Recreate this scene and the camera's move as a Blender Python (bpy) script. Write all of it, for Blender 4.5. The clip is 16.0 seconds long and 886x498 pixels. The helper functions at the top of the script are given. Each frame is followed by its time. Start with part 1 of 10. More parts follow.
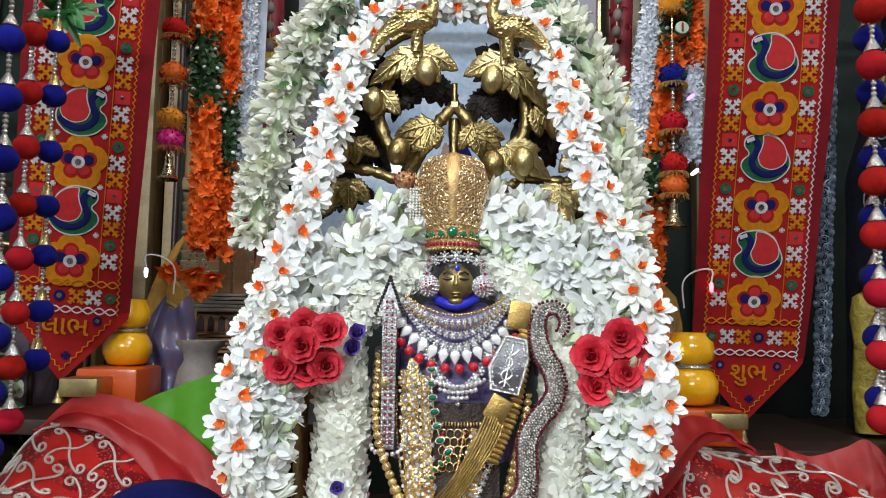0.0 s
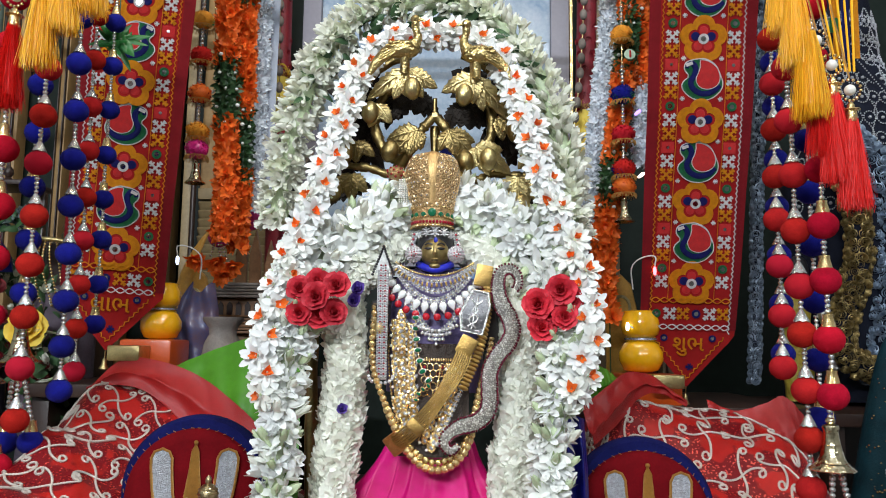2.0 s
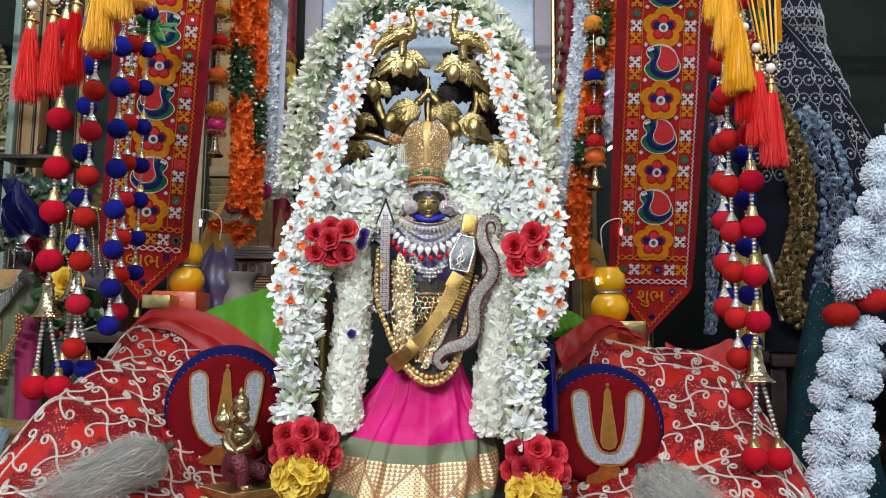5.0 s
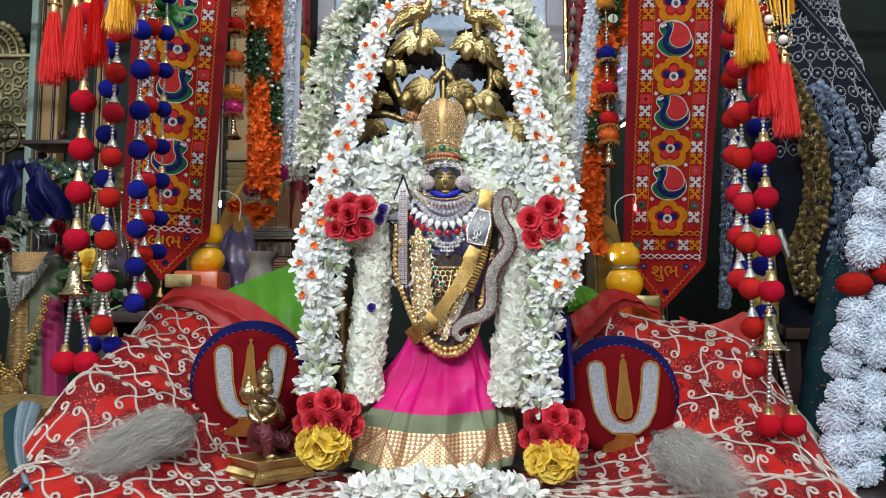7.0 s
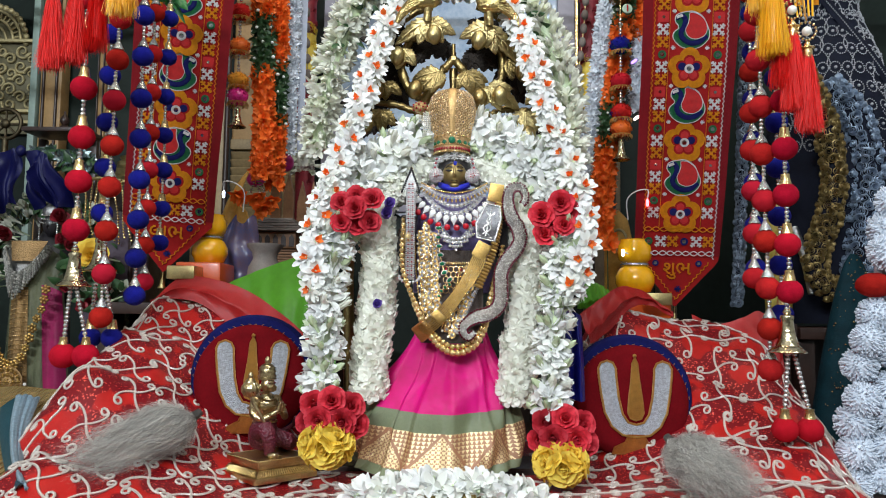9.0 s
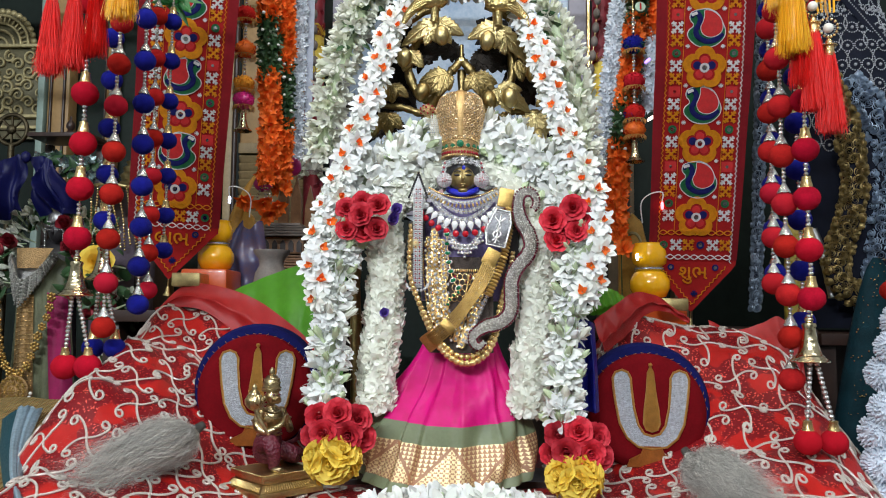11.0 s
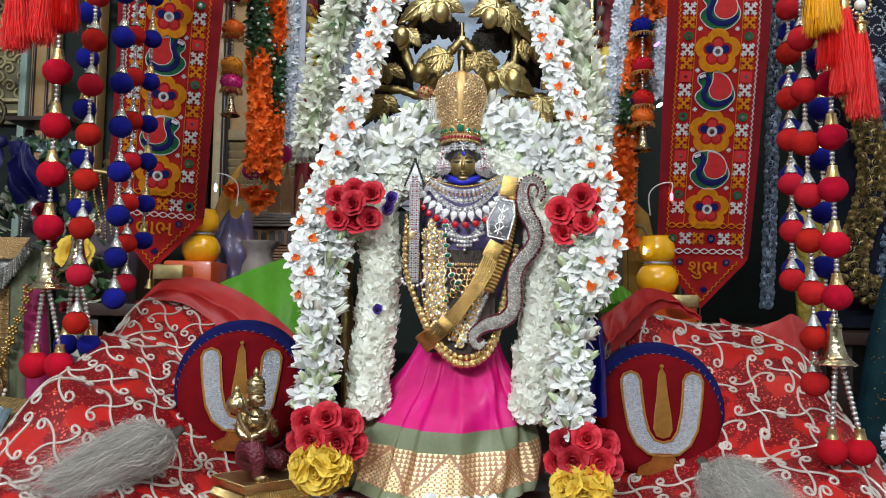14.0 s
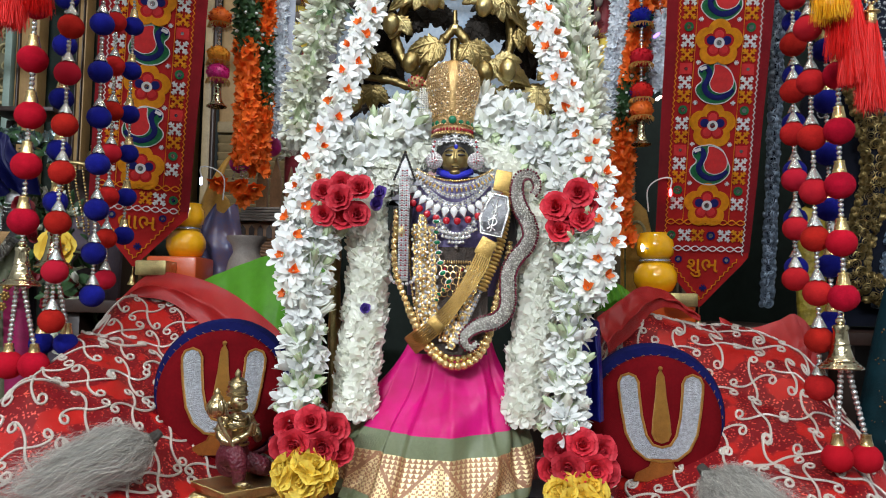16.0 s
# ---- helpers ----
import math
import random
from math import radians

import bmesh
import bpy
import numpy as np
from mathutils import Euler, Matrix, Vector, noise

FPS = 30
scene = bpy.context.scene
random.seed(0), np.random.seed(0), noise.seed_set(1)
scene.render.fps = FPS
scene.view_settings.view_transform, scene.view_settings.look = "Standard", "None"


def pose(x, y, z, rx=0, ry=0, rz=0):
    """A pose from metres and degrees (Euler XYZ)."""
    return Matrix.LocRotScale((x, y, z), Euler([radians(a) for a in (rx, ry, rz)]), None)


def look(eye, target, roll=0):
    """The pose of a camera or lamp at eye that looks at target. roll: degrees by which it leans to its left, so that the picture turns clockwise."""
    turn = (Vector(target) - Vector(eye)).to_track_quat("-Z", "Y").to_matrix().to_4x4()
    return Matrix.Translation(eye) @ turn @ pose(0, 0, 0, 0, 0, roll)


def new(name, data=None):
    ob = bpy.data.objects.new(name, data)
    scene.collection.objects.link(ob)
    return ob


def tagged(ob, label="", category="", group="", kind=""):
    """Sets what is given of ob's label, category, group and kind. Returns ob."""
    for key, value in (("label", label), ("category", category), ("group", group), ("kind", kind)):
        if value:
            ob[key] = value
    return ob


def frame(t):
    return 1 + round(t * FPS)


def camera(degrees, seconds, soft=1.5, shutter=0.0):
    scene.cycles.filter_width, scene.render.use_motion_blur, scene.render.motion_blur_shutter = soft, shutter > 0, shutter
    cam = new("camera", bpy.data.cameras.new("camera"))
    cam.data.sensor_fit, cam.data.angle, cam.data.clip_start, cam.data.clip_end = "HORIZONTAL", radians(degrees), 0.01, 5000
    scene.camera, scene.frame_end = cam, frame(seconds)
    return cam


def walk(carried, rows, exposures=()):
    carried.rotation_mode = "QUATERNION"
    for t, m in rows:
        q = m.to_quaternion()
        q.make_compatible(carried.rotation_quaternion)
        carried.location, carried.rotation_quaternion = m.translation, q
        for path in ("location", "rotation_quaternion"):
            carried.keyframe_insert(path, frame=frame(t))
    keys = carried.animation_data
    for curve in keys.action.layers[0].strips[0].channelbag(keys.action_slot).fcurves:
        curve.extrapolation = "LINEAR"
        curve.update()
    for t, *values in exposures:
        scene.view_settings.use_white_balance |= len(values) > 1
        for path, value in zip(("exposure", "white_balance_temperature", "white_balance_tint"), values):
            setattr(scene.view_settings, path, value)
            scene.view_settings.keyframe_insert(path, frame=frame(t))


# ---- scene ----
cam = camera(59.5, 16.0, soft=1.0)
PATH = [
    (0, (0.015, 0.134, 1.364), (-0.003, 2.126, 1.543), 0.9),
    (0.5, (0.025, 0.076, 1.345), (0.011, 2.065, 1.553), 0.7),
    (1, (0.032, 0.021, 1.329), (0.017, 2.008, 1.556), 0.7),
    (1.5, (0.037, -0.021, 1.307), (0.027, 1.965, 1.549), 0.6),
    (2, (0.034, -0.064, 1.287), (0.027, 1.921, 1.532), 0.7),
    (2.5, (0.028, -0.112, 1.266), (0.027, 1.872, 1.517), 0.8),
    (3, (0.023, -0.153, 1.254), (0.03, 1.83, 1.514), 0.9),
    (3.5, (0.024, -0.178, 1.237), (0.034, 1.806, 1.492), 0.9),
    (4, (0.027, -0.198, 1.225), (0.042, 1.788, 1.467), 0.9),
    (6.3, (0.039, -0.256, 1.19), (0.039, 1.733, 1.4), -0.1),
    (6.5, (0.037, -0.25, 1.188), (0.031, 1.74, 1.392), -0.1),
    (7, (0.028, -0.252, 1.189), (0.01, 1.738, 1.383), 0.0),
    (7.5, (0.03, -0.246, 1.191), (0.004, 1.745, 1.379), 0.1),
    (8, (0.024, -0.236, 1.189), (-0.004, 1.756, 1.369), 0.3),
    (8.5, (0.022, -0.227, 1.192), (-0.007, 1.766, 1.361), 0.5),
    (9, (0.022, -0.222, 1.198), (-0.007, 1.77, 1.368), 0.7),
    (11.5, (0.029, -0.179, 1.211), (-0.038, 1.813, 1.382), 0.4),
    (12, (0.03, -0.165, 1.213), (-0.038, 1.827, 1.383), 0.4),
    (12.5, (0.024, -0.157, 1.214), (-0.042, 1.835, 1.381), 0.5),
    (13, (0.023, -0.145, 1.213), (-0.038, 1.848, 1.378), 0.6),
    (13.5, (0.026, -0.132, 1.215), (-0.027, 1.862, 1.371), 0.7),
    (14, (0.022, -0.12, 1.216), (-0.029, 1.874, 1.366), 0.8),
    (14.5, (0.018, -0.112, 1.218), (-0.031, 1.882, 1.364), 1.1),
    (15, (0.024, -0.101, 1.219), (-0.025, 1.893, 1.363), 1.1),
    (15.5, (0.026, -0.093, 1.223), (-0.016, 1.902, 1.362), 1.1),
    (16, (0.027, -0.081, 1.222), (-0.013, 1.914, 1.358), 1.0),
]
walk(cam, [(t, look(eye, target, roll)) for t, eye, target, roll in PATH])

# ---- small kit for meshes, parts and materials ----
Rnd = random.Random
WORLD = {}


def ident():
    return Matrix.Identity(4)


class Geo:
    """Vertices and faces of one mesh, with a material number for each face."""

    def __init__(self):
        self.v, self.f, self.m = [], [], []

    def add(self, verts, faces, mi=0, at=None):
        n = len(self.v)
        self.v.extend([tuple(at @ Vector(p)) for p in verts] if at else [tuple(p) for p in verts])
        self.f.extend([tuple(i + n for i in q) for q in faces])
        self.m.extend([mi] * len(faces))
        return self

    def lathe(self, prof, seg=16, at=None, mi=0, squash=1.0):
        vs, fs = [], []
        for r, z in prof:
            vs += [(r * math.cos(2 * math.pi * k / seg), squash * r * math.sin(2 * math.pi * k / seg), z) for k in range(seg)]
        for i in range(len(prof) - 1):
            for k in range(seg):
                a, b = i * seg + k, i * seg + (k + 1) % seg
                fs.append((a, b, b + seg, a + seg))
        fs.append(tuple(reversed(range(seg))))
        fs.append(tuple(range((len(prof) - 1) * seg, len(prof) * seg)))
        return self.add(vs, fs, mi, at)

    def ball(self, c, r, seg=12, rings=8, mi=0, at=None):
        rx, ry, rz = r if hasattr(r, "__len__") else (r, r, r)
        vs, fs = [(c[0], c[1], c[2] - rz)], []
        for i in range(1, rings):
            a = math.pi * i / rings - math.pi / 2
            for k in range(seg):
                b = 2 * math.pi * k / seg
                vs.append((c[0] + rx * math.cos(a) * math.cos(b), c[1] + ry * math.cos(a) * math.sin(b), c[2] + rz * math.sin(a)))
        vs.append((c[0], c[1], c[2] + rz))
        top = len(vs) - 1
        for k in range(seg):
            k2 = (k + 1) % seg
            fs.append((0, 1 + k2, 1 + k))
            for i in range(rings - 2):
                a = 1 + i * seg
                fs.append((a + k, a + k2, a + seg + k2, a + seg + k))
            a = 1 + (rings - 2) * seg
            fs.append((a + k, a + k2, top))
        return self.add(vs, fs, mi, at)

    def tube(self, pts, rad, seg=8, mi=0, closed=False, at=None, flat=1.0):
        pts = [Vector(p) for p in pts]
        n = len(pts)
        rr = rad if hasattr(rad, "__len__") else [rad] * n
        vs, fs, up = [], [], None
        for i, p in enumerate(pts):
            d = pts[(i + 1) % n] - pts[i - 1] if closed else pts[min(i + 1, n - 1)] - pts[max(i - 1, 0)]
            d = d.normalized() if d.length > 1e-9 else Vector((0, 0, 1))
            if up is None:
                up = d.orthogonal().normalized() if abs(d.y) > 0.9 else (Vector((0, 1, 0)) - d * d.y).normalized()
            up = up - d * up.dot(d)
            up = up.normalized() if up.length > 1e-6 else d.orthogonal().normalized()
            side = d.cross(up)
            for k in range(seg):
                a = 2 * math.pi * k / seg
                vs.append(p + side * (math.cos(a) * rr[i]) + up * (math.sin(a) * rr[i] * flat))
        for i in range(n if closed else n - 1):
            j = (i + 1) % n
            for k in range(seg):
                k2 = (k + 1) % seg
                fs.append((i * seg + k, i * seg + k2, j * seg + k2, j * seg + k))
        if not closed:
            fs += [tuple(reversed(range(seg))), tuple(range((n - 1) * seg, n * seg))]
        return self.add(vs, fs, mi, at)

    def box(self, c, s, mi=0, at=None, b=0.0):
        hx, hy, hz = s[0] / 2, s[1] / 2, s[2] / 2
        b = min(b, hx * 0.9, hy * 0.9, hz * 0.9)
        if b <= 0:
            vs = [(c[0] + i * hx, c[1] + j * hy, c[2] + k * hz) for k in (-1, 1) for j in (-1, 1) for i in (-1, 1)]
            return self.add(vs, [(0, 2, 3, 1), (4, 5, 7, 6), (0, 1, 5, 4), (2, 6, 7, 3), (0, 4, 6, 2), (1, 3, 7, 5)], mi, at)
        bm = bmesh.new()
        bmesh.ops.create_cube(bm, size=1, matrix=Matrix.Translation(c) @ Matrix.Diagonal((*s, 1)))
        bmesh.ops.bevel(bm, geom=list(bm.edges), offset=b, segments=2, affect="EDGES", profile=0.6)
        bm.verts.index_update()
        self.add([v.co.copy() for v in bm.verts], [[v.index for v in f.verts] for f in bm.faces], mi, at)
        bm.free()
        return self

    def prism(self, poly, depth, at=None, mi=0, bev=0.0):
        """A flat shape in x and z, its front at y = -depth, with a soft front edge."""
        n = len(poly)
        cx, cz = sum(p[0] for p in poly) / n, sum(p[1] for p in poly) / n
        vs = [(x, 0, z) for x, z in poly] + [(x, -depth + bev, z) for x, z in poly]
        fs = [(i, (i + 1) % n, n + (i + 1) % n, n + i) for i in range(n)]
        top = n
        if bev:
            for i, (x, z) in enumerate(poly):
                d = Vector((x - cx, z - cz))
                k = max(0.0, 1 - bev / max(d.length, 1e-6))
                vs.append((cx + d.x * k, -depth, cz + d.y * k))
            fs += [(n + i, n + (i + 1) % n, 2 * n + (i + 1) % n, 2 * n + i) for i in range(n)]
            top = 2 * n
        fs.append(tuple(range(top, top + n)))
        return self.add(vs, fs, mi, at)

    def grid(self, nu, nv, fn, mi=0, loop=False):
        vs = [fn(i / (nu if loop else nu - 1), j / (nv - 1)) for j in range(nv) for i in range(nu)]
        fs = []
        for j in range(nv - 1):
            for i in range(nu if loop else nu - 1):
                a, b = j * nu + i, j * nu + (i + 1) % nu
                fs.append((a, b, b + nu, a + nu))
        return self.add(vs, fs, mi)

    def mesh(self, name, mats, smooth=True):
        me = bpy.data.meshes.new(name)
        me.from_pydata(self.v, [], self.f)
        for m in mats if isinstance(mats, (list, tuple)) else [mats]:
            me.materials.append(m)
        me.polygons.foreach_set("material_index", self.m)
        if smooth:
            me.polygons.foreach_set("use_smooth", [True] * len(self.f))
            me.set_sharp_from_angle(angle=radians(50))
        me.update()
        return me


def thing(name, label, category, at=(0, 0, 0), group="", kind=""):
    ob = new(name)
    ob.empty_display_size = 0.02
    ob.location = at
    WORLD[ob] = Matrix.Translation(at)
    return tagged(ob, label, category, group, kind)


def place(name, me, parent, m=None, label=""):
    """An object on the mesh me, under parent, at the world pose m."""
    ob = new(name, me)
    m = m or ident()
    if parent:
        ob.parent = parent
        ob.matrix_parent_inverse = WORLD[parent].inverted()
    ob.matrix_basis = m
    WORLD[ob] = m.copy()
    return tagged(ob, label)


def part(name, geo, mats, parent, label="", smooth=True):
    return place(name, geo.mesh(name, mats, smooth), parent, None, label)


def solo(name, geo, mats, label, category, group="", kind="", smooth=True):
    return tagged(place(name, geo.mesh(name, mats, smooth), None), label, category, group, kind)


def smooth_path(pts, n):
    """n points, evenly spaced, on a smooth curve through pts."""
    p = [Vector(q) for q in pts]
    p = [2 * p[0] - p[1]] + p + [2 * p[-1] - p[-2]]
    out = []
    for i in range(1, len(p) - 2):
        for k in range(16):
            t = k / 16
            a, b, c, d = p[i - 1], p[i], p[i + 1], p[i + 2]
            out.append(0.5 * ((2 * b) + (c - a) * t + (2 * a - 5 * b + 4 * c - d) * t * t + (3 * b - a - 3 * c + d) * t ** 3))
    out.append(p[-2])
    acc = [0.0]
    for a, b in zip(out, out[1:]):
        acc.append(acc[-1] + (b - a).length)
    res, j = [], 0
    for i in range(n):
        s = acc[-1] * i / max(n - 1, 1)
        while j < len(acc) - 2 and acc[j + 1] < s:
            j += 1
        k = (s - acc[j]) / max(acc[j + 1] - acc[j], 1e-9)
        res.append(out[j].lerp(out[j + 1], min(max(k, 0), 1)))
    return res


def path_length(pts):
    pts = [Vector(p) for p in pts]
    return sum((b - a).length for a, b in zip(pts, pts[1:]))


def frame_to(axis, spin=0.0, at=(0, 0, 0), size=1.0):
    """A pose whose z points along axis."""
    q = Vector(axis).to_track_quat("Z", "Y").to_matrix().to_4x4()
    return Matrix.Translation(at) @ q @ Matrix.Rotation(spin, 4, "Z") @ Matrix.Scale(size, 4)


def mat(name, col, rough=0.5, metal=0.0, var=0.15, scale=40, bump=0.15, bscale=300, sheen=0.0, coat=0.0, rand=0.0,
        col2=None, tint=None, kind="noise", bdist=0.002, spec=0.5, aniso=0.0, rvar=0.0, glow=0.0, thin=0.0, island=0.0):
    """A surface: base colour that wanders at a coarse and a fine scale, fine relief, and a little change from object to object."""
    m = bpy.data.materials.new(name)
    m.use_nodes = True
    nt = m.node_tree
    n, ln = nt.nodes, nt.links.new
    bs = n["Principled BSDF"]
    tc = n.new("ShaderNodeTexCoord")
    a = n.new("ShaderNodeTexNoise")
    a.inputs["Scale"].default_value, a.inputs["Detail"].default_value = scale, 5
    ln(tc.outputs["Object"], a.inputs["Vector"])
    b = n.new("ShaderNodeTexNoise")
    b.inputs["Scale"].default_value, b.inputs["Detail"].default_value = scale * 7.3, 3
    ln(tc.outputs["Object"], b.inputs["Vector"])
    ramp = n.new("ShaderNodeMapRange")
    ramp.inputs["From Min"].default_value, ramp.inputs["From Max"].default_value = 0.3, 0.7
    mixf = n.new("ShaderNodeMath")
    mixf.operation = "MULTIPLY_ADD"
    mixf.inputs[1].default_value, mixf.inputs[2].default_value = 0.35, 0.0
    ln(b.outputs["Fac"], mixf.inputs[0])
    addf = n.new("ShaderNodeMath")
    addf.operation = "MULTIPLY_ADD"
    addf.inputs[1].default_value = 0.65
    ln(a.outputs["Fac"], addf.inputs[0])
    ln(mixf.outputs[0], addf.inputs[2])
    ln(addf.outputs[0], ramp.inputs["Value"])
    c2 = col2 or tuple(min(1, c * (1 + var)) for c in col)
    c1 = tuple(c * (1 - var) for c in col)
    mx = n.new("ShaderNodeMix")
    mx.data_type = "RGBA"
    mx.inputs["A"].default_value, mx.inputs["B"].default_value = (*c1, 1), (*c2, 1)
    ln(ramp.outputs["Result"], mx.inputs["Factor"])
    out = mx.outputs["Result"]
    if rand:
        oi = n.new("ShaderNodeObjectInfo")
        hs = n.new("ShaderNodeHueSaturation")
        mr = n.new("ShaderNodeMapRange")
        mr.inputs["To Min"].default_value, mr.inputs["To Max"].default_value = 1 - rand, 1 + rand * 0.5
        ln(oi.outputs["Random"], mr.inputs["Value"])
        ln(mr.outputs["Result"], hs.inputs["Value"])
        ln(out, hs.inputs["Color"])
        out = hs.outputs["Color"]
    if island:
        gi = n.new("ShaderNodeNewGeometry")
        h2 = n.new("ShaderNodeHueSaturation")
        m3 = n.new("ShaderNodeMapRange")
        m3.inputs["To Min"].default_value, m3.inputs["To Max"].default_value = 1 - island, 1 + island
        ln(gi.outputs["Random Per Island"], m3.inputs["Value"])
        ln(m3.outputs["Result"], h2.inputs["Value"])
        ln(out, h2.inputs["Color"])
        out = h2.outputs["Color"]
    if rand and tint:
        m2 = n.new("ShaderNodeMix")
        m2.data_type = "RGBA"
        m2.inputs["B"].default_value = (*tint, 1)
        pw = n.new("ShaderNodeMath")
        pw.operation = "POWER"
        pw.inputs[1].default_value = 2.5
        ln(oi.outputs["Random"], pw.inputs[0])
        ln(pw.outputs[0], m2.inputs["Factor"])
        ln(out, m2.inputs["A"])
        out = m2.outputs["Result"]
    ln(out, bs.inputs["Base Color"])
    bs.inputs["Roughness"].default_value, bs.inputs["Metallic"].default_value = rough, metal
    if rvar:
        rr = n.new("ShaderNodeMapRange")
        rr.inputs["To Min"].default_value, rr.inputs["To Max"].default_value = max(rough - rvar, 0.02), min(rough + rvar, 1)
        ln(addf.outputs[0], rr.inputs["Value"])
        ln(rr.outputs["Result"], bs.inputs["Roughness"])
    bs.inputs["Sheen Weight"].default_value, bs.inputs["Coat Weight"].default_value = sheen, coat
    bs.inputs["Coat Roughness"].default_value = 0.08
    bs.inputs["Specular IOR Level"].default_value = spec
    bs.inputs["Anisotropic"].default_value = aniso
    if bump:
        bp = n.new("ShaderNodeBump")
        bp.inputs["Strength"].default_value, bp.inputs["Distance"].default_value = bump, bdist
        if kind == "cells":
            t = n.new("ShaderNodeTexVoronoi")
            t.inputs["Scale"].default_value = bscale
            h = t.outputs["Distance"]
        elif kind == "weave":
            t = n.new("ShaderNodeTexWave")
            t.inputs["Scale"].default_value, t.inputs["Distortion"].default_value = bscale, 1.5
            h = t.outputs["Fac"]
        else:
            t = n.new("ShaderNodeTexNoise")
            t.inputs["Scale"].default_value, t.inputs["Detail"].default_value = bscale, 4
            h = t.outputs["Fac"]
        ln(tc.outputs["Object"], t.inputs["Vector"])
        ln(h, bp.inputs["Height"])
        ln(bp.outputs["Normal"], bs.inputs["Normal"])
    if glow:
        bs.inputs["Emission Color"].default_value, bs.inputs["Emission Strength"].default_value = (*col, 1), glow
    if thin:
        tr = n.new("ShaderNodeBsdfTranslucent")
        ln(out, tr.inputs["Color"])
        ms = n.new("ShaderNodeMixShader")
        ms.inputs["Fac"].default_value = thin
        ln(bs.outputs["BSDF"], ms.inputs[1])
        ln(tr.outputs["BSDF"], ms.inputs[2])
        ln(ms.outputs["Shader"], n["Material Output"].inputs["Surface"])
    return m

# ---- light: ceiling tubes of the room, an added warm fill over the arch ----
world = bpy.data.worlds.new("room_air")
world.use_nodes = True
world.node_tree.nodes["Background"].inputs["Color"].default_value = (0.9, 0.95, 1.0, 1)
world.node_tree.nodes["Background"].inputs["Strength"].default_value = 0.25
scene.world = world
scene.view_settings.exposure = -0.02


def area(name, at, target, sx, sy, watts, col):
    la = bpy.data.lights.new(name, "AREA")
    la.shape, la.size, la.size_y, la.energy, la.color = "RECTANGLE", sx, sy, watts, col
    ob = new(name, la)
    ob.matrix_world = look(at, target)
    return tagged(ob, "bright white ceiling tube light, or added warm arch fill", "lamp", kind="structure")


area("tube_lamp", (0.95, -0.65, 3.2), (0.1, 0.9, 1.2), 1.2, 0.10, 20, (0.87, 0.94, 1.0))
area("tube_lamp", (-0.9, -2.0, 2.55), (0.0, 0.9, 1.2), 1.2, 0.10, 85, (0.86, 0.935, 1.0))
area("tube_lamp", (0.9, -2.0, 2.55), (0.0, 0.9, 1.2), 1.2, 0.10, 14, (0.86, 0.935, 1.0))
# added fill, no real fitting: brightens the arch from above
area("arch_fill_lamp", (0.0, 0.70, 2.75), (0.0, 0.95, 1.5), 0.9, 0.12, 6.5, (1.0, 0.88, 0.70))

# ---- materials ----
WHITE_PETAL = mat("white_petal", (0.92, 0.93, 0.92), 0.5, var=0.03, scale=60, bump=0.1, bscale=300, rand=0.04, tint=(0.90, 0.92, 0.84), spec=0.3, thin=0.17)
PALE_PETAL = mat("pale_green_petal", (0.88, 0.88, 0.79), 0.5, var=0.07, scale=80, bump=0.1, bscale=300, rand=0.08, tint=(0.80, 0.83, 0.66), spec=0.3, thin=0.18)
CREAM_PETAL = mat("cream_petal", (0.97, 0.98, 0.87), 0.5, var=0.05, scale=90, bump=0.1, bscale=300, rand=0.05, spec=0.3, thin=0.14)
STEM = mat("flower_stem", (0.62, 0.72, 0.46), 0.45, var=0.2, scale=90, bump=0.1, rand=0.2, thin=0.1)
LEAF = mat("dark_leaf", (0.035, 0.09, 0.03), 0.45, var=0.35, scale=60, bump=0.25, rand=0.3)
ORANGE_PETAL = mat("orange_petal", (1.0, 0.18, 0.024), 0.5, var=0.2, scale=60, bump=0.15, rand=0.2, spec=0.3, thin=0.1)
RED_PETAL = mat("red_rose_petal", (0.60, 0.030, 0.050), 0.6, var=0.3, scale=70, bump=0.2, rand=0.25, spec=0.35, thin=0.06)
DARK_ROSE = mat("dark_rose_petal", (0.26, 0.010, 0.022), 0.55, var=0.3, scale=70, bump=0.2, rand=0.3)
YELLOW_PETAL = mat("yellow_rose_petal", (1.0, 0.74, 0.13), 0.55, var=0.1, scale=70, bump=0.15, rand=0.08, tint=(0.94, 0.66, 0.09), spec=0.25, thin=0.16)
VIOLET_PETAL = mat("violet_petal", (0.22, 0.13, 0.55), 0.5, var=0.25, scale=70, bump=0.2, rand=0.1)
PINK = mat("pink_plastic", (0.70, 0.03, 0.25), 0.3, var=0.15, scale=60, bump=0.05)
GOLD = mat("gold", (0.84, 0.60, 0.28), 0.20, 0.95, var=0.2, scale=120, bump=0.3, bscale=900, rvar=0.1, rand=0.15)
DEEP_GOLD = mat("deep_gold", (0.47, 0.30, 0.095), 0.32, 0.95, var=0.35, scale=60, bump=0.35, bscale=500, rvar=0.12)
GOLD_FILIGREE = mat("gold_filigree", (0.46, 0.29, 0.13), 0.45, 0.7, var=0.3, scale=160, bump=0.5, bscale=420, kind="cells", bdist=0.003)
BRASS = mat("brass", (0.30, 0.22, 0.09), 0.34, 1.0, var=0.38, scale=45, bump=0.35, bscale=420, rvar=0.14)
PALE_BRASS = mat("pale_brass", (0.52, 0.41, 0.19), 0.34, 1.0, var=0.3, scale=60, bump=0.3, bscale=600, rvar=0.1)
SILVER = mat("silver", (0.68, 0.67, 0.64), 0.24, 0.85, var=0.16, scale=150, bump=0.4, bscale=900, rand=0.15)
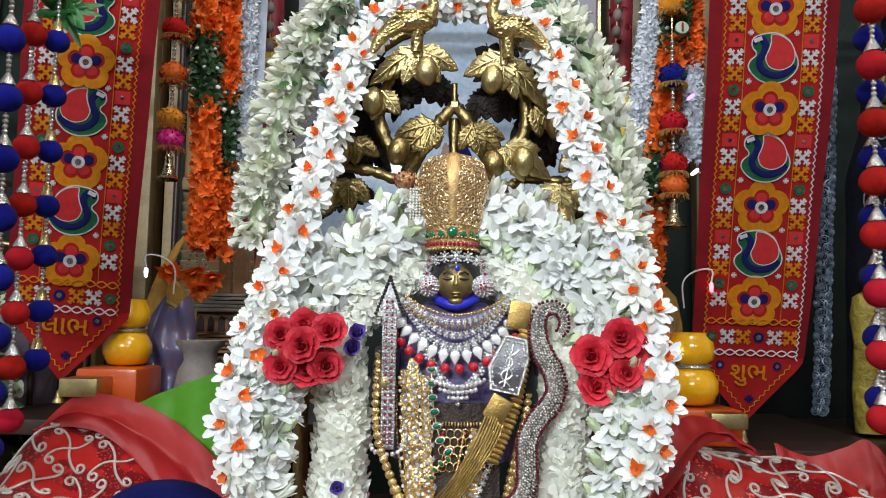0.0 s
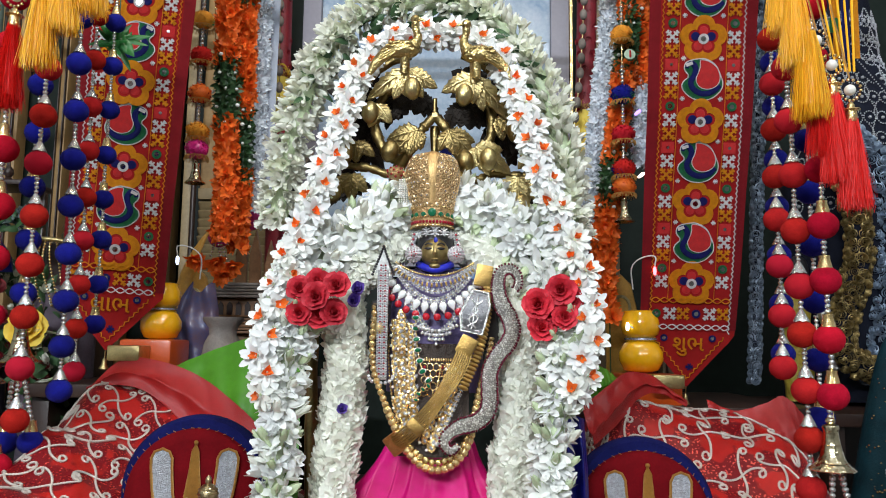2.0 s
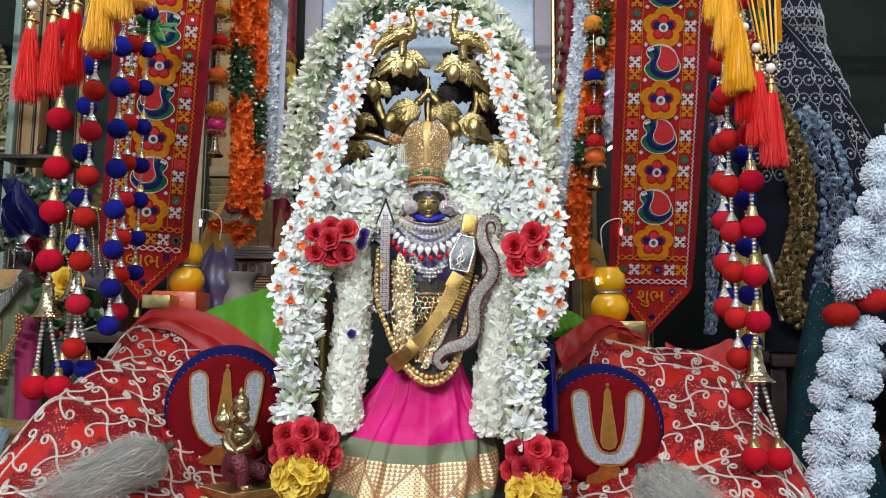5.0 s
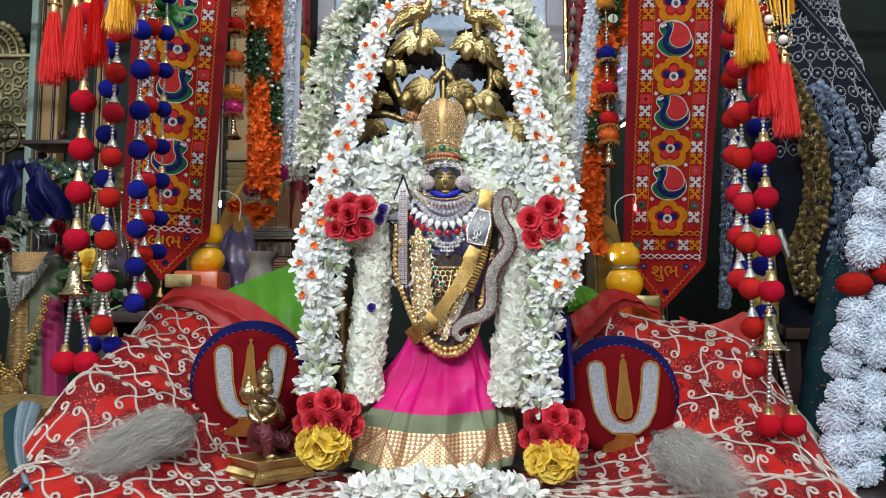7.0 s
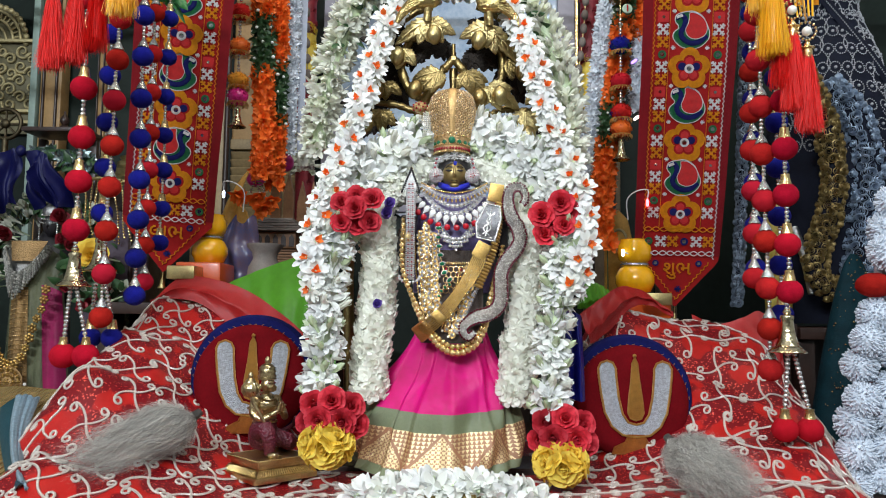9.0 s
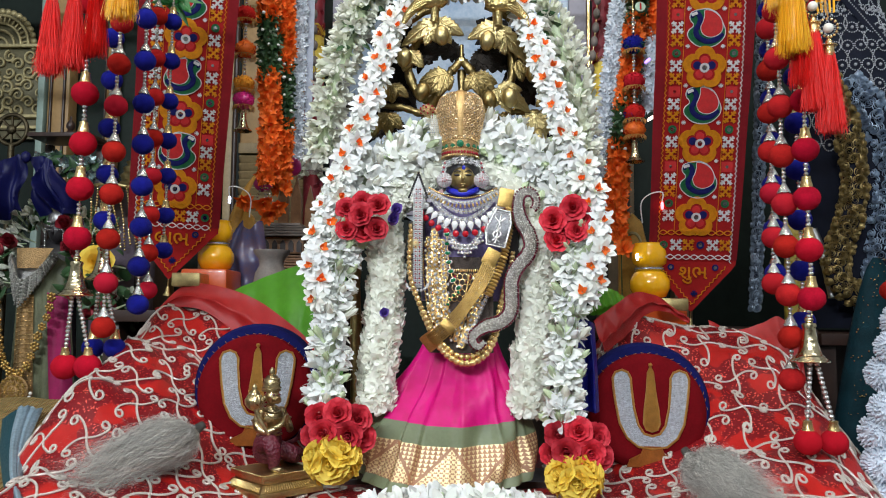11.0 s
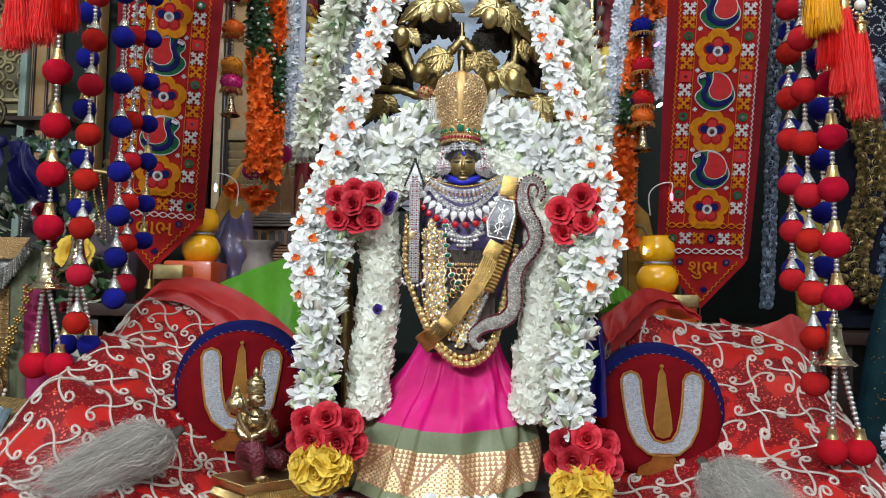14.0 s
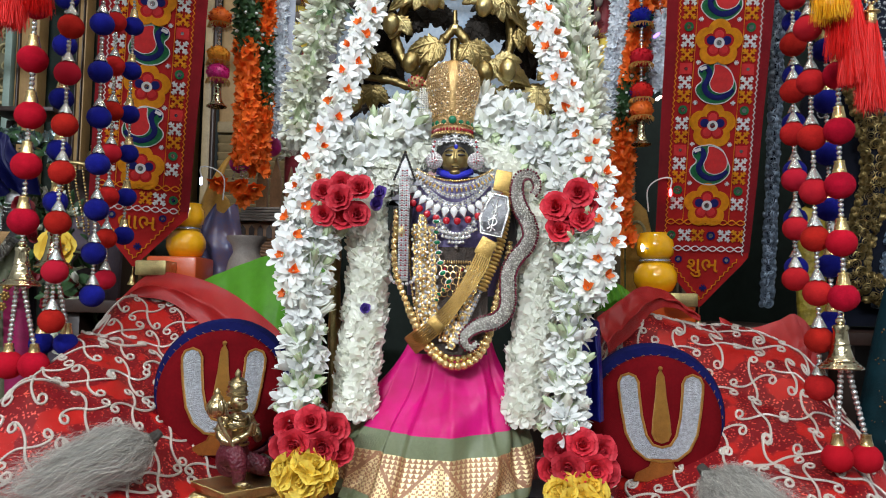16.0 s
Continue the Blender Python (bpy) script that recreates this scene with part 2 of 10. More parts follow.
DARK_SILVER = mat("dark_silver", (0.42, 0.41, 0.40), 0.35, 1.0, var=0.35, scale=150, bump=0.6, bscale=500)
STONE_WHITE = mat("clear_stone", (0.84, 0.83, 0.84), 0.16, 0.72, var=0.10, scale=300, bump=0.1, coat=0.5, rand=0.2, island=0.3)
PEARL = mat("pearl", (0.82, 0.78, 0.70), 0.2, 0.0, var=0.06, scale=100, bump=0.0, coat=0.5, rand=0.08)
RUBY = mat("ruby_bead", (0.30, 0.006, 0.02), 0.15, 0.0, var=0.2, scale=100, bump=0.0, coat=0.6, rand=0.2)
EMERALD = mat("emerald", (0.005, 0.13, 0.055), 0.1, 0.0, var=0.2, scale=100, bump=0.0, coat=0.8, rand=0.2)
SAPPHIRE = mat("sapphire", (0.02, 0.03, 0.40), 0.12, 0.0, var=0.2, scale=100, bump=0.0, coat=0.8)
BLACK_STONE = mat("black_stone", (0.018, 0.016, 0.018), 0.4, 0.0, var=0.4, scale=60, bump=0.25)
BLUE_CLOTH = mat("blue_satin", (0.006, 0.008, 0.15), 0.36, spec=0.4, var=0.3, scale=30, bump=0.2, bscale=900)
NAVY_VELVET = mat("navy_velvet", (0.007, 0.009, 0.075), 0.9, spec=0.1, var=0.3, scale=50, bump=0.3, bscale=1200)
RED_VELVET = mat("red_velvet", (0.135, 0.003, 0.006), 0.9, spec=0.08, var=0.22, scale=40, bump=0.3, bscale=1200)
POM_RED = mat("red_felt_ball", (0.53, 0.020, 0.013), 0.9, spec=0.1, var=0.3, scale=60, bump=0.8, bscale=1100, rand=0.28, tint=(0.47, 0.011, 0.036))
POM_CRIMSON = mat("crimson_felt_ball", (0.52, 0.006, 0.030), 0.9, spec=0.1, var=0.3, scale=60, bump=0.8, bscale=1100, rand=0.2, tint=(0.46, 0.008, 0.012))
POM_BLUE = mat("blue_felt_ball", (0.008, 0.010, 0.20), 0.9, spec=0.1, var=0.3, scale=70, bump=0.7, bscale=1100, rand=0.3, sheen=0.03)
POM_YELLOW = mat("yellow_felt_ball", (0.75, 0.30, 0.02), 0.85, var=0.3, scale=70, bump=0.6, bscale=1500, rand=0.2)
POM_GREEN = mat("green_felt_ball", (0.01, 0.16, 0.05), 0.85, var=0.3, scale=70, bump=0.6, bscale=1500)
WHITE_YARN = mat("white_yarn", (0.68, 0.74, 0.82), 0.8, var=0.05, scale=80, bump=0.2, bscale=900, rand=0.06)
# hot pink: col2 patches paint the brighter sheen of lit silk by noise
HOT_PINK = mat("hot_pink_silk", (0.62, 0.004, 0.13), 0.36, spec=0.35, var=0.1, scale=13, col2=(0.80, 0.004, 0.25), bump=0.25, bscale=1400, kind="weave")
SAGE = mat("sage_green_silk", (0.18, 0.21, 0.115), 0.42, var=0.15, scale=40, bump=0.25, bscale=1400, kind="weave")
RED_SATIN = mat("red_satin", (0.36, 0.012, 0.012), 0.42, var=0.25, scale=14, bump=0.2, bscale=1200, kind="weave")
GREEN_SATIN = mat("green_satin", (0.075, 0.26, 0.014), 0.4, var=0.2, scale=14, bump=0.2, bscale=1200)
BANNER_RED = mat("banner_cloth", (0.30, 0.010, 0.010), 0.8, spec=0.15, var=0.18, scale=30, bump=0.35, bscale=1100, kind="weave")
T_RED = mat("red_thread", (0.52, 0.012, 0.014), 0.6, var=0.2, scale=150, bump=0.5, bscale=1500, kind="weave")
T_ORANGE = mat("orange_thread", (0.96, 0.31, 0.010), 0.5, var=0.22, scale=160, bump=0.8, bscale=420, kind="weave", spec=0.25)
T_WHITE = mat("white_thread", (0.70, 0.68, 0.68), 0.5, var=0.2, scale=160, bump=0.6, bscale=1300, kind="weave")
T_BLUE = mat("blue_thread", (0.010, 0.012, 0.11), 0.7, var=0.25, scale=150, bump=0.6, bscale=1500, kind="weave", spec=0.15)
T_GREEN = mat("green_thread", (0.012, 0.19, 0.065), 0.5, var=0.3, scale=200, bump=0.8, bscale=900, kind="weave")
MIRROR = mat("mirror_disc", (0.75, 0.75, 0.75), 0.08, 1.0, var=0.05, bump=0.05)
CORD = mat("cream_cord", (0.68, 0.62, 0.55), 0.34, 0.2, var=0.12, scale=220, bump=0.4, bscale=700, kind="weave")
RED_SILK = mat("red_silk_thread", (0.74, 0.016, 0.013), 0.42, spec=0.2, var=0.15, scale=120, bump=0.0, island=0.14)
YELLOW_SILK = mat("yellow_silk_thread", (1.0, 0.48, 0.02), 0.34, spec=0.4, var=0.12, scale=120, bump=0.0, island=0.14)
HAIR = mat("grey_hair", (0.46, 0.44, 0.40), 0.6, var=0.25, scale=25, bump=0.0, island=0.6)
WOOD = mat("brown_wood", (0.22, 0.09, 0.03), 0.45, var=0.35, scale=25, bump=0.3, bscale=90)
DARK_WOOD = mat("dark_wood", (0.03, 0.014, 0.010), 0.4, var=0.35, scale=25, bump=0.3, bscale=90)
GREY_STONE = mat("grey_clay", (0.20, 0.17, 0.15), 0.7, var=0.25, scale=50, bump=0.4, bscale=200)
YELLOW_LACQUER = mat("yellow_lacquer", (0.90, 0.45, 0.008), 0.15, var=0.1, scale=30, bump=0.05, coat=0.7)
ORANGE_LACQUER = mat("orange_lacquer", (0.65, 0.09, 0.01), 0.3, var=0.12, scale=30, bump=0.1, coat=0.3)
WHITE_WIRE = mat("white_wire", (0.6, 0.6, 0.58), 0.4, var=0.08, bump=0.0)
# wall and ceiling paint lightened so that bounce light softens the shadows
WALL_PAINT = mat("wall_paint", (0.42, 0.43, 0.42), 0.75, var=0.08, scale=6, bump=0.25, bscale=120)
CEILING_PAINT = mat("ceiling_paint", (0.72, 0.72, 0.70), 0.8, var=0.05, scale=6, bump=0.2, bscale=120)
FLOOR_STONE = mat("floor_stone", (0.16, 0.15, 0.14), 0.4, var=0.2, scale=12, bump=0.1, bscale=60)
GREEN_GLASS = mat("dark_green_panel", (0.010, 0.017, 0.013), 0.5, var=0.4, scale=8, bump=0.1, bscale=60, spec=0.2)
PILLAR = mat("brown_pillar_wood", (0.34, 0.205, 0.080), 0.5, var=0.25, scale=20, bump=0.3, bscale=120)
GILT = mat("old_gilt", (0.38, 0.32, 0.165), 0.45, 0.45, var=0.35, scale=60, bump=0.5, bscale=300)


def sequin_red():
    """Red satin with darker sequin patches that glitter."""
    m = mat("sequined_red_cloth", (0.47, 0.014, 0.011), 0.32, spec=0.3, var=0.25, scale=14, bump=0.25, bscale=900, kind="weave")
    n, ln = m.node_tree.nodes, m.node_tree.links.new
    bs = n["Principled BSDF"]
    tc = next(q for q in n if q.type == "TEX_COORD")
    patch = n.new("ShaderNodeTexNoise")
    patch.inputs["Scale"].default_value, patch.inputs["Detail"].default_value = 19, 2
    ln(tc.outputs["Object"], patch.inputs["Vector"])
    step = n.new("ShaderNodeMapRange")
    step.inputs["From Min"].default_value, step.inputs["From Max"].default_value = 0.45, 0.48
    ln(patch.outputs["Fac"], step.inputs["Value"])
    cells = n.new("ShaderNodeTexVoronoi")
    cells.inputs["Scale"].default_value = 480
    ln(tc.outputs["Object"], cells.inputs["Vector"])
    sep = n.new("ShaderNodeSeparateColor")
    ln(cells.outputs["Color"], sep.inputs["Color"])
    spark = n.new("ShaderNodeMath")
    spark.operation = "GREATER_THAN"
    spark.inputs[1].default_value = 0.86
    ln(sep.outputs["Red"], spark.inputs[0])
    old = bs.inputs["Base Color"].links[0].from_socket
    dark = n.new("ShaderNodeMix")
    dark.data_type = "RGBA"
    dark.inputs["B"].default_value = (0.20, 0.005, 0.009, 1)
    ln(step.outputs["Result"], dark.inputs["Factor"])
    ln(old, dark.inputs["A"])
    glit = n.new("ShaderNodeMix")
    glit.data_type = "RGBA"
    glit.inputs["B"].default_value = (0.95, 0.16, 0.13, 1)
    both = n.new("ShaderNodeMath")
    both.operation = "MULTIPLY"
    ln(spark.outputs[0], both.inputs[0])
    ln(step.outputs["Result"], both.inputs[1])
    ln(both.outputs[0], glit.inputs["Factor"])
    ln(dark.outputs["Result"], glit.inputs["A"])
    ln(glit.outputs["Result"], bs.inputs["Base Color"])
    ln(both.outputs[0], bs.inputs["Metallic"])
    return m


def brocade():
    """Gold brocade on a copper ground: small triangles in rows."""
    m = mat("gold_brocade", (0.36, 0.17, 0.085), 0.42, var=0.15, scale=40, bump=0.3, bscale=900)
    n, ln = m.node_tree.nodes, m.node_tree.links.new
    bs = n["Principled BSDF"]
    uv = n.new("ShaderNodeUVMap")
    sp = n.new("ShaderNodeSeparateXYZ")
    ln(uv.outputs["UV"], sp.inputs[0])

    def math_node(op, a, b=None, c=None):
        k = n.new("ShaderNodeMath")
        k.operation = op
        for i, v in enumerate((a, b, c)):
            if v is None:
                continue
            if isinstance(v, (int, float)):
                k.inputs[i].default_value = v
            else:
                ln(v, k.inputs[i])
        return k.outputs[0]

    u = math_node("FRACT", math_node("MULTIPLY", sp.outputs["X"], 62.0))
    v = math_node("FRACT", math_node("MULTIPLY", sp.outputs["Y"], 9.0))
    tri = math_node("LESS_THAN", math_node("ADD", math_node("MULTIPLY", math_node("ABSOLUTE", math_node("SUBTRACT", u, 0.5)), 2.0), v), 0.88)
    big = math_node("MULTIPLY", math_node("ABSOLUTE", math_node("SUBTRACT", math_node("FRACT", math_node("MULTIPLY", sp.outputs["X"], 5.0)), 0.5)), 2.0)
    zig = math_node("LESS_THAN", math_node("ABSOLUTE", math_node("SUBTRACT", big, sp.outputs["Y"])), 0.06)
    lattice = math_node("LESS_THAN", math_node("ABSOLUTE", math_node("SUBTRACT", math_node("ABSOLUTE", math_node("SUBTRACT", u, 0.5)), math_node("MULTIPLY", v, 0.5))), 0.10)
    above = math_node("GREATER_THAN", sp.outputs["Y"], big)
    gold = math_node("MAXIMUM", math_node("MULTIPLY", tri, math_node("SUBTRACT", 1.0, math_node("MULTIPLY", above, 0.0))), math_node("MULTIPLY", lattice, above))
    gold = math_node("MULTIPLY", gold, math_node("SUBTRACT", 1.0, zig))
    old = bs.inputs["Base Color"].links[0].from_socket
    mx = n.new("ShaderNodeMix")
    mx.data_type = "RGBA"
    mx.inputs["B"].default_value = (0.86, 0.68, 0.38, 1)
    ln(gold, mx.inputs["Factor"])
    ln(old, mx.inputs["A"])
    ln(mx.outputs["Result"], bs.inputs["Base Color"])
    ln(math_node("MULTIPLY", gold, 0.8), bs.inputs["Metallic"])
    return m


SEQUIN_RED = sequin_red()
BROCADE = brocade()

# ---- the room and the altar table ----
def wall(name, c, s, m):
    return solo(name, Geo().box(c, s), m, "plain painted temple wall", "wall", kind="structure", smooth=False)


solo("floor", Geo().box((0, -0.4, -0.05), (4.4, 5.4, 0.1)), FLOOR_STONE, "dull grey polished stone floor", "floor", kind="structure", smooth=False)
# ceiling stays out of view; it closes the room and bounces light
solo("ceiling", Geo().box((0, -0.4, 3.35), (4.4, 5.4, 0.1)), CEILING_PAINT, "plain white ceiling, unseen, kept pale for bounce light", "ceiling", kind="structure", smooth=False)
wall("wall_north", (0, 2.35, 1.65), (4.4, 0.1, 3.3), WALL_PAINT)
wall("wall_south", (0, -3.15, 1.65), (4.4, 0.1, 3.3), WALL_PAINT)
wall("wall_west", (-2.25, -0.4, 1.65), (0.1, 5.4, 3.3), WALL_PAINT)
wall("wall_east", (2.25, -0.4, 1.65), (0.1, 5.4, 3.3), WALL_PAINT)

g = Geo().box((0, 1.25, 0.935), (3.4, 1.6, 0.03), b=0.004)
table = thing("altar_table", "long dark wooden altar table under the cloths", "table", (0, 1.25, 0))
part("tabletop", g, DARK_WOOD, table)
for sx in (-1.6, 1.6):
    for sy in (0.52, 1.98):
        part("leg", Geo().box((sx, sy, 0.46), (0.08, 0.08, 0.92), b=0.006), DARK_WOOD, table)

# rails above the view, from which the strings hang
for y, z in ((0.90, 2.02), (1.24, 2.12), (1.63, 2.10)):
    solo("hanging_rail", Geo().tube([(-2.2, y, z), (2.2, y, z)], 0.012, 10), WOOD, "plain wooden rail that carries the hangings", "rail", kind="structure")


def smoothstep(t):
    t = min(max(t, 0.0), 1.0)
    return t * t * (3 - 2 * t)


def lerp_table(y, rows):
    for (a, za), (b, zb) in zip(rows, rows[1:]):
        if y <= b:
            return za + (zb - za) * smoothstep((y - a) / (b - a))
    return rows[-1][1]


RIDGE_W = ((0.60, 0.99), (0.70, 1.02), (0.84, 1.122), (0.98, 1.162), (1.20, 1.245))
RIDGE_E = ((0.62, 0.985), (0.76, 1.002), (0.86, 1.045), (0.97, 1.112), (1.10, 1.155), (1.22, 1.200))


def cloth_z(x, y):
    """Height of the draped altar cloth: flat in the middle, raised to a ridge at both sides."""
    s = abs(x)
    inner = max(0.22 - 0.63 * (y - 0.8), 0.02) if y > 0.8 else 0.22
    peak = lerp_table(y, RIDGE_W if x < 0 else RIDGE_E)
    out = 0.484 if x < 0 else 0.485
    base = 0.978
    z = base + (peak - base) * smoothstep((s - inner) / (out - inner))
    if s > out:
        z -= (s - out) * (0.75 if x < 0 else 0.55) + (7.0 if x < 0 else 4.0) * (s - out) ** 2
    if x > 0 and y > 0.93:
        back = base + (1.212 - 0.20 * max(0.0, x - 0.30) - base) * smoothstep((x - 0.16) / 0.14)
        if x > 0.5:
            back -= (x - 0.5) * 0.55 + 4.0 * (x - 0.5) ** 2
        z += (back - z) * smoothstep((y - 0.93) / 0.18)
    z += 0.004 * math.sin(x * 31 + y * 17) * smoothstep((s - 0.2) / 0.2) + 0.003 * math.sin(y * 43 - x * 23)
    z += (0.0055 * math.sin(x * 52 + y * 34 + 2.2 * math.sin(y * 13)) + 0.0035 * math.sin(y * 61 + 3 * math.sin(x * 17))) * smoothstep((s - 0.33) / 0.12)
    if y < 0.56:
        z -= (0.56 - y) * 2.2
    return max(z, 0.2)


CLOTH_X = (-0.675, 0.66)
CLOTH_Y = (0.47, 1.20)
g = Geo()
g.grid(133, 80, lambda u, v: (lambda x, y: (x, y, cloth_z(x, y)))(CLOTH_X[0] + u * (CLOTH_X[1] - CLOTH_X[0]), CLOTH_Y[0] + v * (CLOTH_Y[1] - CLOTH_Y[0])))
cloth = thing("altar_cloth", "red sequined satin cloth with cream cord scroll embroidery", "cloth", (0, 0.8, 0.97))
part("sheet", g, SEQUIN_RED, cloth)


def scroll(x0, y0, ang, size, mirror):
    """A cord in the shape of an S that winds into a tight curl at each end, laid on the cloth."""
    n = 44
    kx = 1 / math.hypot(1, (cloth_z(x0 + 0.015, y0) - cloth_z(x0 - 0.015, y0)) / 0.03)
    ky = 1 / math.hypot(1, (cloth_z(x0, y0 + 0.015) - cloth_z(x0, y0 - 0.015)) / 0.03)
    runs = []
    for end in (-1, 1):
        p, out = Vector((0.0, 0.0)), []
        for k in range(n):
            t = (k + 0.5) / n
            a = ang + mirror * (1.7 * t + (5.6 * ((t - 0.48) / 0.52) ** 1.35 if t > 0.48 else 0.0))
            p = p + Vector((math.cos(a), math.sin(a))) * (end * size / n)
            out.append(p.copy())
        runs.append(out)
    out = []
    for p in list(reversed(runs[0])) + [Vector((0.0, 0.0))] + runs[1]:
        x, y = x0 + kx * p.x, y0 + 1.15 * ky * p.y
        if not (CLOTH_X[0] + 0.004 < x < CLOTH_X[1] - 0.004 and 0.57 < y < CLOTH_Y[1] - 0.012):
            if len(out) > 20:
                break
            out = []
            continue
        out.append((x, y, cloth_z(x, y) + 0.0016))
    return out if len(out) > 14 else None


def braid_cord(g, pts, r):
    """A round cord with the bumps of a plaited metal thread."""
    g.tube(pts, [r * (1.22 if i % 2 else 0.80) for i in range(len(pts))], 5)
    return g


R = Rnd(5)
far_cords = Geo()
row = 0
y = 0.60
while y < 1.19:
    x = -0.667 + (row % 2) * 0.027
    while x < 0.66:
        xc, yc = x + R.uniform(-0.003, 0.003), y + R.uniform(-0.003, 0.003)
        for ang, mirror in ((0.35, 1 if x < 0 else -1), (1.92, 1 if x < 0 else -1)):
            pts = scroll(xc, yc, ang + R.uniform(-0.12, 0.12), 0.059 * R.uniform(0.94, 1.08), mirror)
            if pts and not (abs(x) < 0.15 and y > 0.84):
                pts = smooth_path(pts, max(24, int(path_length(pts) / 0.0016)))
                if y < 0.84:
                    part("corded_scroll", braid_cord(Geo(), pts, 0.0016), CORD, cloth)
                else:
                    braid_cord(far_cords, pts, 0.0016)
        x += 0.059 / math.hypot(1, (cloth_z(x + 0.02, y) - cloth_z(x - 0.02, y)) / 0.04)
    y += 0.055
    row += 1
part("far_corded_scroll", far_cords, CORD, cloth)["kind"] = "stuff"


def petal(g, turn, length, width, open0, curl, mi=0, r0=0.002, z0=0.0, cup=0.25, nu=3, nv=5, tip=0.12, wob=0.0, rr=None, blunt=False):
    """A petal that leaves the axis at open0 radians from it and curls outward."""
    vs, fs = [], []
    r, z, ang = r0, z0, open0
    ca, sa = math.cos(turn), math.sin(turn)
    for j in range(nv):
        v = j / (nv - 1)
        w = width * (math.sin(math.pi * (0.16 + 0.84 * v) ** 0.9) * (1 - tip) + tip * (1 - v)) * 0.5 + 0.0003
        if blunt:
            w = width * 0.5 * min(1.0, 0.45 + 1.6 * v) * math.sqrt(max(0.04, 1 - max(0.0, (v - 0.55) / 0.46) ** 2.6)) if blunt != "soft" else width * 0.5 * min(1.0, 0.42 + 1.25 * v) * math.sqrt(max(0.08, 1 - max(0.0, (v - 0.48) / 0.54) ** 2.2))
        for i in range(nu):
            u = i / (nu - 1) * 2 - 1
            lift = cup * w * u * u
            rad, hz = r - lift * math.cos(ang), z + lift * math.sin(ang)
            side = u * w
            if wob and rr:
                rad += rr.uniform(-wob, wob)
                hz += rr.uniform(-wob, wob)
            vs.append((rad * ca - side * sa, rad * sa + side * ca, hz))
        step = length / (nv - 1)
        r += step * math.sin(ang)
        z += step * math.cos(ang)
        ang += curl / (nv - 1)
    for j in range(nv - 1):
        for i in range(nu - 1):
            a = j * nu + i
            fs.append((a, a + 1, a + nu + 1, a + nu))
    g.add(vs, fs, mi)


def tuberose(seed, openness, mats, size=1.0, n=6, wide=0.0088):
    return tuberose_geo(seed, openness, size, n, wide).mesh("tuberose", mats)


def tuberose_geo(seed, openness, size=1.0, n=6, wide=0.0088):
    """A waxy flower: a curved tube, an outer whorl of oval petals and a smaller inner one."""
    rr = Rnd(seed)
    g = Geo()
    tl = 0.026 * size
    bx, by = rr.uniform(-0.004, 0.004) * size, rr.uniform(-0.004, 0.004) * size
    g.tube([(bx, by, -tl), (bx * 0.4, by * 0.4, -tl * 0.55), (0, 0, -0.002 * size), (0, 0, 0.0008 * size)], [0.0013 * size, 0.0017 * size, 0.0025 * size, 0.0024 * size], 6, 1)
    for ring, m in ((0, n), (1, n // 2)):
        for k in range(m):
            petal(g, 2 * math.pi * (k + 0.5 * ring) / m + rr.uniform(-0.13, 0.13), (0.0198 - 0.0035 * ring) * size * rr.uniform(0.88, 1.08),
                  wide * size * (1 - 0.1 * ring), max(0.10, openness - 0.50 * ring) + rr.uniform(-0.16, 0.16), rr.uniform(-0.1, 0.55) * openness, 0,
                  0.0020 * size, 0.0, cup=rr.uniform(0.1, 0.34), nv=6, blunt="soft")
    return g


def bud(seed, mats, size=1.0):
    rr = Rnd(seed)
    g = Geo()
    g.lathe([(0.0014 * size, -0.02 * size), (0.0022 * size, -0.008 * size), (0.0034 * size, 0.004 * size), (0.0042 * size, 0.010 * size), (0.0030 * size, 0.016 * size), (0.0005, 0.020 * size)], 7, mi=0)
    for k in range(3):
        petal(g, 2.1 * k + rr.random(), 0.018 * size, 0.009 * size, 0.22, -0.2, 0, 0.003 * size, 0.0, nv=4)
    return g.mesh("flower_bud", mats)


def rose(seed, mats, size=1.0, layers=5, nu=5, nv=6):
    """A rose with its axis up: a tight heart and broad petals wrapped round it, rolled back at the rim."""
    rr = Rnd(seed)
    g = Geo()
    g.add([(0, 0, -0.010 * size)], [])
    for ring in range(layers):
        n = (2, 3, 4, 5, 6)[ring]
        r0 = (0.0007, 0.0020, 0.0038, 0.0060, 0.0078)[ring] * size
        for k in range(n):
            petal(g, 2 * math.pi * (k + 0.5 * (ring % 2)) / n + rr.uniform(-0.2, 0.2), (0.0125 + 0.0012 * ring) * size * rr.uniform(0.92, 1.08), (0.0080 + 0.0036 * ring) * size,
                  (-0.10, -0.02, 0.14, 0.34, 0.62)[ring] + rr.uniform(-0.07, 0.07), (0.10, 0.28, 0.62, 0.95, 1.15)[ring], 0, r0, (-0.0012 * ring - 0.001) * size,
                  cup=(0.75, 0.62, 0.5, 0.38, 0.3)[ring], nu=nu, nv=nv, wob=0.0003 * size, rr=rr, blunt=True)
            first = len(g.v) - nu * nv
            g.f.append((0, first + nu // 2, first + nu // 2 + 1))
            g.m.append(0)
    g.lathe([(0.001, -0.012 * size), (0.006 * size, -0.009 * size), (0.008 * size, -0.004 * size), (0.002 * size, 0.002 * size)], 8)
    return g.mesh("rose", mats)


def leaf_mesh(seed, length, width, mats):
    g = Geo()
    rr = Rnd(seed)
    petal(g, 0, length, width, 0.9, rr.uniform(0.2, 0.8), 0, 0.001, 0, cup=-0.3, nu=5, nv=6, tip=0.0)
    return g.mesh("leaf", mats)


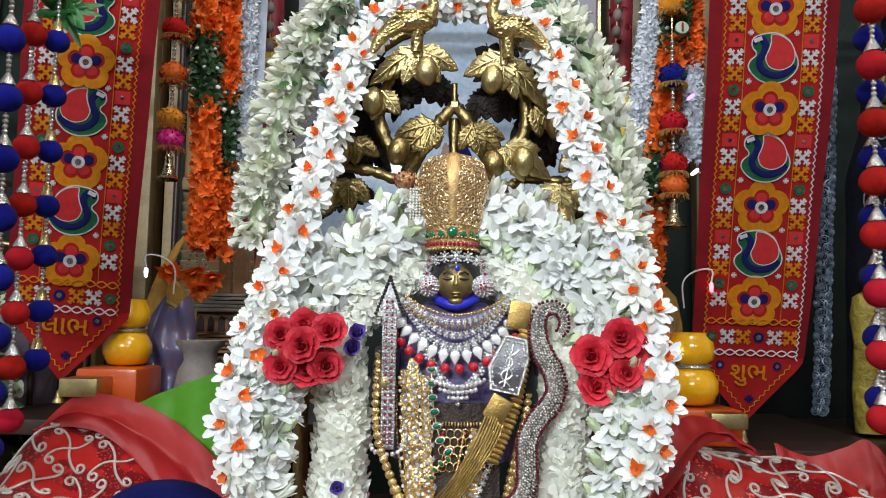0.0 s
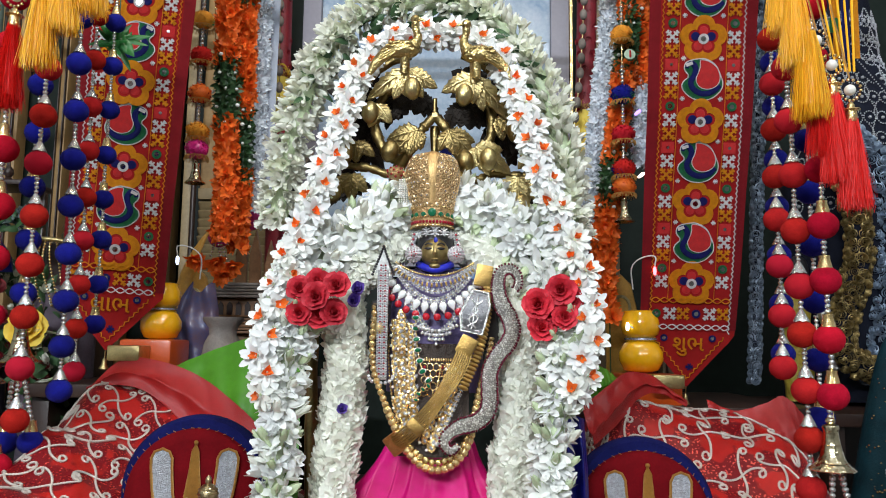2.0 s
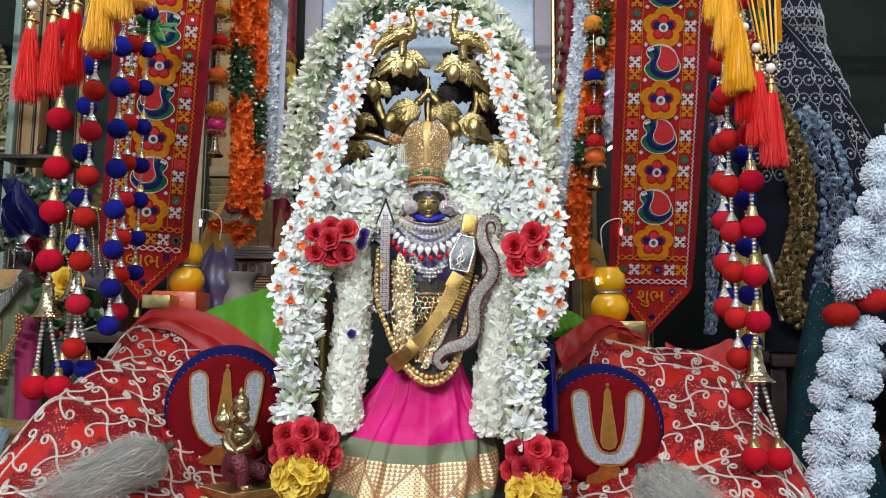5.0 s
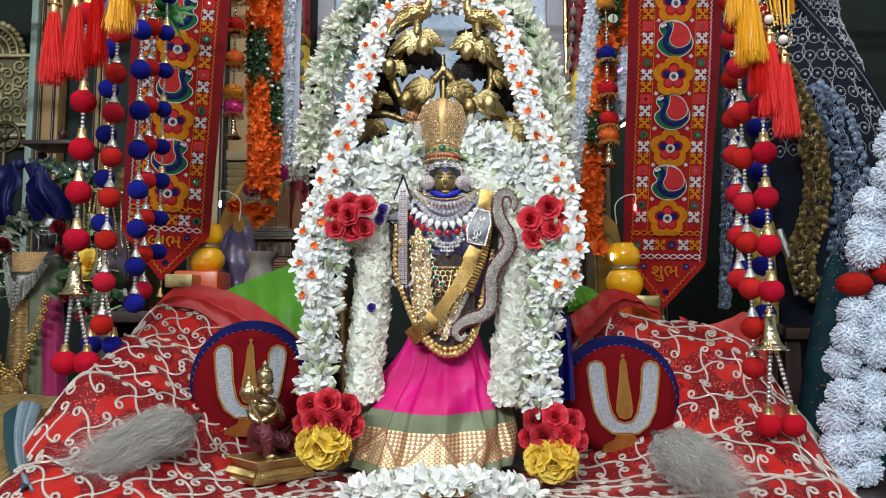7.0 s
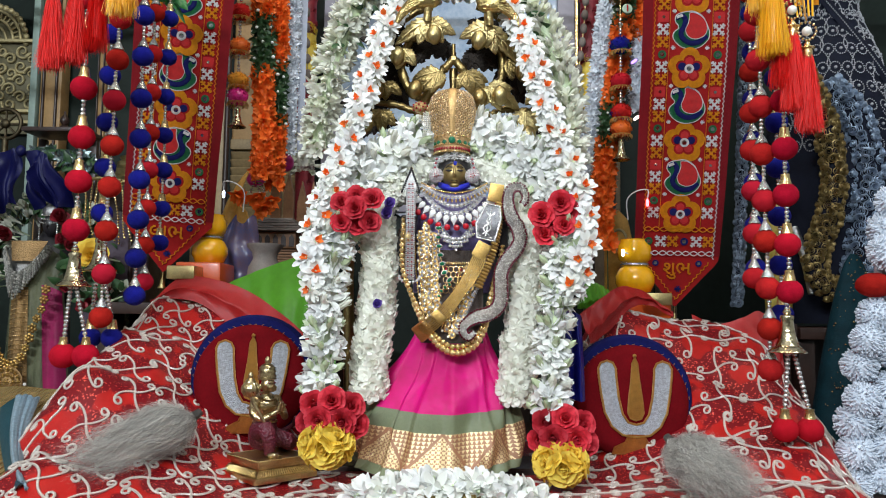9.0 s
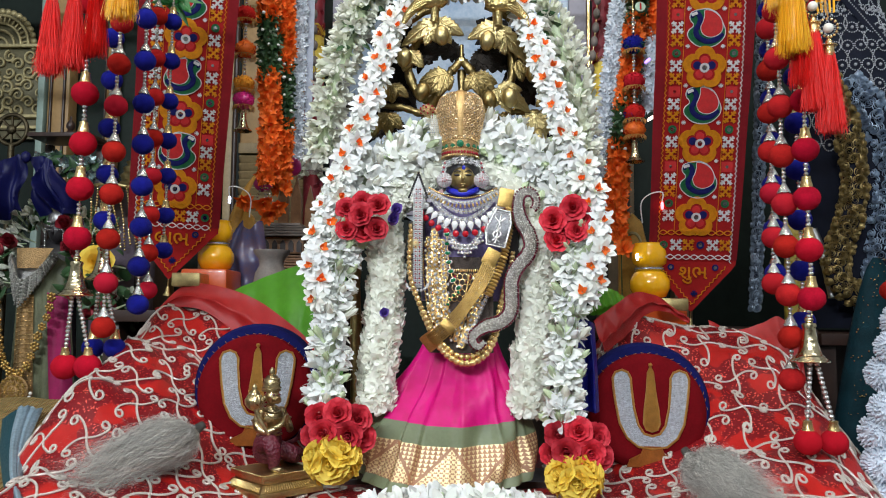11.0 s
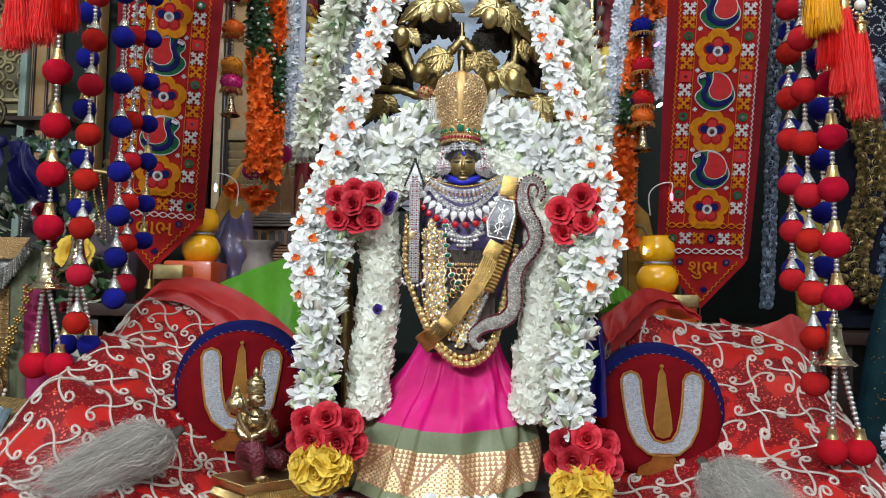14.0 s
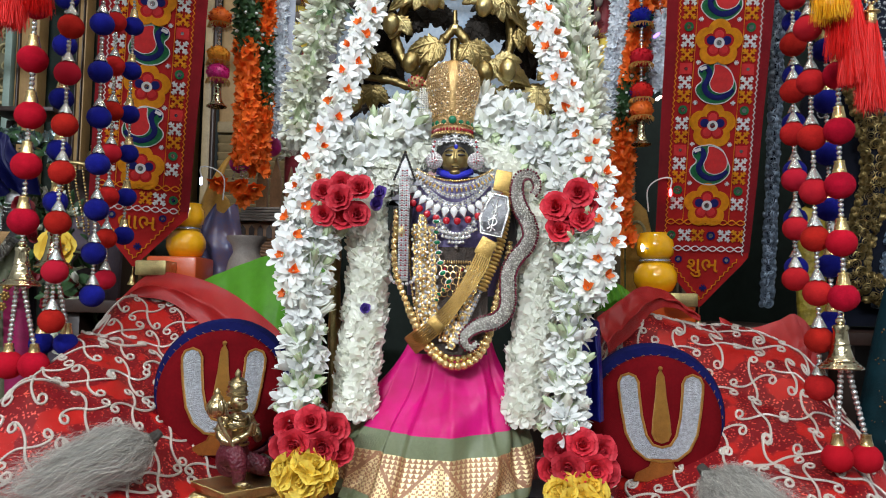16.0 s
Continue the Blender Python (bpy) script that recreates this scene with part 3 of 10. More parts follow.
TUBEROSE = [tuberose(i, o, [WHITE_PETAL, STEM]) for i, o in enumerate((0.85, 1.05, 1.2, 1.3, 0.6, 1.1))]
PALE_TUBEROSE = [tuberose(20 + i, o, [PALE_PETAL, STEM], 0.95) for i, o in enumerate((0.3, 0.55, 0.8, 0.45))] + [bud(30 + i, [PALE_PETAL]) for i in range(3)]
STAR = [tuberose(40 + i, o, [WHITE_PETAL, STEM], 1.0, 9, 0.0084) for i, o in enumerate((1.15, 1.3, 1.0, 1.4))]
BUDS = [bud(60 + i, [WHITE_PETAL]) for i in range(3)]
GREEN_BUD = [bud(65 + i, [STEM]) for i in range(2)] + [bud(67, [PALE_PETAL])]
RED_ROSE = [rose(70 + i, [RED_PETAL]) for i in range(4)]
DIM_ROSE = [rose(75 + i, [DARK_ROSE], 1.0, 3) for i in range(3)]
YELLOW_ROSE = [rose(80 + i, [YELLOW_PETAL]) for i in range(4)]
VIOLET_ROSE = [rose(90 + i, [VIOLET_PETAL], 0.75, 3) for i in range(2)]
GREEN_LEAF = [leaf_mesh(95 + i, 0.03, 0.014, [LEAF]) for i in range(3)]


def orange_heart(seed):
    rr = Rnd(seed)
    g = Geo()
    for k in range(5):
        petal(g, 1.26 * k + rr.uniform(-0.4, 0.4), 0.0095 * rr.uniform(0.8, 1.2), 0.0075, 0.5 + rr.uniform(-0.3, 0.4), rr.uniform(-0.4, 0.6), 0, 0.001, 0.0, nv=4, wob=0.0006, rr=rr)
    return g.mesh("orange_heart", [ORANGE_PETAL])


HEARTS = [orange_heart(i) for i in range(4)]


def cluster(th, name, meshes, path, radius, step, per, seed, lean=0.3, scale=(0.85, 1.1), squash=1.0, front=True):
    """Flowers all round a path: rings of `per` flowers every `step`, each pointing outward and leaning along the path."""
    rr = Rnd(seed)
    n = max(2, int(path_length(path) / step))
    pts = smooth_path(path, n)
    for i, p in enumerate(pts):
        d = (pts[min(i + 1, n - 1)] - pts[max(i - 1, 0)]).normalized()
        e = Vector((0, -1, 0))
        e = (e - d * e.dot(d)).normalized()
        s = d.cross(e)
        rad = radius(i / max(n - 1, 1)) if callable(radius) else radius
        for k in range(per):
            a = (k + 0.5 * (i % 2)) / per * 2 * math.pi + rr.uniform(-0.35, 0.35)
            if front and math.cos(a) < -0.45:
                continue
            o = e * math.cos(a) * squash + s * math.sin(a)
            axis = (o + d * (lean + rr.uniform(-0.35, 0.35))).normalized()
            rj = rad * rr.uniform(0.72, 1.05)
            place(name, rr.choice(meshes), th, frame_to(axis, rr.uniform(0, 6.3), p + o * rj, rr.uniform(*scale)))


def petal_rope(th, path, radius, step, per, seed):
    """A rope of tightly packed small blossoms, too small to pick apart."""
    rr = Rnd(seed)
    n = max(2, int(path_length(path) / step))
    pts = smooth_path(path, n)
    kinds = [tuberose_geo(300 + i, o, 0.60, 6, 0.0165) for i, o in enumerate((1.2, 1.45, 1.6, 1.0, 1.35))]
    out = Geo()
    for i, p in enumerate(pts):
        d = (pts[min(i + 1, n - 1)] - pts[max(i - 1, 0)]).normalized()
        e = Vector((0, -1, 0))
        e = (e - d * e.dot(d)).normalized()
        s = d.cross(e)
        for k in range(per):
            a = (k + 0.5 * (i % 2)) / per * 2 * math.pi + rr.uniform(-0.3, 0.3)
            if math.cos(a) < -0.4:
                continue
            o = e * math.cos(a) + s * math.sin(a)
            m = frame_to((o + d * rr.uniform(0.1, 0.7)).normalized(), rr.uniform(0, 6.3), p + o * radius * rr.uniform(0.78, 1.05), rr.uniform(0.85, 1.15))
            src = rr.choice(kinds)
            base = len(out.v)
            out.v.extend([tuple(m @ Vector(q)) for q in src.v])
            out.f.extend([tuple(j + base for j in f) for f in src.f])
            out.m.extend(src.m)
    part("blossoms", out, [CREAM_PETAL, PALE_PETAL], th, "packed cream blossoms")["kind"] = "stuff"


def cord_core(th, path, r, m, name="core"):
    """The stuffed rope inside a garland."""
    part(name, Geo().tube(smooth_path(path, 40), r, 8), m, th)

# ---- garlands of the shrine ----
arch_in = [(-0.163, 0.815, 1.232), (-0.169, 0.82, 1.285), (-0.155, 0.835, 1.355), (-0.135, 0.85, 1.425), (-0.114, 0.87, 1.50), (-0.097, 0.90, 1.58), (-0.078, 0.93, 1.652),
           (-0.045, 0.945, 1.692), (0.006, 0.95, 1.705), (0.058, 0.945, 1.698), (0.100, 0.93, 1.664), (0.130, 0.90, 1.583), (0.149, 0.87, 1.50), (0.176, 0.85, 1.42), (0.193, 0.835, 1.36),
           (0.195, 0.82, 1.30), (0.182, 0.815, 1.235)]
th = thing("flower_garland", "white garland of star flowers with orange hearts round the arch", "garland", arch_in[0])
cord_core(th, arch_in, 0.008, WHITE_PETAL)
cluster(th, "flower", STAR, arch_in, 0.007, 0.019, 5, 11, lean=0.0, scale=(0.80, 0.98))
rr = Rnd(3)
pts = smooth_path(arch_in, 58)
for i, p in enumerate(pts):
    d = (pts[min(i + 1, 57)] - pts[max(i - 1, 0)]).normalized()
    e = (Vector((0, -1, 0)) - d * -d.y).normalized()
    s = d.cross(e)
    ax = (e + s * (0.42 if i % 2 else -0.42) + d * rr.uniform(-0.15, 0.15) + Vector((rr.uniform(-0.15, 0.15), 0, rr.uniform(-0.2, 0.1)))).normalized()
    q = p + ax * 0.014
    place("flower", rr.choice(STAR), th, frame_to(ax, rr.uniform(0, 6), q, rr.uniform(0.86, 1.02)))
    place("orange_heart", rr.choice(HEARTS), th, frame_to(ax, rr.uniform(0, 6), q + ax * 0.005, rr.uniform(0.72, 0.98)))

arch_out = [(-0.187, 0.95, 1.445), (-0.187, 0.955, 1.50), (-0.173, 0.96, 1.575), (-0.153, 0.965, 1.645), (-0.125, 0.97, 1.703), (-0.074, 0.97, 1.748), (0.0, 0.97, 1.762), (0.082, 0.97, 1.746),
            (0.132, 0.97, 1.695), (0.167, 0.965, 1.635), (0.187, 0.96, 1.565), (0.197, 0.955, 1.50), (0.200, 0.95, 1.43)]
th = thing("tuberose_garland", "thick greenish-white tuberose garland over the brass arch", "garland", arch_out[0])
cord_core(th, arch_out, 0.012, STEM)
cluster(th, "flower", PALE_TUBEROSE, arch_out, 0.018, 0.0125, 8, 12, lean=-0.55, scale=(0.80, 1.06))
cluster(th, "leaf", GREEN_LEAF, [Vector(p) + Vector((0, -0.004, -0.028)) for p in arch_out[3:10]], 0.010, 0.016, 3, 13, lean=0.2)

# the thick collar behind the statue's shoulders
collar = [(-0.150, 0.845, 1.30), (-0.138, 0.86, 1.345), (-0.112, 0.885, 1.385), (-0.070, 0.90, 1.425), (-0.025, 0.915, 1.452), (0.03, 0.925, 1.46), (0.085, 0.915, 1.452), (0.130, 0.90, 1.42), (0.165, 0.88, 1.375), (0.180, 0.86, 1.33)]
th = thing("tuberose_garland", "bushy white tuberose collar garland behind the statue's shoulders", "garland", collar[0])
cord_core(th, collar, 0.020, STEM)
cluster(th, "flower", TUBEROSE + BUDS[:1], collar, lambda t: 0.022 + 0.012 * math.sin(math.pi * t), 0.0145, 8, 14, lean=0.1, scale=(1.0, 1.3))
cluster(th, "bud", GREEN_BUD, collar, lambda t: 0.030 + 0.012 * math.sin(math.pi * t), 0.030, 6, 64, lean=0.5, scale=(0.85, 1.2))
inner = [(-0.095, 0.885, 1.345), (-0.065, 0.89, 1.38), (-0.03, 0.905, 1.41), (0.02, 0.92, 1.42), (0.065, 0.905, 1.41), (0.105, 0.89, 1.38), (0.125, 0.885, 1.33)]
th = thing("jasmine_garland", "dense cream jasmine garland close round the statue", "garland", inner[0])
cord_core(th, inner, 0.016, CREAM_PETAL)
petal_rope(th, inner, 0.020, 0.0062, 13, 15)

# the two long columns that hang from the collar
for sgn, outer, inn in ((-1, [(-0.140, 0.835, 1.325), (-0.142, 0.83, 1.28), (-0.150, 0.825, 1.21), (-0.151, 0.82, 1.15), (-0.155, 0.812, 1.112), (-0.152, 0.808, 1.094)],
                         [(-0.090, 0.872, 1.34), (-0.083, 0.872, 1.28), (-0.086, 0.87, 1.21), (-0.092, 0.865, 1.14), (-0.095, 0.86, 1.088)]),
                        (1, [(0.172, 0.835, 1.32), (0.165, 0.83, 1.27), (0.160, 0.825, 1.20), (0.153, 0.82, 1.14), (0.150, 0.812, 1.100), (0.152, 0.808, 1.078)],
                         [(0.120, 0.872, 1.33), (0.122, 0.872, 1.27), (0.121, 0.87, 1.21), (0.113, 0.865, 1.14), (0.107, 0.86, 1.085)])):
    th = thing("tuberose_garland", "hanging white tuberose garland ending in red and yellow roses", "garland", outer[-1], group="long hanging garlands")
    cord_core(th, outer, 0.010, STEM)
    cluster(th, "flower", TUBEROSE + BUDS[:1], outer, 0.013, 0.0140, 6, 20 + sgn, lean=-0.55, scale=(0.90, 1.12))
    cluster(th, "bud", GREEN_BUD, outer, 0.019, 0.024, 5, 60 + sgn, lean=-0.7, scale=(0.75, 1.05))
    th = thing("jasmine_garland", "hanging rope of dense cream jasmine petals with violet accents", "garland", inn[-1], group="inner hanging garlands")
    cord_core(th, inn, 0.0185, CREAM_PETAL)
    petal_rope(th, inn, 0.0205, 0.0060, 12, 30 + sgn)
    if sgn < 0:
        for p in ((-0.068, 0.838, 1.350), (-0.072, 0.836, 1.336), (-0.083, 0.843, 1.212)):
            place("violet_rose", VIOLET_ROSE[0], th, frame_to((0.2, -1, 0.2), 0.5, p, 1.15 if p[2] > 1.3 else 0.95))


def bunch(name, label, meshes, spots, seed, size, group=""):
    rr = Rnd(seed)
    th = thing(name, label, "flowers", spots[0], group=group)
    for p in spots:
        place("rose", rr.choice(meshes), th, frame_to((rr.uniform(-0.35, 0.35), -1, rr.uniform(-0.1, 0.4)), rr.uniform(0, 6), p, size * rr.uniform(0.9, 1.12)))
    return th


bunch("rose_bunch", "bunch of deep red fabric roses on the white garland", RED_ROSE,
      [(-0.131, 0.812, 1.348), (-0.111, 0.804, 1.339), (-0.089, 0.808, 1.352), (-0.130, 0.808, 1.321), (-0.092, 0.812, 1.322), (-0.108, 0.815, 1.318), (-0.110, 0.815, 1.356)], 1, 0.74, "shoulder roses")
bunch("rose_bunch", "bunch of deep red fabric roses on the white garland", RED_ROSE,
      [(0.139, 0.812, 1.334), (0.164, 0.808, 1.350), (0.142, 0.812, 1.308), (0.168, 0.808, 1.320), (0.152, 0.816, 1.325), (0.176, 0.816, 1.338)], 2, 0.78, "shoulder roses")
for cx, dy, zz in ((-0.138, 0.0, 0.0), (0.160, 0.01, -0.020)):
    bunch("rose_bunch", "tight bunch of red roses at the garland's end", RED_ROSE,
          [(cx - 0.018, 0.785 + dy, 1.082 + zz), (cx + 0.006, 0.777 + dy, 1.088 + zz), (cx + 0.029, 0.787 + dy, 1.080 + zz), (cx - 0.010, 0.770 + dy, 1.064 + zz), (cx + 0.020, 0.772 + dy, 1.062 + zz), (cx - 0.024, 0.79 + dy, 1.058 + zz), (cx + 0.034, 0.795 + dy, 1.056 + zz)], 3, 0.84, "roses at the garland ends")
    c = Vector((cx + 0.001, 0.778 + dy, 1.032 + zz))
    th = thing("rose_ball", "ball of yellow roses hanging at the garland's end", "flowers", c - Vector((0, 0, 0.03)), group="yellow rose balls")
    part("core", Geo().ball(c, 0.018, 12, 8), DARK_ROSE, th)
    rr = Rnd(int(cx * 1000))
    for k in range(13):
        zq = 1 - 2 * (k + 0.5) / 13
        a = k * 2.4 + 0.5
        o = Vector((math.sqrt(1 - zq * zq) * math.cos(a), math.sqrt(1 - zq * zq) * math.sin(a), zq))
        if zq < -0.75 or (o.y < -0.35 and o.z < -0.30 and abs(o.x) < 0.55):
            continue
        place("rose", rr.choice(YELLOW_ROSE), th, frame_to(o, rr.uniform(0, 6), c + Vector((o.x * 0.024, o.y * 0.020, o.z * 0.018)), rr.uniform(0.95, 1.12)))

# a loose heap of tuberoses on the cloth in front of the statue
heap = [(-0.085, 0.695, 0.978), (-0.03, 0.69, 0.992), (0.03, 0.69, 0.994), (0.085, 0.695, 0.988), (0.125, 0.70, 0.976)]
th = thing("tuberose_garland", "white tuberose garland lying on the red cloth", "garland", heap[0])
cord_core(th, [(x, y, z - 0.008) for x, y, z in heap], 0.012, CREAM_PETAL)
cluster(th, "flower", TUBEROSE, heap, 0.012, 0.014, 7, 44, lean=0.2, front=False, scale=(1.05, 1.35))

cup = thing("brass_cup", "small dark brass cup with a scalloped rim among the flowers", "cup", (0.023, 0.655, 0.972))
part("bowl", Geo().grid(48, 8, lambda u, v: (lambda a, r: (0.023 + r * math.cos(a), 0.655 + 0.8 * r * math.sin(a), 0.972 + 0.024 * v ** 1.4 + 0.003 * v * abs(math.cos(4 * a))))(2 * math.pi * u, (0.012 + 0.017 * v) * (1 + 0.10 * v * abs(math.cos(4 * 2 * math.pi * u)))), loop=True), BRASS, cup)

# ---- the statue (one plain mesh), its skirt, crown and jewels ----
SX = 0.021
g = Geo()
g.lathe([(0.05, 0.982), (0.055, 1.05), (0.050, 1.12), (0.044, 1.18), (0.042, 1.24), (0.046, 1.29), (0.052, 1.33), (0.054, 1.352), (0.040, 1.372), (0.016, 1.382), (0.012, 1.39)], 20, Matrix.Translation((SX, 0.905, 0)), 0, 0.72)
for sx in (-1, 1):
    g.tube(smooth_path([(SX + sx * 0.048, 0.90, 1.355), (SX + sx * 0.066, 0.895, 1.315), (SX + sx * 0.070, 0.875, 1.285), (SX + sx * 0.064, 0.86, 1.315), (SX + sx * 0.062, 0.853, 1.335)], 12), [0.015] * 5 + [0.012] * 7, 10, 0 if sx < 0 else 0)
    g.ball((SX + sx * 0.062 + (0.012 if sx > 0 else -0.001), 0.85, 1.34 if sx > 0 else 1.305), (0.010, 0.010, 0.013), 10, 8, 1)
g.ball((SX, 0.885, 1.407), (0.024, 0.024, 0.030), 20, 14, 0)
g.ball((SX, 0.872, 1.3975), (0.0172, 0.018, 0.0200), 24, 18, 1)
g.tube([(SX, 0.8545, 1.4045), (SX, 0.8515, 1.3955), (SX, 0.8530, 1.3930)], [0.0016, 0.0030, 0.0024], 8, 1)
g.ball((SX, 0.8553, 1.3880), (0.0048, 0.0024, 0.0014), 10, 6, 1)
g.ball((SX, 0.8558, 1.3855), (0.0038, 0.0024, 0.0014), 10, 6, 1)
g.ball((SX, 0.8550, 1.3868), (0.0046, 0.0020, 0.0004), 10, 6, 0)
g.ball((SX, 0.8600, 1.3805), (0.0070, 0.0050, 0.0040), 10, 6, 1)
for sx in (-1, 1):
    g.ball((SX + sx * 0.0075, 0.8555, 1.4010), (0.0052, 0.0022, 0.0015), 10, 6, 0)
    g.tube([(SX + sx * 0.003, 0.8545, 1.4058), (SX + sx * 0.008, 0.8555, 1.4075), (SX + sx * 0.012, 0.858, 1.4055)], 0.0010, 6, 0)
g.tube(smooth_path([(SX - 0.020, 0.876, 1.384), (SX - 0.011, 0.866, 1.379), (SX, 0.8615, 1.376), (SX + 0.011, 0.866, 1.379), (SX + 0.020, 0.876, 1.384)], 14), 0.0045, 8, 3)
g.lathe([(0.058, 1.23), (0.061, 1.28), (0.060, 1.33), (0.052, 1.366), (0.03, 1.38)], 20, Matrix.Translation((SX, 0.902, 0)), 2, 0.72)
solo("statue", g, [BLACK_STONE, mat("face_brass", (0.36, 0.265, 0.11), 0.38, 0.9, var=0.25, scale=60, bump=0.1), mat("dark_robe", (0.105, 0.080, 0.20), 0.55, var=0.5, scale=50, bump=0.3), mat("bright_blue_satin", (0.02, 0.025, 0.50), 0.4, var=0.2, scale=60, bump=0.2)],
     "dark stone statue with a brass face, dressed in jewels and silk", "statue")


PLEATS = ((0.10, 0.09, 0.009), (0.215, 0.11, 0.012), (0.325, 0.05, 0.005), (0.42, 0.07, 0.004), (0.52, 0.13, 0.006), (0.66, 0.10, 0.008), (0.80, 0.11, 0.011))


def skirt_point(u, v):
    """The pleated skirt: u round the front, v from the waist to the hem."""
    a = math.pi * (u * 1.16 - 0.08)
    w = smoothstep(v * 1.1)
    hw = 0.045 + 0.075 * (0.5 * v ** 0.75 + 0.5 * w)
    dp = 0.030 + 0.065 * v
    pl = 0.0
    for c, w0, h in PLEATS:
        q = (u - c - 0.02 * v * math.sin(c * 40)) / w0
        if -0.35 < q < 1.0:
            pl += 1.5 * h * (0.35 + 0.65 * v) * ((1 - q) ** 1.4 if q > 0 else smoothstep(1 + q / 0.35))
    pl += (0.0010 + 0.0030 * v) * math.sin(u * 34 + 3 * math.sin(u * 9)) + 0.0040 * v * math.sin(u * 11 + 3.4 * v) + 0.0046 * math.sin(v * 12 + u * 19 + 2 * math.sin(u * 8)) * min(1.0, v * 2.5) + 0.0078 * v * (abs(math.sin(u * 12 + 2.4 * v + math.sin(u * 5))) ** 0.55 - 0.6) + 0.0016 * math.sin(u * 61 + 4 * v) * max(0.0, 0.3 - v) / 0.3
    x = SX - 0.016 * v - (hw * (1 + 0.06 * v) + pl) * math.cos(a) * (1 - 0.16 * v ** 2.5 if math.cos(a) < 0 else 1)
    y = 0.902 - (dp + pl) * math.sin(a) - 0.006 * v
    z = 1.180 - 0.190 * v + 0.010 * (1 - math.sin(a)) * v * 1.6 - 0.008 * math.sin(a) * v
    return (x, y, z)


th = thing("silk_skirt", "hot pink silk skirt with sage band and gold brocade border", "skirt", (SX, 0.88, 0.99))
for nm, v0, v1, m, lab in (("pink_panel", 0.0, 0.575, HOT_PINK, "hot pink silk"), ("green_band", 0.575, 0.70, SAGE, "sage green silk band"),
                           ("brocade_border", 0.70, 0.94, BROCADE, "gold brocade border"), ("hem", 0.94, 1.0, SAGE, "sage green hem")):
    nv = 24 if v1 - v0 > 0.3 else 9
    g = Geo().grid(150, nv, lambda u, v: skirt_point(u, v0 + (v1 - v0) * v))
    me = g.mesh(nm, m)
    uvl = me.uv_layers.new(name="UVMap")
    for lp in me.loops:
        uvl.data[lp.index].uv = ((lp.vertex_index % 150) / 149, (lp.vertex_index // 150) / (nv - 1))
    place(nm, me, th, None, lab)

# ---- the plain red and green borders of the cloth behind the cushions ----
def drape(name, label, m, edge_a, edge_b, sag, folds, amp):
    """A hanging piece of cloth between two edges, with soft folds along it."""
    a, b = smooth_path(edge_a, 100), smooth_path(edge_b, 100)

    def fn(u, v):
        i = min(int(round(u * 99)), 99)
        p = a[i].lerp(b[i], v)
        k = math.sin(v * math.pi)
        crease = abs(math.sin(u * 13 + 4.2 * v + 1.6 * math.sin(u * 7))) ** 0.6 - 0.6 + 0.5 * math.sin(u * 37 - 5 * v)
        e = (0.25 + 0.75 * k) * amp * 0.55 * crease
        return (p.x, p.y - sag * k + amp * math.sin(v * folds + u * 3) * k - e, p.z + amp * math.cos(v * folds + u * 2) * k + 0.7 * e)

    return solo(name, Geo().grid(100, 22, fn), m, label, "cloth")


for top in ([(-0.505, 1.135, 1.218), (-0.465, 1.145, 1.258), (-0.41, 1.14, 1.258), (-0.34, 1.12, 1.238), (-0.28, 1.09, 1.205), (-0.22, 1.05, 1.163), (-0.18, 1.01, 1.12)],):
    low = [(x * 0.99, y - 0.022, cloth_z(x * 0.99, y - 0.022) + 0.004) for x, y, z in top]
    drape("red_border_cloth", "plain red satin border folded over the altar cloth", RED_SATIN, top, low, 0.006, 9, 0.004)
drape("green_cloth", "bright green satin cloth tucked behind the garlands", GREEN_SATIN,
      [(-0.42, 1.17, 1.235), (-0.36, 1.17, 1.262), (-0.30, 1.16, 1.285), (-0.24, 1.15, 1.302), (-0.18, 1.14, 1.30)],
      [(-0.42, 1.13, 1.15), (-0.35, 1.11, 1.14), (-0.29, 1.09, 1.12), (-0.23, 1.07, 1.09), (-0.17, 1.06, 1.05)], 0.012, 5, 0.006)
drape("red_border_cloth", "plain red satin border folded over the altar cloth", RED_SATIN,
      [(0.225, 1.030, 1.203), (0.265, 1.060, 1.229), (0.300, 1.090, 1.249), (0.329, 1.110, 1.249), (0.351, 1.120, 1.242), (0.378, 1.130, 1.224), (0.403, 1.140, 1.206)],
      [(0.236, 1.000, 1.155), (0.252, 1.020, 1.163), (0.272, 1.040, 1.175), (0.294, 1.060, 1.192), (0.319, 1.085, 1.213), (0.354, 1.105, 1.219), (0.397, 1.120, 1.199)], 0.010, 7, 0.006)
drape("green_cloth", "bright green satin cloth tucked behind the garlands", GREEN_SATIN,
      [(0.238, 1.140, 1.264), (0.260, 1.140, 1.261), (0.280, 1.140, 1.254), (0.299, 1.140, 1.240)],
      [(0.233, 1.110, 1.211), (0.254, 1.110, 1.213), (0.274, 1.110, 1.218), (0.297, 1.120, 1.227)], 0.010, 5, 0.006)
drape("red_border_cloth", "dark red satin fold behind the cloth's ridge", RED_SATIN,
      [(0.455, 1.20, 1.205), (0.50, 1.20, 1.188), (0.545, 1.195, 1.200), (0.575, 1.19, 1.212), (0.60, 1.18, 1.185)],
      [(0.455, 1.17, 1.130), (0.50, 1.16, 1.110), (0.54, 1.15, 1.095), (0.57, 1.14, 1.085), (0.60, 1.14, 1.060)], 0.010, 8, 0.006)
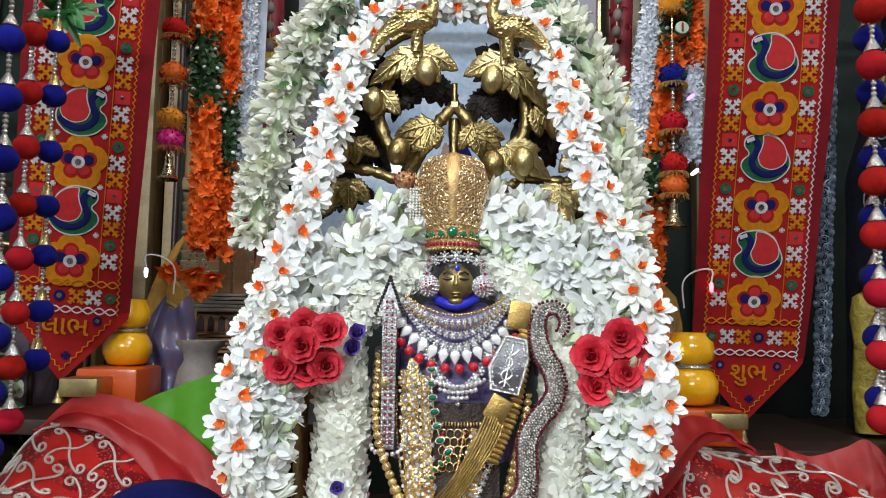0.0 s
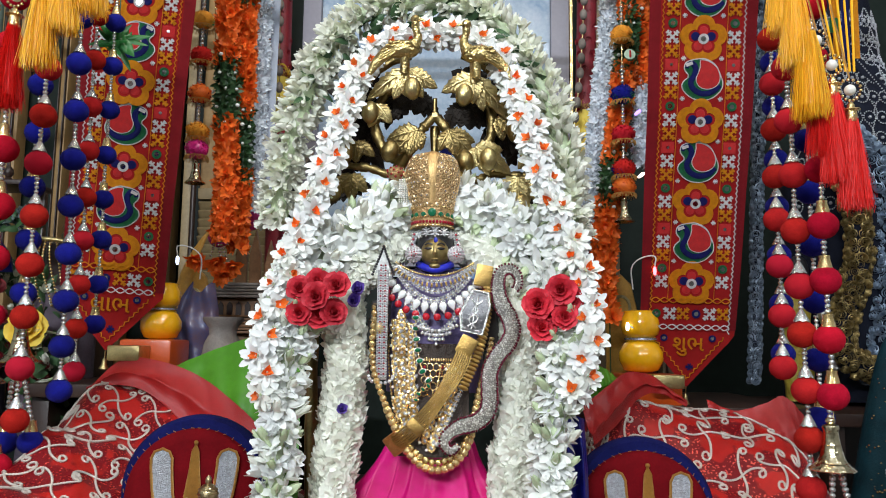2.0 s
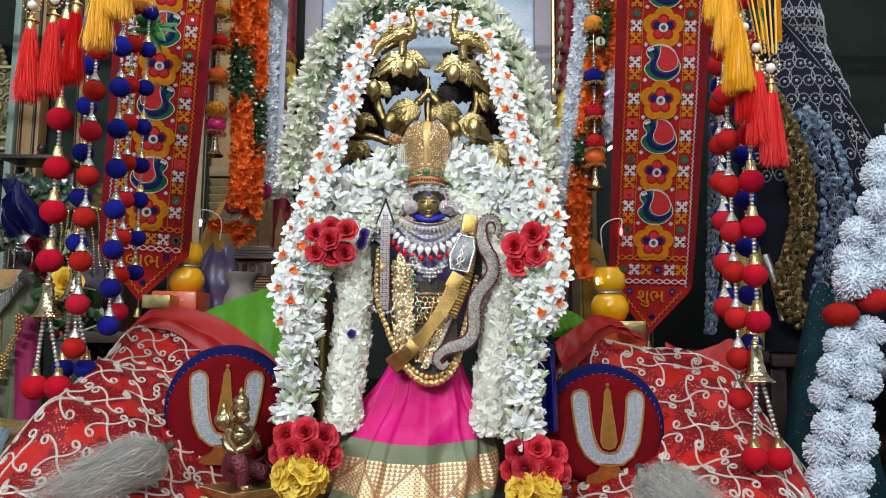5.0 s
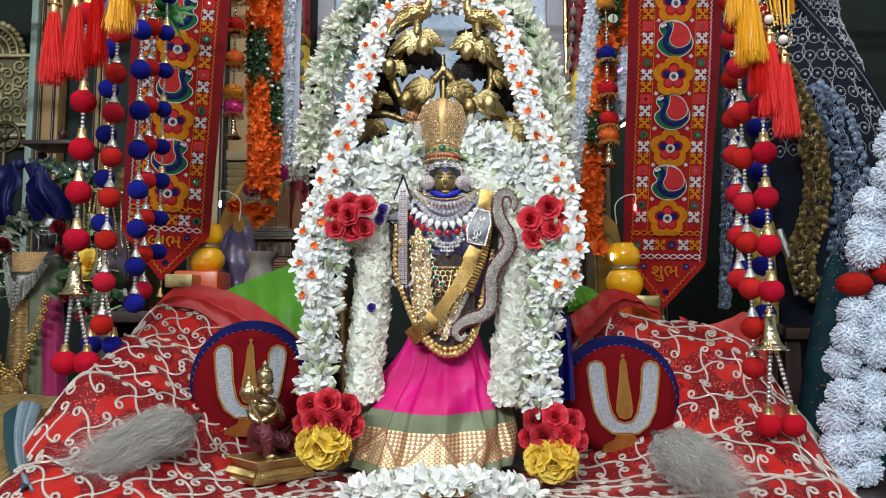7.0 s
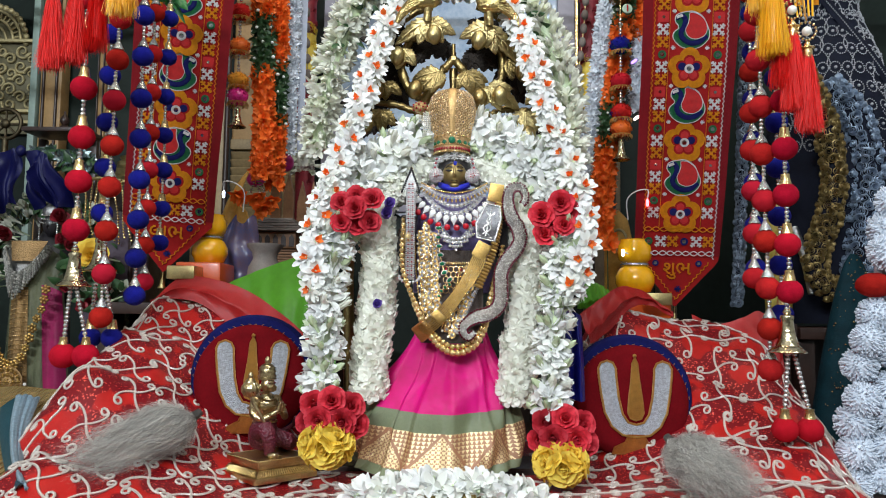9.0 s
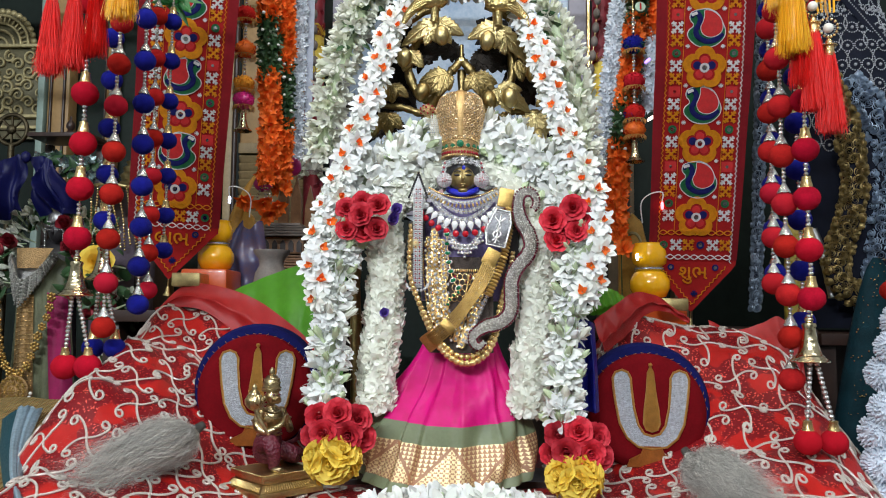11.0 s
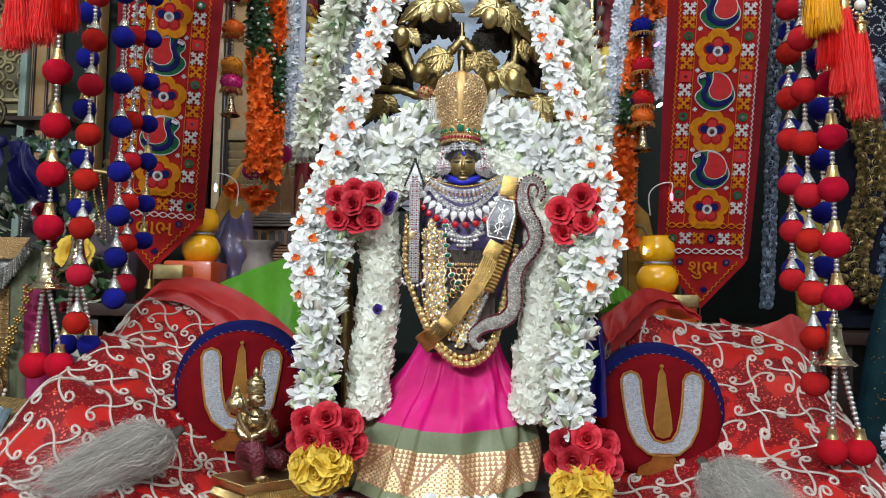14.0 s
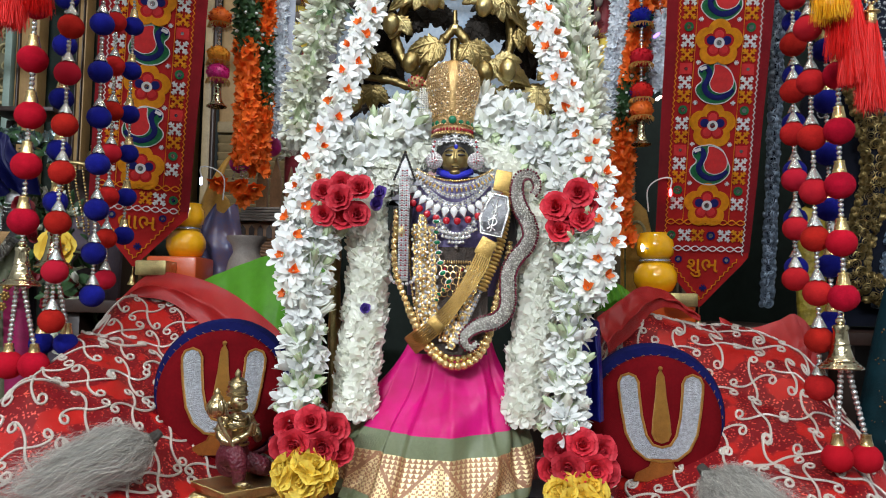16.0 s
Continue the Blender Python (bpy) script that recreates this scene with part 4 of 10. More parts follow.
drape("blue_cloth", "strip of royal blue satin hanging beside the garland", BLUE_CLOTH,
      [(0.172, 0.890, 1.21), (0.180, 0.878, 1.208), (0.188, 0.892, 1.206), (0.196, 0.880, 1.203), (0.204, 0.893, 1.20)], [(0.176, 0.885, 1.085), (0.184, 0.868, 1.083), (0.193, 0.886, 1.081), (0.201, 0.872, 1.080), (0.209, 0.888, 1.080)], 0.004, 6, 0.002)


# ---- round cushions with the temple mark ----
def mark_shapes():
    """The U of silver and the flame of gold, as outlines in x and z."""
    left_out = [(-0.053, 0.040), (-0.0535, 0.052), (-0.050, 0.060), (-0.0405, 0.0635), (-0.032, 0.060), (-0.0280, 0.052), (-0.0275, 0.040), (-0.0245, 0.010), (-0.019, -0.014), (-0.011, -0.026), (0.0, -0.029)]
    right = [(-x, z) for x, z in reversed(left_out[:-1])]
    low = [(0.050, 0.016), (0.045, -0.012), (0.035, -0.032), (0.020, -0.044), (0.0, -0.047), (-0.020, -0.044), (-0.035, -0.032), (-0.045, -0.012), (-0.050, 0.016)]
    return left_out + right + low


U_SHAPE = mark_shapes()
FLAME = [(0.0, 0.070), (0.004, 0.060), (0.006, 0.035), (0.010, 0.006), (0.0115, -0.012), (0.008, -0.020), (0.0, -0.023), (-0.008, -0.020), (-0.0115, -0.012), (-0.010, 0.006), (-0.006, 0.035), (-0.004, 0.060)]
FOOT = [(-0.012, -0.044), (0.012, -0.044), (0.016, -0.054), (0.032, -0.062), (0.036, -0.071), (-0.036, -0.071), (-0.032, -0.062), (-0.016, -0.054)]
SILVER_THREAD = mat("silver_thread", (0.50, 0.54, 0.60), 0.36, 0.45, var=0.35, scale=260, bump=0.9, bscale=700, kind="cells")
GOLD_THREAD = mat("gold_thread", (0.50, 0.24, 0.05), 0.4, 0.25, var=0.2, scale=150, bump=0.6, bscale=1200, kind="weave")


def cushion(cx, cy, cz, yaw, r):
    th = thing("round_cushion", "round red velvet cushion with navy rim and silver mark", "cushion", (cx, cy, cz - r), group="round cushions")
    m = Matrix.Translation((cx, cy, cz)) @ Matrix.Rotation(radians(yaw), 4, "Z") @ Matrix.Rotation(radians(-5), 4, "X")
    back = m @ Matrix.Rotation(radians(90), 4, "X")
    g = Geo().lathe([(0.01, -0.062), (r * 1.02, -0.060), (r * 1.07, -0.050), (r * 1.09, -0.032), (r * 1.07, -0.014), (r * 1.02, -0.006)], 56, Matrix.Translation((0, 0, 0.008)) @ back)
    place("rim", g.mesh("rim", NAVY_VELVET), th, None, "navy velvet rim")
    g = Geo().lathe([(r * 0.985, -0.010), (r * 0.975, 0.0), (r * 0.94, 0.007), (r * 0.8, 0.011), (r * 0.4, 0.013), (0.004, 0.0135)], 56, back)
    place("face", g.mesh("face", RED_VELVET), th, None, "deep red velvet face")
    rr = Rnd(int(cx * 100))
    for k in range(24):
        a = math.pi * (0.03 + 0.94 * k / 23) + rr.uniform(-0.02, 0.02)
        p = m @ Vector((r * 0.985 * math.cos(a), -0.001, r * 0.985 * math.sin(a)))
        place("stitch", STITCH, th, Matrix.Translation(p) @ Matrix.Rotation(a + rr.uniform(-0.4, 0.4), 4, "Y"))
    f = m @ Matrix.Translation((0.004, -0.0125, -0.004)) @ Matrix.Scale(r / 0.086, 4)
    place("mark_outline", Geo().tube([(x, -0.003, z) for x, z in U_SHAPE], 0.0017, 6, closed=True).mesh("mark_outline", GOLD_THREAD), th, f, "gold cord outline")
    place("silver_mark", Geo().prism(U_SHAPE, 0.003, bev=0.0004).mesh("silver_mark", SILVER_THREAD, False), th, f, "silver thread mark")
    place("gold_flame", Geo().prism(FLAME, 0.0035, bev=0.001).tube([(x, -0.003, z) for x, z in FLAME], 0.0012, 6, closed=True).ball((0, -0.003, 0.071), 0.003, 8, 6).mesh("gold_flame", GOLD_THREAD), th, f, "gold thread flame")
    place("gold_foot", Geo().prism(FOOT, 0.003, bev=0.0006).tube([(x, -0.003, z) for x, z in FOOT], 0.0011, 6, closed=True).mesh("gold_foot", mat("copper_thread", (0.42, 0.13, 0.025), 0.4, 0.25, var=0.25, scale=150, bump=0.6, bscale=1200, kind="weave")), th, f, "orange gold embroidered foot")


STITCH = Geo().tube([(0, 0, 0.002), (0, -0.0012, 0), (0, 0, -0.002)], 0.00042, 5).mesh("stitch", GOLD_THREAD)
cushion(-0.270, 0.905, 1.100, 4, 0.083)
cushion(0.282, 0.925, 1.076, -4, 0.084)


# ---- embroidered banners ----
def ring_poly(fn, n):
    return [fn(2 * math.pi * k / n) for k in range(n)]


def band(g, outer, inner, depth, mi):
    """A flat band between two outlines of the same count, in x and z."""
    n = len(outer)
    vs = [(x, 0, z) for x, z in outer] + [(x, -depth, z) for x, z in outer] + [(x, -depth, z) for x, z in inner] + [(x, 0, z) for x, z in inner]
    fs = []
    for i in range(n):
        j = (i + 1) % n
        for k in range(3):
            fs.append((k * n + i, k * n + j, (k + 1) * n + j, (k + 1) * n + i))
    g.add(vs, fs, mi)


def flower_motif():
    g = Geo()
    lobes = lambda r, k: lambda a: ((r + k * (2 * abs(math.cos(2.5 * (a - math.pi / 2))) ** 0.8 - 1)) * math.cos(a), (r + k * (2 * abs(math.cos(2.5 * (a - math.pi / 2))) ** 0.8 - 1)) * math.sin(a))
    outer = ring_poly(lobes(0.0345, 0.0042), 60)
    mid = ring_poly(lobes(0.0282, 0.0036), 60)
    inner = ring_poly(lobes(0.0215, 0.0036), 60)
    band(g, outer, mid, 0.0018, 0)
    band(g, mid, inner, 0.0014, 0)
    g.prism(inner, 0.0006, mi=1)
    for k in range(5):
        a = math.pi / 2 + 2 * math.pi * k / 5
        c = (0.0135 * math.cos(a), 0.0135 * math.sin(a))
        g.prism([(c[0] + 0.0076 * math.cos(t), c[1] + 0.0076 * math.sin(t)) for t in [2 * math.pi * i / 14 for i in range(14)]], 0.0016, mi=2 if k in (1, 4) else 3, bev=0.0012)
    band(g, ring_poly(lambda a: (0.0085 * math.cos(a), 0.0085 * math.sin(a)), 20), ring_poly(lambda a: (0.0045 * math.cos(a), 0.0045 * math.sin(a)), 20), 0.0030, 4)
    g.prism(ring_poly(lambda a: (0.0046 * math.cos(a), 0.0046 * math.sin(a)), 14), 0.0022, mi=5)
    return g.mesh("flower_motif", [T_ORANGE, BANNER_RED, T_BLUE, T_RED, T_WHITE, MIRROR], False)


def paisley_motif():
    """A bird-like paisley: a round red drop hugged by a blue neck and a green breast, outlined in white."""
    g = Geo()
    full = smooth_loop([(-0.007, 0.035), (0.004, 0.035), (0.020, 0.026), (0.030, 0.008), (0.034, -0.004), (0.031, -0.016), (0.018, -0.028), (0.000, -0.032), (-0.018, -0.027), (-0.031, -0.014), (-0.031, -0.003), (-0.022, 0.007),
                        (-0.029, 0.017), (-0.028, 0.028), (-0.018, 0.033)], 56)
    g.prism(full, 0.0008, mi=2)
    drop = smooth_loop([(-0.004, 0.033), (0.010, 0.031), (0.024, 0.020), (0.029, 0.004), (0.024, -0.008), (0.010, -0.014), (-0.004, -0.010), (-0.010, 0.002), (-0.006, 0.014), (-0.004, 0.024)], 40)
    g.prism(drop, 0.0020, mi=0, bev=0.001)
    neck = [(-0.026, 0.020), (-0.023, 0.027), (-0.016, 0.027), (-0.011, 0.019), (-0.013, 0.008), (-0.018, -0.002), (-0.014, -0.013), (0.000, -0.021), (0.016, -0.019), (0.030, -0.008)]
    bend = [(p.x, -0.0010, p.z) for p in smooth_path([(x, 0, z) for x, z in neck], 36)]
    g.tube(bend, [0.0047 * min(1.0, 0.62 + 0.9 * math.sin(math.pi * (k + 1) / 37)) for k in range(36)], 8, 1, flat=0.35)
    g.tube([(x, -0.0018, z) for x, z in drop], 0.0008, 5, 3, closed=True)
    g.tube([(x, -0.0010, z) for x, z in full], 0.0010, 5, 3, closed=True)
    g.prism([(-0.028, 0.027), (-0.018, 0.031), (-0.016, 0.026), (-0.026, 0.022)], 0.0032, mi=3)
    return g.mesh("paisley_motif", [T_RED, T_BLUE, T_GREEN, T_WHITE], False)


def smooth_loop(pts, n):
    p = [(x, 0, z) for x, z in pts]
    q = smooth_path([*p[-2:], *p, *p[:2]], n * 4)
    a, b = Vector(p[0]), Vector(p[-1])
    i0 = min(range(len(q) // 2), key=lambda i: (q[i] - a).length)
    i1 = max(range(len(q) // 2, len(q)), key=lambda i: -(q[i] - a).length)
    q = q[i0:i1]
    return [(q[int(i * len(q) / n)].x, q[int(i * len(q) / n)].z) for i in range(n)]


def cross_motif(m):
    """A stitched diagonal cross whose four arms end in two barbs."""
    half = ((0.0064, 0.0015), (0.0076, 0.0052), (0.0100, 0.0054), (0.0094, 0.0014), (0.0128, 0.0036), (0.0148, 0.0032))
    poly = []
    for k in range(4):
        a = math.pi / 4 + k * math.pi / 2
        for t, w in ((0.0021, -0.0021),) + tuple((t, -w) for t, w in half) + tuple(reversed(half)):
            poly.append((t * math.cos(a) - w * math.sin(a), t * math.sin(a) + w * math.cos(a)))
    return Geo().prism(poly, 0.0016, bev=0.0005).mesh("cross_motif", m, False)


def ring_motif(m):
    g = Geo()
    band(g, ring_poly(lambda a: (0.0082 * math.cos(a), 0.0082 * math.sin(a)), 18), ring_poly(lambda a: (0.0042 * math.cos(a), 0.0042 * math.sin(a)), 18), 0.0016, 0)
    g.prism(ring_poly(lambda a: (0.0043 * math.cos(a), 0.0043 * math.sin(a)), 12), 0.001, mi=1)
    return g.mesh("ring_motif", [m, MIRROR], False)


def patch_motif():
    g = Geo().prism([(-0.011, -0.010), (0.011, -0.010), (0.011, 0.010), (-0.011, 0.010)], 0.0008, mi=0)
    g.prism(ring_poly(lambda a: (0.0030 * math.cos(a), 0.0030 * math.sin(a)), 12), 0.0016, mi=1)
    return g.mesh("mirror_patch", [T_RED, MIRROR], False)


def star_motif(m):
    g = Geo()
    for a in (0.3, 1.2, 2.0, 2.9):
        g.tube([(-0.004 * math.cos(a), -0.0005, -0.004 * math.sin(a)), (0.004 * math.cos(a), -0.0005, 0.004 * math.sin(a))], 0.0008, 4)
    return g.mesh("sprig_motif", m, False)


FLOWER_M, PAISLEY_M = flower_motif(), paisley_motif()
CROSS_W, CROSS_O, RING_G, RING_B, PATCH, SPRIG = cross_motif(T_WHITE), cross_motif(T_ORANGE), ring_motif(T_GREEN), ring_motif(T_BLUE), patch_motif(), star_motif(T_WHITE)


def zigzag(x0, z0, x1, z1, step, amp):
    n = max(3, int(math.hypot(x1 - x0, z1 - z0) / step))
    dx, dz = x1 - x0, z1 - z0
    ln = math.hypot(dx, dz)
    return [(x0 + dx * i / n - dz / ln * amp * (1 if i % 2 else -1), -0.0008, z0 + dz * i / n + dx / ln * amp * (1 if i % 2 else -1)) for i in range(n + 1)]


def braid(g, z, half, m0, m1):
    for ph in (0, math.pi):
        g.tube([(-half + 2 * half * i / 60, -0.001, z + 0.0042 * math.sin(i / 60 * math.pi * 9 + ph)) for i in range(61)], 0.0010, 4, m0 if ph == 0 else m1)


HEM_RED = mat("hem_cloth", (0.17, 0.006, 0.010), 0.8, spec=0.15, var=0.2, scale=30, bump=0.35, bscale=1100, kind="weave")


def banner(top, tip, yaw, flip, text, label):
    """A long embroidered strip with a pointed end; its own x runs across and z up from the tip."""
    top, tip = Vector(top), Vector(tip)
    ax = (top - tip)
    length = ax.length
    up = ax.normalized()
    side = Vector((math.cos(radians(yaw)), math.sin(radians(yaw)), 0))
    side = (side - up * side.dot(up)).normalized()
    nrm = side.cross(up)
    m = Matrix((side, -nrm, up)).transposed().to_4x4()
    m = Matrix.Translation(tip) @ m
    th = thing("embroidered_banner", label, "banner", tip, group="embroidered banners")
    H = 0.088

    def fn(u, v):
        x = (u * 2 - 1) * H
        x *= 0.91 + 0.09 * min(1.0, v * 1.6)
        low = 0.100 * abs(x) / H
        z = low + (length - low) * v
        far = max(0.0, (abs(x) - 0.070) / 0.018)
        return (x, 0.0025 * math.sin(z * 11 + x * 8) + 0.0018 * math.sin(z * 23) + far * 0.010 * (1 - v), z)

    def lie(x, z):
        return 0.0025 * math.sin(z * 11 + x * 8) + 0.0018 * math.sin(z * 23) - 0.0012

    g = Geo().grid(29, 90, fn)
    n = len(g.v)
    place("cloth_strip", g.mesh("cloth_strip", BANNER_RED), th, m, "dark red woven cloth")

    for sx in (-1, 1):
        g = Geo().grid(4, 70, lambda u, v: (lambda x, z: (x * (0.91 + 0.09 * min(1.0, (z / length) * 1.6)), fn((x / H + 1) / 2, max(0.0, (z - 0.100 * abs(x) / H) / (length - 0.100 * abs(x) / H)))[1] - 0.0009, z))(sx * (0.0705 + 0.0173 * u), 0.100 + (length - 0.101) * v))
        place("hem", g.mesh("hem", HEM_RED), th, m, "darker red hem")

    def put(name, me, x, z, mirror=False, size=1.0):
        q = m @ Matrix.Translation((x, lie(x, z), z)) @ Matrix.Diagonal((-size if mirror else size, 1, size, 1))
        place(name, me, th, q)

    rise = 0.015 if tip.x > 0 else 0.0
    z0 = 0.166 + rise
    k = 0
    while z0 + k * 0.1355 < length - 0.12:
        z = z0 + k * 0.1355
        put("flower_motif", FLOWER_M, 0, z)
        put("paisley_motif", PAISLEY_M, 0, z + 0.0677, flip)
        for sx in (-1, 1):
            for i, me in enumerate((CROSS_W, RING_G, CROSS_O, CROSS_W, PATCH, CROSS_O)):
                zz = z + 0.003 + 0.0226 * i
                if zz < length:
                    put(("cross_motif", "ring_motif", "cross_motif", "cross_motif", "mirror_patch", "cross_motif")[i], me, sx * 0.0505, zz, size=0.92)
            for zz in (0.034, 0.100):
                put("sprig_motif", SPRIG, sx * 0.031, z + zz + 0.004)
        k += 1
    g = Geo()
    for sx in (-1, 1):
        pz = zigzag(sx * 0.0665, 0.095, sx * 0.0665, length, 0.0045, 0.0016)
        g.tube([(x, lie(x, z), z) for x, y, z in pz], 0.0009, 4, 0 if (sx < 0) != flip else 1)
        g.tube([(sx * 0.0385, lie(0.0385, z), z) for z in [0.14 + rise + i * (length - 0.14 - rise) / 60 for i in range(61)]], 0.0006, 4, 0)
        g.tube([(x, lie(x, z), z) for x, y, z in zigzag(sx * 0.060, 0.088, 0, 0.016, 0.0050, 0.0017)], 0.0010, 4, 0)
    braid(g, 0.137 + rise, 0.066, 0, 0)
    braid(g, 0.100 + 0.4 * rise, 0.066, 1, 1)
    place("border_stitching", g.mesh("border_stitching", [T_ORANGE, T_WHITE]), th, m @ Matrix.Translation((0, -0.002, 0)), "orange and white border stitching")
    for i, me in enumerate((RING_G, CROSS_W, CROSS_O, RING_B, CROSS_W, CROSS_O)):
        put("cross_motif" if me in (CROSS_W, CROSS_O) else "ring_motif", me, (-0.056 + 0.0224 * i) * (-1 if flip else 1), 0.118 + 0.7 * rise, size=0.9)
    for sx in (-1, 1):
        put("ring_motif", RING_B, sx * 0.041, 0.086, size=0.75)
    put("sprig_motif", SPRIG_B, 0.004, 0.036, size=1.6)
    cu = bpy.data.curves.new("embroidered_word", "FONT")
    cu.body, cu.size, cu.align_x, cu.extrude, cu.bevel_depth, cu.resolution_u = text, 0.036, "CENTER", 0.0006, 0.0003, 3
    cu.materials.append(T_ORANGE)
    place("embroidered_word", cu, th, m @ Matrix.Translation((0, lie(0, 0.06) - 0.002, 0.065)) @ Matrix.Rotation(radians(90), 4, "X"), "orange stitched word")
    b = m @ Matrix.Translation((0, 0.0, -0.002))
    place("bell", Geo().tube([(0, 0, 0.004), (0, 0, -0.010)], 0.0012, 6).lathe([(0.002, -0.010), (0.0035, -0.012), (0.0045, -0.020), (0.008, -0.026), (0.0075, -0.027)], 12).mesh("bell", PALE_BRASS), th, b, "small silver-gilt bell")
    return th


SPRIG_B = star_motif(T_BLUE)
banner((0.4555, 1.085, 2.118), (0.451, 1.293, 1.219), -3, False, "\u0AB6\u0AC1\u0AAD", "red embroidered banner with orange flowers and paisleys, pointed end")
banner((-0.452, 1.12, 2.118), (-0.517, 1.205, 1.270), 8, True, "\u0AB2\u0ABE\u0AAD", "red embroidered banner, slightly askew, with flowers and paisleys")


# ---- strings of felt balls ----
def felt_ball(r, m):
    rr = Rnd(int(r * 1e5))
    g = Geo().ball((0, 0, 0), (r, r, r * 0.94), 20, 14)
    g.v = [tuple(Vector(p) * (1 + rr.uniform(-0.012, 0.012))) for p in g.v]
    for k in range(150):
        o = Vector((rr.gauss(0, 1), rr.gauss(0, 1), rr.gauss(0, 1))).normalized()
        s = o.orthogonal().normalized() * 0.00018
        g.add([o * r * 0.95 - s, o * r * 0.95 + s, o * r * rr.uniform(1.02, 1.07) + s * rr.uniform(-4, 4)], [(0, 1, 2)])
    return g.mesh("felt_ball", m)


BALLS = {}
BEAD = Geo().ball((0, 0, 0), (0.0034, 0.0034, 0.0030), 10, 7).mesh("bead", SILVER)
GOLD_CAP = Geo().lathe([(0.0035, 0.0135), (0.0056, 0.0130), (0.0058, 0.0115), (0.0054, 0.0105), (0.0076, 0.001), (0.0082, -0.002), (0.0074, -0.0015)], 16).mesh("gold_cap", GOLD)


def petal_cap():
    """A pointed cap of seven joined petals with a scalloped rim."""
    def fn(u, v):
        lobe = abs(math.cos(3.5 * 2 * math.pi * u)) ** 0.7
        r = 0.0018 + 0.0076 * v ** 0.85 - 0.0010 * (1 - lobe) * v
        return (r * math.cos(2 * math.pi * u), r * math.sin(2 * math.pi * u), 0.0145 - 0.0145 * v + 0.0016 * (1 - lobe) * v ** 3)

    return Geo().grid(28, 6, fn, loop=True).mesh("petal_cap", SILVER)


PETAL_CAP = petal_cap()
BELL_METAL = mat("bell_metal", (0.62, 0.53, 0.34), 0.2, 1.0, var=0.3, scale=120, bump=0.5, bscale=220, kind="cells", bdist=0.0012, rvar=0.1)
BELL = Geo().lathe([(0.0025, 0.044), (0.0050, 0.042), (0.0055, 0.039), (0.0035, 0.0365), (0.0085, 0.035), (0.0092, 0.032), (0.0078, 0.028), (0.0096, 0.014), (0.0125, 0.002), (0.0165, -0.006), (0.0240, -0.0118), (0.0248, -0.0130), (0.0240, -0.0142), (0.020, -0.0132), (0.012, -0.004)], 28).tube([(0.0098 * math.cos(a), 0.0098 * math.sin(a), 0.013) for a in [2 * math.pi * i / 24 for i in range(24)]], 0.0009, 6, closed=True).tube([(0.0170 * math.cos(a), 0.0170 * math.sin(a), -0.0065) for a in [2 * math.pi * i / 24 for i in range(24)]], 0.0009, 6, closed=True).mesh("bell", BELL_METAL)


def ball_of(kind, r):
    key = (kind, round(r, 4))
    if key not in BALLS:
        BALLS[key] = felt_ball(r, {"red": POM_RED, "crimson": POM_CRIMSON, "blue": POM_BLUE, "yellow": POM_YELLOW, "green": POM_GREEN}[kind])
    return BALLS[key]


def ball_string(x, y, zs, r, kind, cap, label, top=2.02, bell=None, lean=0.0, group="felt ball strings"):
    """A cord with felt balls, each under a metal cap and a run of beads; with bell, two short ends below it."""
    th = thing("ball_string", label, "hanging ornament", (x, y, top), group=group)
    rr = Rnd(int((x + 3) * 1000))
    zs = list(zs)
    while zs[0] < 1.70:
        zs.insert(0, zs[0] + 0.066)
    part("cord", Geo().tube([(x, y, top), (x, y, zs[0]), (x + lean * (zs[0] - zs[-1]), y, bell or zs[-1])], 0.0008, 5), GOLD, th)
    prev = top
    for z in zs:
        xx = x + lean * (zs[0] - z) + rr.uniform(-0.001, 0.001)
        place("felt_ball", ball_of(kind, r), th, pose(xx, y, z, rr.uniform(-12, 12), rr.uniform(-12, 12), rr.uniform(0, 360)))
        place("cap", GOLD_CAP if cap == "gold" else PETAL_CAP, th, Matrix.Translation((xx, y, z + r * 0.86)) @ Matrix.Scale(r / 0.0165, 4))
        b = z + r * 0.9 + 0.016 * r / 0.0165
        while b < min(prev - r * 0.9, z + 0.062):
            place("bead", BEAD, th, Matrix.Translation((xx, y, b)) @ Matrix.Scale(rr.uniform(0.9, 1.1) * r / 0.018, 4))
            b += 0.0062 * r / 0.018
        prev = z
    if bell:
        place("bell", BELL, th, Matrix.Translation((x, y, bell)), "engraved brass bell")
        b = bell + 0.032
        while b < zs[-1] - r * 0.8:
            place("bead", BEAD, th, Matrix.Translation((x, y, b)))
            b += 0.0062
        for sx, ll in ((-0.006, 0.088), (0.019, 0.088)):
            n = 13
            for i in range(n):
                q = i / (n - 1)
                place("bead", BEAD, th, Matrix.Translation((x + sx * (0.35 + 0.9 * q), y - 0.004, bell - 0.016 - q * (ll - 0.016))) @ Matrix.Scale(1.05, 4))
            e = Vector((x + sx * 1.3, y - 0.004, bell - ll))
            place("cap", GOLD_CAP, th, Matrix.Translation(e - Vector((0, 0, 0.012))))
            place("felt_ball", ball_of(kind, r), th, Matrix.Translation(e - Vector((0, 0, 0.026))))
    return th


